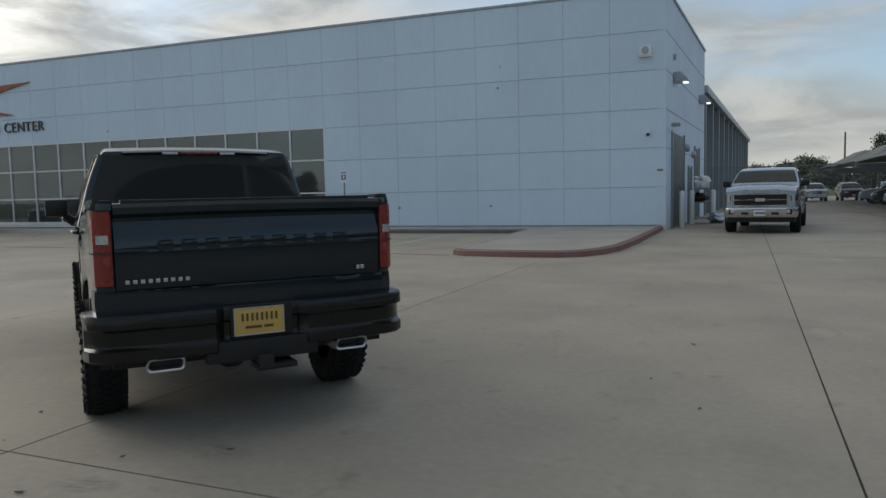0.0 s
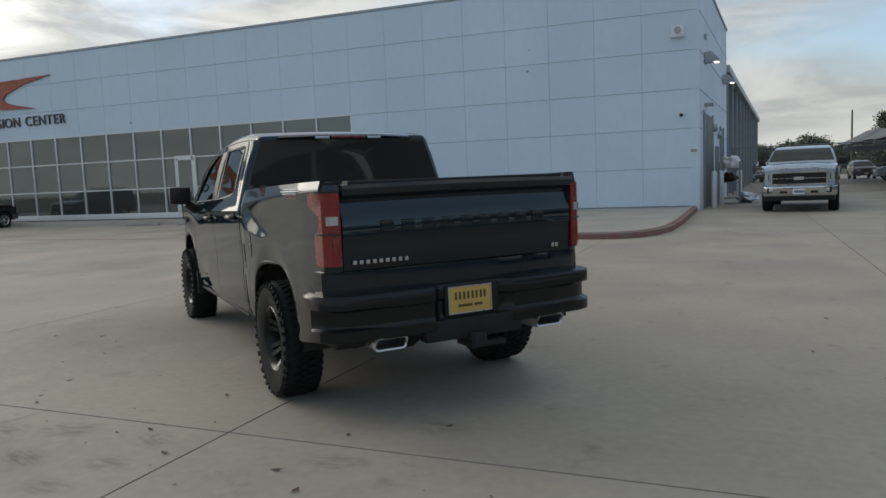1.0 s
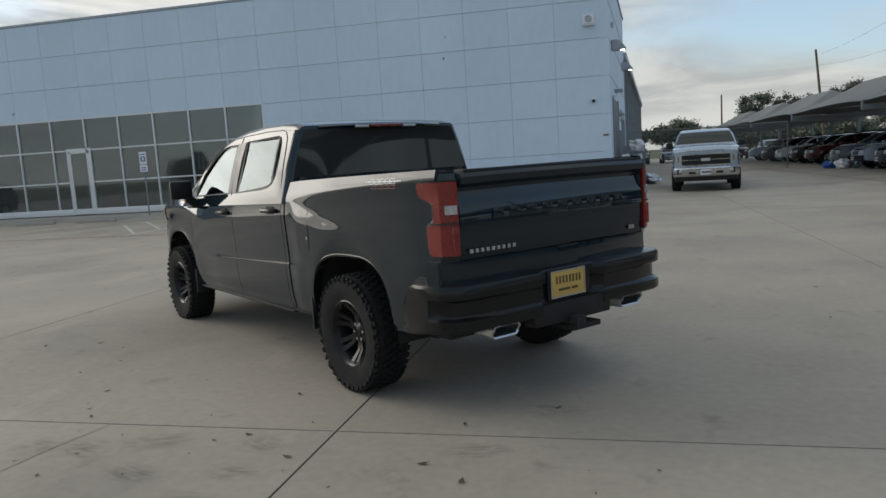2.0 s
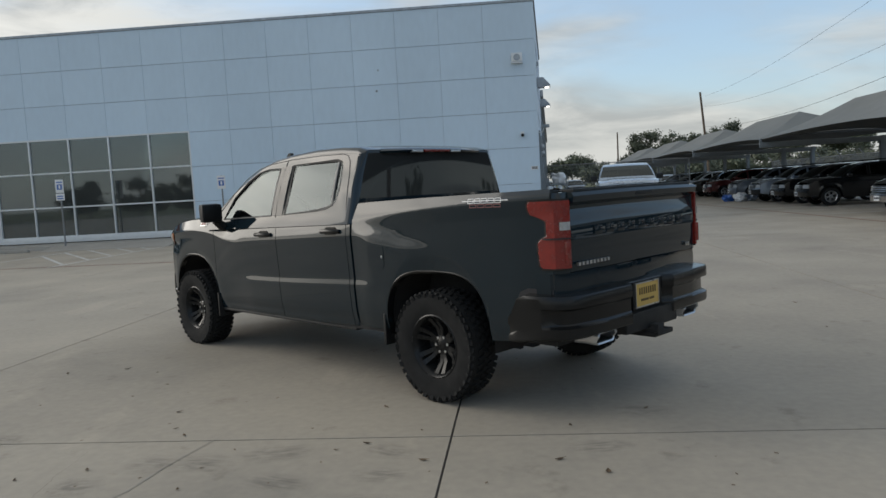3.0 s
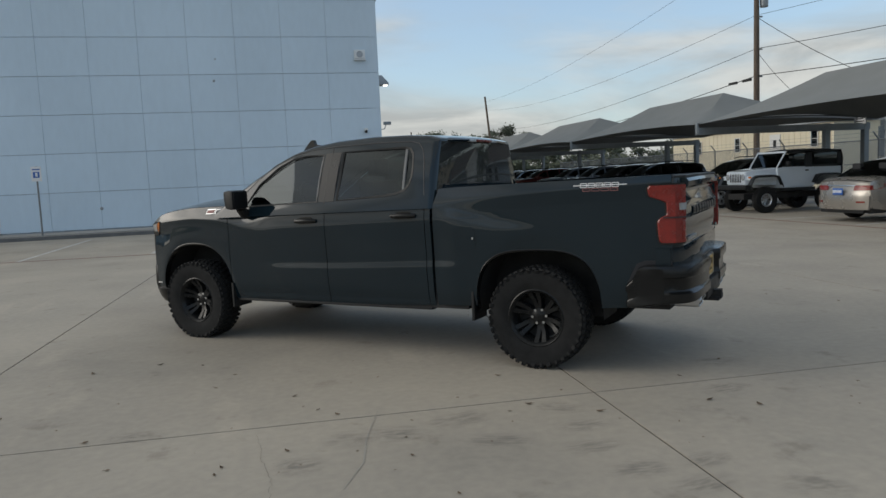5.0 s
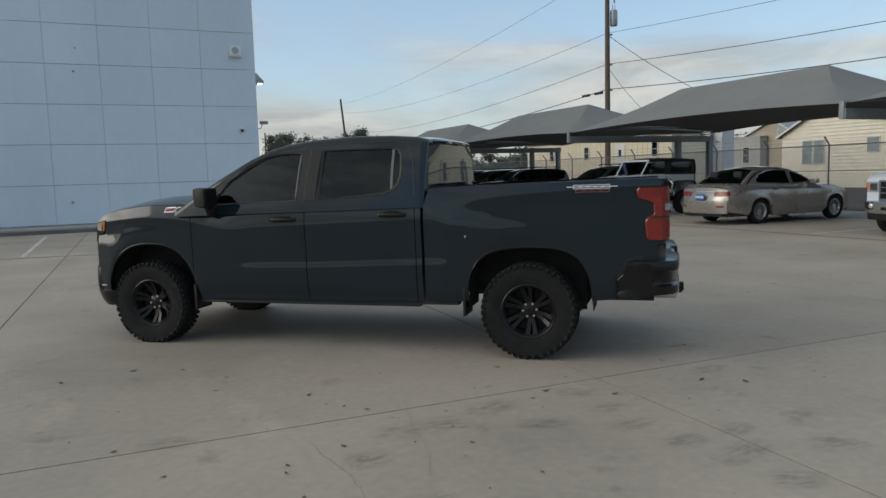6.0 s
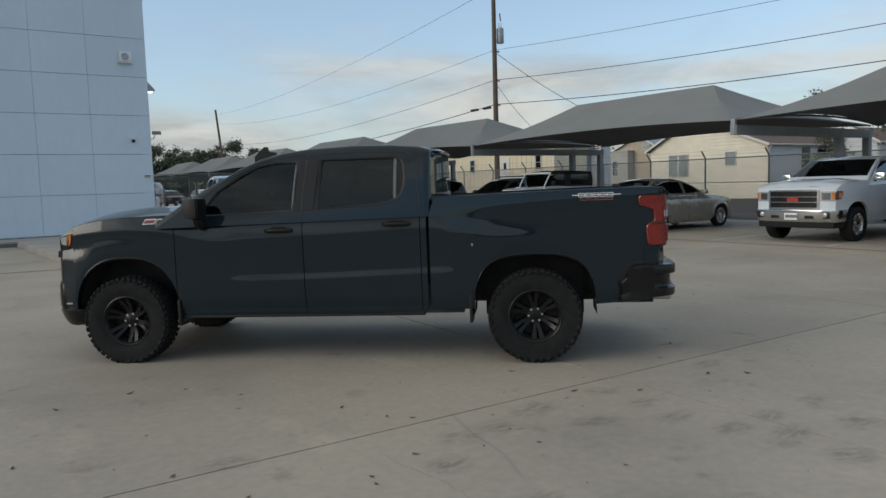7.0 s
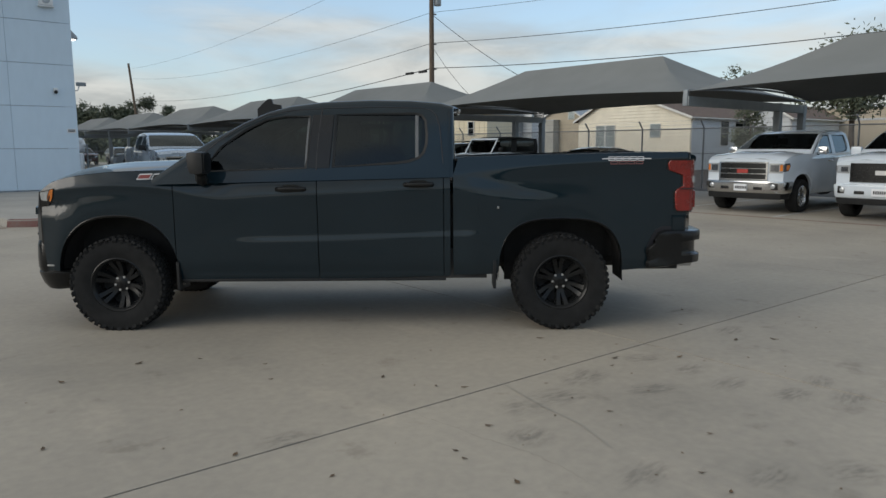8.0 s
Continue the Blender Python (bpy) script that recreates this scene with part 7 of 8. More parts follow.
# ---- fences ----
def chain_link(name, p0, p1, h, label, arms=1, gap=3.0, mesh_step=0.085):
    """Posts, rails and woven wire from p0 to p1, with leaning arms on the posts."""
    a, b = Vector((*p0, 0)), Vector((*p1, 0))
    L = (b - a).length
    M = Matrix.Translation(a) @ Matrix.Rotation(math.atan2(b.y - a.y, b.x - a.x), 4, "Z")
    t = thing(name, M, label, "fence")
    n = max(1, round(L / gap))
    for k in range(n + 1):
        x = L * k / n
        bm = tube(bmesh.new(), [(x, 0, -0.5), (x, 0, h)] + ([(x, 0.28 * arms, h + 0.32)] if arms else []), 0.035, 6)
        part("post", bm, GALV, t)
    part("top_rail", tube(bmesh.new(), [(0, 0, h - 0.02), (L, 0, h - 0.02)], 0.025, 6), GALV, t)
    part("mid_rail", tube(bmesh.new(), [(0, 0, h * 0.55), (L, 0, h * 0.55)], 0.014, 6), GALV, t)
    vs, fs = [], []
    w = 0.006
    step = mesh_step
    for sgn in (1, -1):
        x = -h
        while x < L + h:
            q = []
            x0, x1 = x, x + h * sgn
            z0, z1 = 0.02, h - 0.02
            for (xx, zz) in ((x0, z0), (x1, z1)):
                q.append((xx, zz))
            (xa, za), (xb, zb) = q
            def cut(xa, za, xb, zb):
                if xa < 0:
                    za, xa = za + (zb - za) * (0 - xa) / (xb - xa), 0
                if xa > L:
                    za, xa = za + (zb - za) * (L - xa) / (xb - xa), L
                return xa, za
            if max(xa, xb) > 0.05 and min(xa, xb) < L - 0.05:
                xa2, za2 = cut(xa, za, xb, zb)
                xb2, zb2 = cut(xb, zb, xa2, za2)
                i = len(vs)
                vs += [(xa2 - w, 0, za2), (xa2 + w, 0, za2), (xa2, w * 1.4, za2), (xb2 - w, 0, zb2), (xb2 + w, 0, zb2), (xb2, w * 1.4, zb2)]
                fs += [(i, i + 1, i + 4, i + 3), (i + 1, i + 2, i + 5, i + 4), (i + 2, i, i + 3, i + 5)]
            x += step
    me = bpy.data.meshes.new("wire_mesh")
    me.from_pydata(vs, [], fs)
    tagged(from_mesh("wire_mesh", me, GALV, t), kind="stuff")
    if arms:
        for o in (0.12, 0.26):
            part("barbed_wire", tube(bmesh.new(), [(0, o * arms, h + o * 1.15), (L, o * arms, h + o * 1.15)], 0.006, 4), GALV, t)
    return t


chain_link("boundary_fence", (19.3, 60.0), (19.3, -8.0), 2.33, "tall chain-link boundary fence with leaning barbed-wire arms", arms=-1)
chain_link("gate_fence", (-0.3, 43.0), (8.2, 43.0), 2.6, "chain-link gate fence across the service lane", arms=0, gap=4.2, mesh_step=0.12)

# ---- houses behind the fence ----
GZ = -0.5


def boards(parent, axis, at, out, u0, u1, z0, z1, mat, top=None, pitch=0.30):
    """Lapped siding boards on a wall; top: a function of z that trims the board's ends."""
    z = z0
    while z < z1:
        a, b = (u0, u1) if top is None else top(z + pitch / 2)
        if b - a > 0.1:
            bm = bmesh.new()
            sec = [(at + out * 0.004, z + pitch), (at + out * 0.075, z), (at, z), (at, z + pitch)]
            lo, hi = [], []
            for o, zz in sec:
                lo.append(bm.verts.new((o, a, zz) if axis == "x" else (a, o, zz)))
                hi.append(bm.verts.new((o, b, zz) if axis == "x" else (b, o, zz)))
            for k in range(4):
                bm.faces.new((lo[k], lo[(k + 1) % 4], hi[(k + 1) % 4], hi[k]))
            part("board", bm, mat, parent, smooth=0)
        z += pitch


def house_window(parent, axis, at, out, u, z, w, h):
    fr = bmesh.new()
    t = 0.06
    for a, b, c, d in ((u - w / 2 - t, u + w / 2 + t, z + h / 2, z + h / 2 + t), (u - w / 2 - t, u + w / 2 + t, z - h / 2 - t, z - h / 2), (u - w / 2 - t, u - w / 2, z - h / 2, z + h / 2), (u + w / 2, u + w / 2 + t, z - h / 2, z + h / 2), (u - w / 2, u + w / 2, z - 0.015, z + 0.015)):
        o0, o1 = sorted((at, at + out * 0.06))
        if axis == "x":
            box(fr, o0, o1, a, b, c, d)
        else:
            box(fr, a, b, o0, o1, c, d)
    wdw = part("window", fr, TRIM_W, parent)
    o0, o1 = sorted((at + out * 0.028, at + out * 0.036))
    dims = (o0, o1, u - w / 2, u + w / 2, z - h / 2, z + h / 2) if axis == "x" else (u - w / 2, u + w / 2, o0, o1, z - h / 2, z + h / 2)
    part("pane", boxed(*dims), HOUSE_GLASS, wdw)
    # an added pale sheet behind the pane, in place of its bright reflection
    o0, o1 = sorted((at + out * 0.027, at + out * 0.004))
    dims = (o0, o1, u - w / 2, u + w / 2, z - h / 2, z + h / 2) if axis == "x" else (u - w / 2, u + w / 2, o0, o1, z - h / 2, z + h / 2)
    part("pane_backing", boxed(*dims), PANE_BACKING, wdw)


def gable_house(x0, y0, y1, eave, peak_y, peak, depth, label, front=SIDING_Y, side=SIDING_W, roof=SHINGLE, wins=(), side_wins=()):
    """A house with its gable towards -x; the roof runs back along x."""
    h = thing("house", Matrix.Identity(4), label, "house")
    part("wall", prism(bmesh.new(), [(y0, GZ), (y1, GZ), (y1, eave), (peak_y, peak), (y0, eave)], "x", x0, x0 + 0.2), front, h)
    part("wall", boxed(x0 + 0.2, x0 + depth, y0, y0 + 0.2, GZ, eave), side, h)
    part("wall", boxed(x0 + 0.2, x0 + depth, y1 - 0.2, y1, GZ, eave), side, h)
    part("wall", boxed(x0 + depth, x0 + depth + 0.2, y0, y1, GZ, eave), side, h)
    def trim(z):
        if z < eave:
            return y0, y1
        f = (z - eave) / (peak - eave)
        return y0 + (peak_y - y0) * f, y1 + (peak_y - y1) * f
    boards(h, "x", x0, -1, y0, y1, GZ, peak, front, trim)
    for ya, za, sgn in ((y0, eave, -1), (y1, eave, 1)):
        sl = (peak - eave) / abs(peak_y - ya)
        oy, oz = ya + sgn * 0.4, eave - sl * 0.4
        bm = bmesh.new()
        prism(bm, [(oy, oz), (peak_y, peak), (peak_y, peak + 0.14), (oy, oz + 0.14)], "x", x0 - 0.45, x0 + depth + 0.3)
        part("roof", bm, roof, h)
        bm = bmesh.new()
        prism(bm, [(oy, oz - 0.06), (peak_y, peak - 0.05), (peak_y, peak + 0.15), (oy, oz + 0.15)], "x", x0 - 0.49, x0 - 0.452)
        part("barge_board", bm, TRIM_W, h)
        part("gutter", tube(bmesh.new(), [(x0 - 0.4, oy, oz + 0.05), (x0 + depth, oy, oz + 0.05)], 0.06, 6), TRIM_W, h)
    part("downpipe", tube(bmesh.new(), [(x0 + 0.05, y0 - 0.36, eave - 0.15), (x0 + 0.05, y0 - 0.06, eave - 0.5), (x0 + 0.05, y0 - 0.06, GZ)], 0.045, 6), TRIM_W, h)
    for u, z, w, hh in wins:
        house_window(h, "x", x0 - 0.08, -1, u, z, w, hh)
    for u, z, w, hh in side_wins:
        house_window(h, "y", y0, -1, u, z, w, hh)
    return h


gable_house(50.0, 34.3, 46.7, 4.2, 41.7, 6.9, 17.0, "cream clapboard house with brown shingle roof behind the fence", wins=((37.82, 3.05, 1.0, 1.15), (42.8, 2.6, 1.0, 2.0), (43.95, 2.6, 1.0, 2.0)), side_wins=((55.9, 2.8, 1.5, 2.2), (58.6, 2.8, 1.5, 2.2)))
gable_house(78.5, 68.7, 76.7, 6.0, 72.2, 7.9, 12.0, "small tan gabled house behind the fence", front=BEIGE_WALL, side=BEIGE_WALL, roof=COPING, wins=((70.9, 6.45, 1.1, 1.3),))
gable_house(59.0, 29.6, 33.4, 4.25, 31.6, 5.4, 14.0, "brown-roofed cottage gable behind the fence", front=SIDING_W, wins=((31.5, 2.6, 1.2, 1.6),))

tr = thing("office_trailer", Matrix.Identity(4), "long cream portable office building with small windows", "building")
part("wall", boxed(31.8, 35.6, 41.3, 62.0, GZ, 4.15), TRAILER, tr)
part("roof", boxed(31.6, 35.8, 41.15, 62.15, 4.15, 4.32, 0.02), COPING, tr)
for y in np.arange(41.6, 62, 0.6):
    part("rib", boxed(31.775, 31.8, y - 0.02, y + 0.02, GZ, 4.15), TRAILER, tr)
for y, z, w, h in ((43.1, 3.08, 0.62, 1.05), (51.95, 3.05, 0.62, 1.05), (57.5, 3.05, 0.62, 1.05)):
    house_window(tr, "x", 31.77, -1, y, z, w, h)
for y in (47.3,):
    d = part("door", boxed(31.73, 31.79, y - 0.6, y + 0.6, 0.9, 3.64, 0.01), TRIM_W, tr)
    part("door_window", boxed(31.72, 31.732, y - 0.17, y + 0.17, 2.6, 3.2), GLOSS_BLACK, d)
an = thing("annex_building", Matrix.Identity(4), "pale flat-roofed annex with a wall air-conditioner", "building")
part("wall", boxed(36.0, 37.2, 40.35, 47.0, GZ, 4.6), SIDING_W, an)
part("roof", boxed(35.9, 37.3, 40.25, 47.1, 4.6, 4.74), COPING, an)
boards(an, "x", 36.0, -1, 40.35, 47.0, GZ, 4.6, SIDING_W, pitch=0.8)
ac = part("air_conditioner", boxed(35.4, 35.98, 41.3, 42.9, 1.6, 3.75, 0.03), STEEL_GREY, an)
for k in range(8):
    part("louvre", boxed(35.36, 35.402, 41.45, 42.75, 1.8 + 0.22 * k, 1.9 + 0.22 * k), COPING, ac)
sgn = thing("notice_sign", pose(15.05, 20.95, 2.80), "small white notice fixed on the canopy's steel beam", "sign")
part("board", boxed(-0.02, 0.0, -0.28, 0.28, 0.0, 0.36, 0.004), WHITE_INK, sgn)
for k, w in enumerate((0.20, 0.16, 0.19)):
    part("text_bar", boxed(-0.024, -0.02, -w, w, 0.07 + 0.09 * k, 0.11 + 0.09 * k), INK, sgn)
pb = thing("flat_roof_building", Matrix.Identity(4), "pale flat-roofed building with a narrow dark window", "building")
part("wall", boxed(77.0, 78.3, 73.2, 81.0, -0.7, 5.6), GREY_STUCCO, pb)
part("roof", boxed(76.9, 78.4, 73.1, 81.1, 5.6, 5.75), COPING, pb)
house_window(pb, "x", 76.97, -1, 75.6, 3.1, 1.1, 2.2)
bw = thing("block_building", Matrix.Identity(4), "long low beige block building in the distance", "building")
part("wall", boxed(70, 84, 4, 32.2, -0.7, 5.35), BEIGE_WALL, bw)
part("roof", boxed(69.9, 84, 3.9, 32.3, 5.35, 5.55), COPING, bw)
part("band", boxed(69.96, 70, 4, 32.2, 4.1, 4.3), COPING, bw)

# ---- poles and wires ----
def pole(x, y, h, r=0.17, label="weathered wooden utility pole", arm=None, lean=(0, 0)):
    t = thing("utility_pole", Matrix.Translation((x, y, 0)), label, "utility pole", "utility poles")
    part("shaft", tube(bmesh.new(), [(0, 0, -0.7), (lean[0] * h * 0.5, lean[1] * h * 0.5, h * 0.5), (lean[0] * h, lean[1] * h, h)], [r, r * 0.88, r * 0.72], 10), WOOD_POLE, t)
    if arm:
        part("crossarm", boxed(-arm, arm, -0.06, 0.06, h - 0.9, h - 0.75, 0.01), WOOD_POLE, t)
    return t


PX, PY = 22.7, 37.2
p1 = pole(PX, PY, 14.6, 0.19, "weathered wooden utility pole with a grey transformer")
bm = bmesh.new()
lathe(bm, [(0.0, 10.75), (0.22, 10.75), (0.24, 10.8), (0.24, 11.65), (0.22, 11.72), (0.0, 11.78)], 16, "z")
bmesh.ops.translate(bm, verts=bm.verts, vec=(0.42, -0.12, 0))
tf = part("transformer", bm, COPING, p1, "grey transformer can")
for dx in (-0.09, 0.09):
    part("bushing", tube(bmesh.new(), [(0.42 + dx, -0.12, 11.75), (0.42 + dx, -0.12, 12.1)], [0.04, 0.02], 6), TRIM_W, tf)
part("fuse_cutout", tube(bmesh.new(), [(0.5, -0.1, 12.2), (0.42, -0.1, 12.7)], 0.05, 6), COPING, p1)
for z in (10.2, 8.3, 6.7):
    part("insulator", tube(bmesh.new(), [(0.15, -0.05, z), (0.32, -0.1, z)], 0.05, 6), COPING, p1)
pole(34.6, 129.8, 16.0, 0.24, "weathered wooden utility pole leaning to one side", None, (-0.085, 0.02))
pole(17.0, 120, 9.2, 0.16)
pole(30.5, 3.0, 12.0, 0.17)


def wire(name, a, b, sag, r, label="thin black overhead wire"):
    a, b = Vector(a), Vector(b)
    pts = [a.lerp(b, u) - Vector((0, 0, sag * 4 * u * (1 - u))) for u in [k / 16 for k in range(17)]]
    return tagged(part(name, tube(bmesh.new(), pts, r, 5), CABLE), label, "wire", "overhead wires")


wire("power_line", (PX, PY, 14.3), (33.9, 130, 15.2), 1.2, 0.012)
wire("power_line", (PX, PY, 10.3), (33.9, 130, 13.5), 1.4, 0.012)
wire("power_line", (PX, PY, 8.35), (33.9, 130, 10.0), 1.5, 0.016)
wire("phone_cable", (PX, PY, 6.75), (33.9, 130, 8.0), 1.5, 0.026, "thick black phone cable with splice boxes")
wire("power_line", (PX, PY, 10.3), (30.5, 3.0, 10.8), 0.4, 0.012)
wire("power_line", (PX, PY, 14.3), (30.5, 3.0, 14.6), 0.4, 0.012)
wire("power_line", (PX, PY, 8.35), (30.5, 3.0, 8.9), 0.5, 0.018)
wire("phone_cable", (PX, PY, 6.75), (30.5, 3.0, 7.2), 0.5, 0.023, "thick black phone cable with splice boxes")
wire("service_drop", (PX, PY, 10.2), (29.5, 30.8, 4.5), 0.5, 0.018)
wire("service_drop", (PX, PY, 8.2), (27.0, 36.0, 4.0), 0.5, 0.014)
for u in (0.012, 0.03):
    p = Vector((PX, PY, 6.75)).lerp(Vector((33.9, 130, 8.0)), u)
    tagged(part("splice_box", boxed(p.x - 0.07, p.x + 0.07, p.y - 0.4, p.y + 0.4, p.z - 0.22, p.z - 0.06, 0.03), CABLE), "black cable splice box hung on a wire", "splice box", "overhead wires")


# ---- trees ----
def tree(x, y, h, crown_r, seed, label, trunk_h=None, leaf=0.16, n=2600, z0=-0.6):
    rnd = random.Random(seed)
    t = thing("tree", Matrix.Translation((x, y, z0)), label, "tree", "trees beyond the lot")
    th = trunk_h or h * 0.35
    bm = bmesh.new()
    tube(bm, [(0, 0, 0), (0.05, 0.03, th * 0.5), (0.0, 0.08, th), (0.1, 0.1, h * 0.7)], [h * 0.028, h * 0.022, h * 0.018, h * 0.006], 8)
    tips = []
    for k in range(9):
        a, zz = rnd.uniform(0, 6.28), th * rnd.uniform(0.75, 1.5)
        L = crown_r * rnd.uniform(0.6, 1.0)
        e = Vector((math.cos(a) * L, math.sin(a) * L, min(h * 0.93, zz + L * rnd.uniform(0.5, 1.1))))
        s0 = Vector((0.03, 0.08, zz * 0.95))
        mid = s0.lerp(e, 0.5) + Vector((0, 0, 0.15 * L))
        tube(bm, [s0, mid, e], [h * 0.011, h * 0.008, h * 0.003], 5)
        tips += [e, mid, s0.lerp(e, 0.8)]
    tips += [Vector((rnd.uniform(-0.4, 0.4) * crown_r, rnd.uniform(-0.4, 0.4) * crown_r, h * rnd.uniform(0.75, 0.97))) for _ in range(7)]
    part("trunk", bm, BARK, t)
    vs, fs = [], []
    for k in range(n):
        c = rnd.choice(tips)
        r = crown_r * 0.36
        p = c + Vector((rnd.gauss(0, r * 0.55), rnd.gauss(0, r * 0.55), rnd.gauss(0, r * 0.42)))
        if p.z < th * 0.8:
            continue
        u = Vector((rnd.gauss(0, 1), rnd.gauss(0, 1), rnd.gauss(0, 1))).normalized()
        v = u.orthogonal().normalized()
        s = leaf * rnd.uniform(0.6, 1.4)
        i = len(vs)
        vs += [p - u * s, p + v * s * 0.55 + u * s * 0.1, p + u * s, p - v * s * 0.55]
        fs.append((i, i + 1, i + 2, i + 3))
    me = bpy.data.meshes.new("crown")
    me.from_pydata(vs, [], fs)
    tagged(from_mesh("crown", me, LEAF, t), kind="stuff")
    return t


for k, (az, el, r) in enumerate(((70.4, 3.05, 3.4), (71.7, 3.9, 4.6), (72.7, 3.3, 4.2), (73.6, 3.0, 4.6), (74.5, 3.15, 4.6), (75.4, 3.2, 4.6), (76.3, 3.0, 4.4), (77.3, 3.4, 4.4), (78.3, 3.35, 4.8), (79.3, 1.6, 3.0),
                                 (68.6, 2.4, 4.5), (67.2, 2.6, 4.5), (65.5, 2.3, 4.5), (63.8, 2.4, 4.5), (82.6, 1.75, 4.6), (83.4, 1.95, 5.0), (84.3, 1.6, 4.2), (86.2, 1.35, 4.4), (87.3, 1.1, 3.6))):
    tree(-6 + 260 * math.cos(radians(az)), -1 + 260 * math.sin(radians(az)), 2.2 + 260 * math.tan(radians(el)), r, 40 + k, "dark green broadleaf tree on the skyline", trunk_h=3.5 if el < 2.2 else 7.0, leaf=0.42, n=3600)
tree(45.0, 19.3, 9.3, 3.3, 7, "spreading leafy tree behind the fence", trunk_h=4.9, leaf=0.16, n=5600)
tree(74.0, 42.6, 11.6, 2.4, 9, "leafy tree rising behind a roof", leaf=0.2, n=2600)
tree(47.5, 27.6, 5.6, 1.5, 11, "dark bushy tree beside the pale house", trunk_h=1.6, leaf=0.14, n=3000)
tree(86.0, 66.0, 9.5, 3.0, 13, "thin leafy tree beyond the tan house", leaf=0.2, n=2200)
for k in range(26):
    rnd = random.Random(300 + k)
    tree(-240 + 32 * k + rnd.uniform(-9, 9), 330 + rnd.uniform(-20, 40), rnd.uniform(5, 7), rnd.uniform(3.6, 5), 300 + k, "dark tree in the far skyline", leaf=0.45, n=700)
for k in range(16):
    rnd = random.Random(500 + k)
    tree(90 + rnd.uniform(-10, 25), -60 + 16 * k + rnd.uniform(-5, 5), rnd.uniform(6, 9), rnd.uniform(2.6, 4), 500 + k, "dark tree in the far skyline", leaf=0.4, n=700)
for k in range(22):
    rnd = random.Random(600 + k)
    tree(-80 + 7 * k + rnd.uniform(-2, 2), -66 + rnd.uniform(-6, 5), rnd.uniform(3.0, 7.5), rnd.uniform(2.0, 4.2), 600 + k, "dark tree across the road", trunk_h=1.2, leaf=0.5, n=1300)

for k in range(24):
    rnd = random.Random(800 + k)
    az = radians(57.5 + 1.05 * k + rnd.uniform(-0.2, 0.2))
    d = 190 + rnd.uniform(-12, 12)
    tree(-6 + d * math.cos(az), -1 + d * math.sin(az), 0.6 + d * math.tan(radians(rnd.uniform(1.25, 1.9))), 3.6, 800 + k, "dense dark hedge tree beyond the lot", trunk_h=1.0, leaf=0.42, n=1500)

# ---- fallen leaves ----
rnd = random.Random(77)


def leaf_mesh(seed):
    """A curled dry leaf with a folded midrib and a stalk."""
    rnd = random.Random(seed)
    bm = bmesh.new()
    rows = []
    for k in range(7):
        u = -1 + k / 3
        w = 0.52 * (1 - abs(u)**1.8)**0.8 + 0.02
        lift = 0.28 * u * u * rnd.uniform(0.5, 1.2)
        rows.append([(u, -w, lift + 0.30 * w * rnd.uniform(0.3, 1.4)), (u, -w * 0.5, lift + 0.10), (u, 0, lift), (u, w * 0.5, lift + 0.08), (u, w, lift + 0.26 * w * rnd.uniform(0.3, 1.4))])
    grid(bm, rows)
    box(bm, 0.95, 1.5, -0.03, 0.03, 0.26, 0.32)
    me = bpy.data.meshes.new("dry_leaf")
    bm.to_mesh(me)
    bm.free()
    me.materials.append(DRY_LEAF)
    return me


leaf_kinds = [leaf_mesh(k) for k in range(4)]
for k, (x, y) in enumerate(((-7.53, 5.0), (-6.62, 4.92), (-6.32, 4.48), (-7.16, 3.16), (-5.71, 3.30), (-5.59, 3.16), (-4.49, 2.81), (-5.24, 2.28), (-5.93, 2.59), (-6.29, 2.46),
                            (-6.32, 2.36), (-6.31, 2.01), (-5.66, 1.31), (-6.92, 2.63), (-7.88, 3.88), (-5.58, 1.50), (-2.93, 2.38), (-4.31, 3.65), (-6.45, 4.14), (-5.11, 1.72),
                            (-5.86, 3.68), (-3.05, 3.14), (-2.52, 3.44), (-3.17, 2.57), (-3.94, 2.61), (-4.32, 2.91), (0.07, 5.08), (-0.31, 5.79), (-0.04, 7.20), (-7.0, 5.1))):
    ob = new("dry_leaf", leaf_kinds[k % 4])
    s_ = rnd.uniform(0.014, 0.028)
    ob.matrix_world = pose(x, y, 0.004, 0, 0, rnd.uniform(0, 360)) @ Matrix.Diagonal((s_, s_, s_, 1))
    tagged(ob, "small curled dry brown leaf on the concrete", "leaf", "fallen leaves")
vs, fs = [], []
for k in range(130):
    x, y = rnd.uniform(-14, 9), rnd.uniform(-0.5, 16)
    if rnd.random() < 0.5:
        x, y = rnd.gauss(-5.5, 3.0), rnd.gauss(3.2, 2.2)
    s = rnd.uniform(0.004, 0.011)
    a = rnd.uniform(0, 6.28)
    i = len(vs)
    for j, (u, v, w) in enumerate(((-1.3, 0, 0.1), (-0.4, 0.6, 0.5), (0.5, 0.5, 0.2), (1.4, 0, 0.6), (0.4, -0.6, 0.15), (-0.5, -0.5, 0.6))):
        vs.append((x + s * (u * math.cos(a) - v * math.sin(a)), y + s * (u * math.sin(a) + v * math.cos(a)), 0.003 + s * w * 0.8))
    fs.append(tuple(range(i, i + 6)))
me = bpy.data.meshes.new("leaf_grit")
me.from_pydata(vs, [], fs)
tagged(from_mesh("leaf_grit", me, DRY_LEAF), "scattered leaf crumbs and grit on the concrete", "leaf litter", kind="stuff")


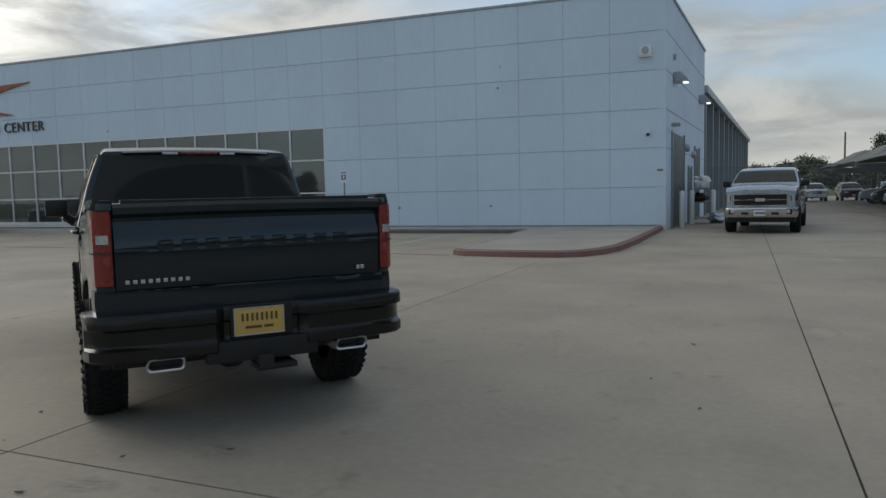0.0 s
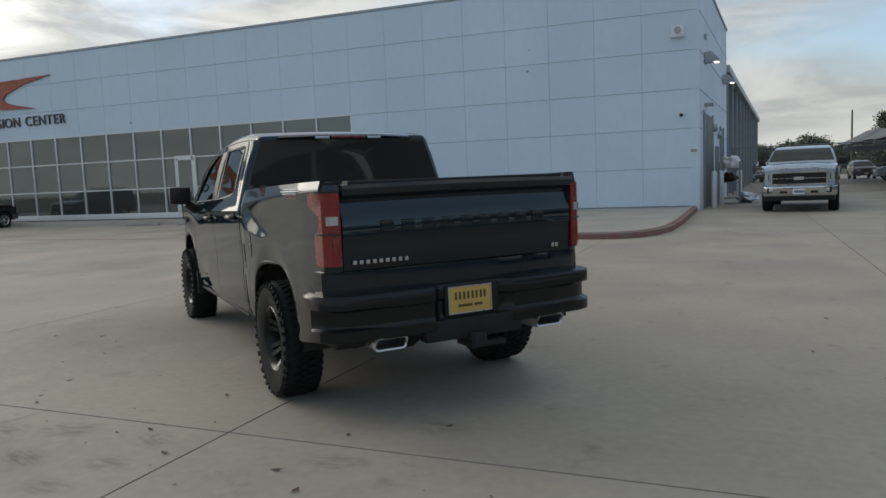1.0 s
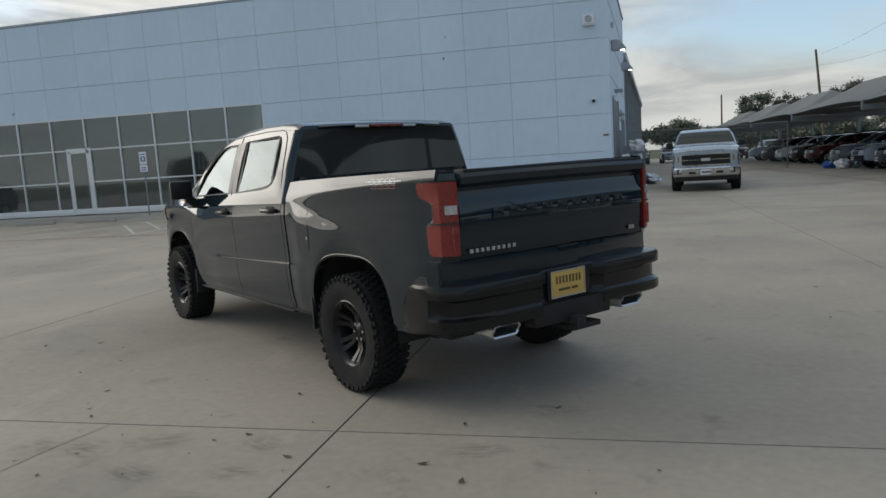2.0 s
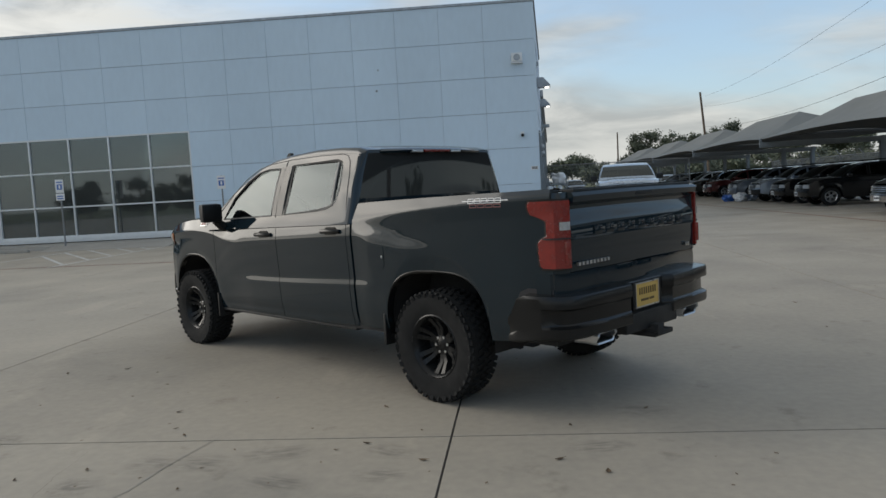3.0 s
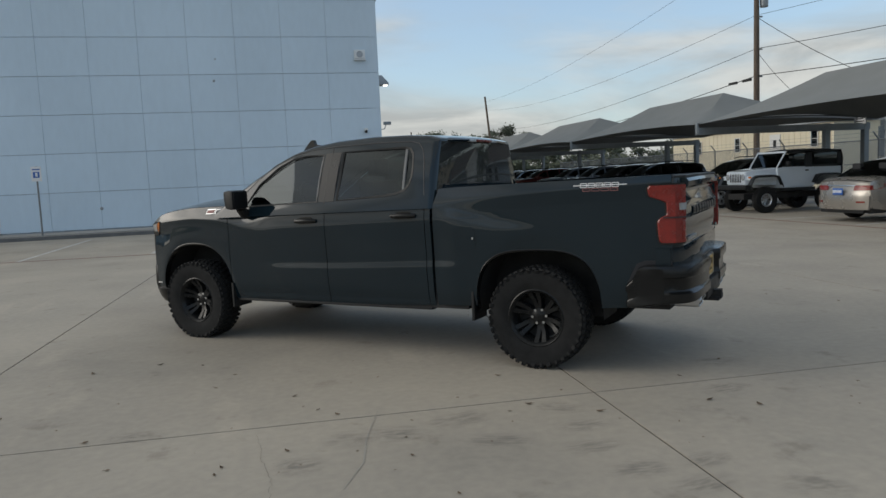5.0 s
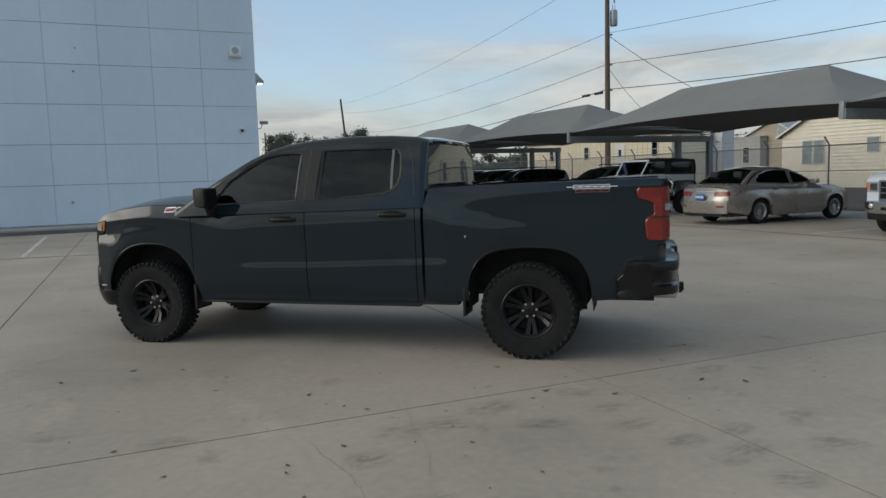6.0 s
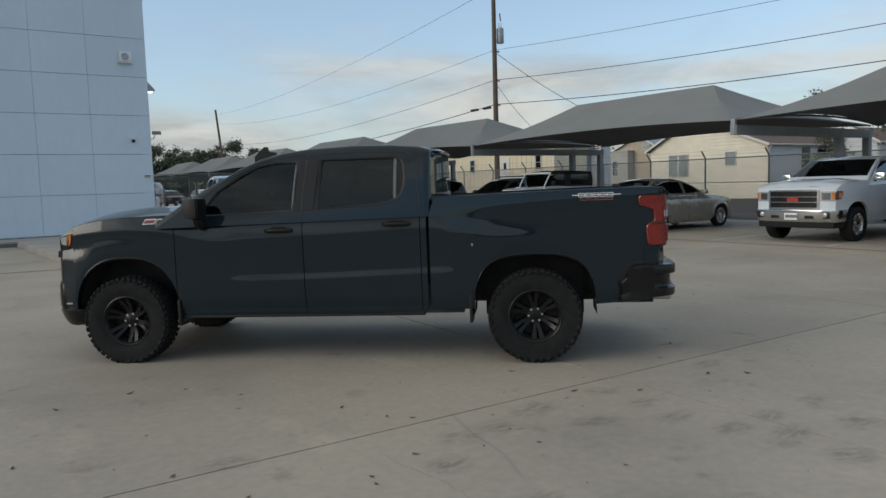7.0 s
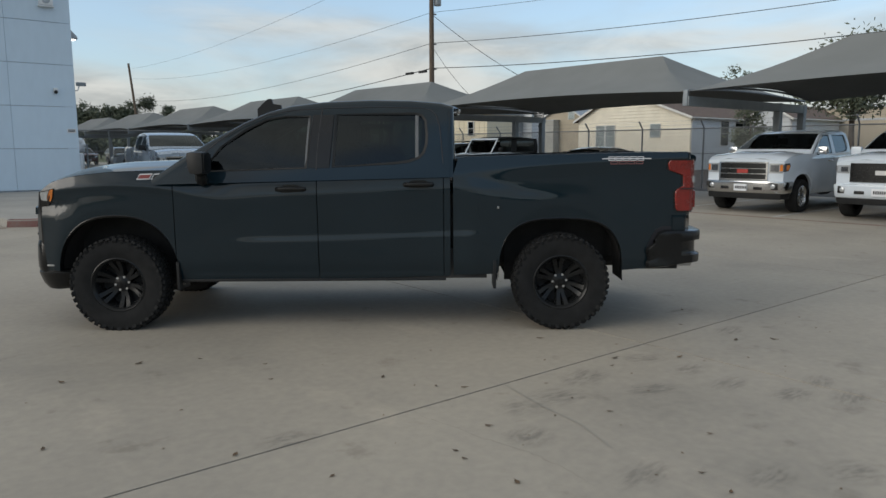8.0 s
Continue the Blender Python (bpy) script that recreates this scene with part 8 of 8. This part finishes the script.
# ---- pieces: wall panels and concrete slabs ----
def shared_box(name, sx, sy, sz, mat, bevel):
    bm = boxed(-sx / 2, sx / 2, -sy / 2, sy / 2, -sz / 2, sz / 2)
    if bevel:
        bmesh.ops.bevel(bm, geom=list(bm.edges), offset=bevel, segments=1, affect='EDGES')
    me = bpy.data.meshes.new(name)
    bm.to_mesh(me)
    bm.free()
    me.materials.append(mat)
    return me


panel_mesh = {}
cols = [FX, FX - 2.03] + [FX - 2.03 - 1.757 * k for k in range(1, 8)] + [WIN_X0]
cols = cols[:-2] + [WIN_X0] + [WIN_X0 - 1.742 * k for k in range(1, 27)]
for r in range(6):
    for a, b in zip(cols, cols[1:]):
        if r < 3 and b < WIN_X0 - 0.05:
            continue
        key = (round(a - b, 3), r)
        z0, z1 = ROWS_Z[r], ROWS_Z[r + 1] if r < 5 else 8.70
        if key not in panel_mesh:
            panel_mesh[key] = shared_box("panel", a - b - 0.008, 0.04, z1 - z0 - 0.016, PANEL, 0.003)
        ob = new("panel", panel_mesh[key])
        ob.parent = wall_front
        ob.location = ((a + b) / 2, FY + 0.012, (z0 + z1) / 2)

slab_w, slab_l = 4.63, 14.0
slab_mesh = shared_box("slab", slab_w - 0.014, slab_l - 0.015, 0.12, CONCRETE, 0.0012)
lot = thing("lot_paving", SLAB_TURN, "worn grey-tan concrete paving slabs with dark joints and tyre stains", "pavement", kind="structure")
for i in range(-12, 4):
    for j in range(-3, 8):
        ob = new("slab", slab_mesh)
        ob.parent = lot
        ob.location = ((i + 0.5) * slab_w, (j + 0.5) * slab_l, -0.06)
# rubber smears, a hairline crack and a turning mark on the slabs
LOT_IN = SLAB_TURN.inverted()
scuff_mesh = bpy.data.meshes.new("tyre_scuff")
ring_pts = [(math.cos(a), math.sin(a), 0) for a in [2 * math.pi * k / 16 for k in range(16)]]
scuff_mesh.from_pydata(ring_pts, [], [tuple(range(16))])
scuff_mesh.materials.append(SCUFF)
rnd = random.Random(31)
for x, y in ((-4.15, 2.77), (-4.15, 2.40), (-4.71, 2.34), (-4.23, 2.07), (-4.14, 1.71), (-3.74, 1.70), (-3.93, 1.44), (-3.44, 1.27), (-4.04, 1.04), (-5.29, 2.65),
             (-5.56, 2.65), (-5.87, 2.34), (-2.91, 2.76), (-5.79, 1.67), (-5.37, 1.26), (-6.87, 3.15), (-2.55, 3.40), (-4.84, 2.78), (-5.02, 1.02), (-2.3, 1.5)):
    ob = new("tyre_scuff", scuff_mesh)
    ob.parent = lot
    ob.matrix_local = LOT_IN @ pose(x, y, 0.003, 0, 0, rnd.uniform(-28, 12)) @ Matrix.Diagonal((rnd.uniform(0.19, 0.29), rnd.uniform(0.12, 0.20), 1, 1))


def ground_strip(name, pts, w, mat, jitter, seed):
    """A thin wandering strip lying on the slabs."""
    rnd = random.Random(seed)
    P = []
    for (xa, ya), (xb, yb) in zip(pts, pts[1:]):
        P += [(xa + (xb - xa) * k / 6 + rnd.gauss(0, jitter), ya + (yb - ya) * k / 6 + rnd.gauss(0, jitter)) for k in range(6)]
    P.append(pts[-1])
    bm = bmesh.new()
    rows = []
    for i, (x, y) in enumerate(P):
        f = math.sin(math.pi * (i + 0.5) / len(P))**0.5 * w / 2
        rows.append([(x - f, y, 0.0025), (x + f, y + f * 0.3, 0.0025)])
    grid(bm, rows)
    ob = part(name, bm, mat, lot, smooth=0)
    ob.matrix_local = LOT_IN
    return ob


ground_strip("hairline_crack", [(-6.11, 2.95), (-6.075, 2.53), (-6.03, 2.25), (-6.02, 2.0), (-6.07, 1.74)], 0.0022, STAIN_DARK, 0.007, 5)
ground_strip("turning_mark", [(-5.32, 3.14), (-5.46, 2.62), (-5.52, 2.27), (-5.66, 1.95)], 0.012, STAIN_LINE, 0.001, 6)
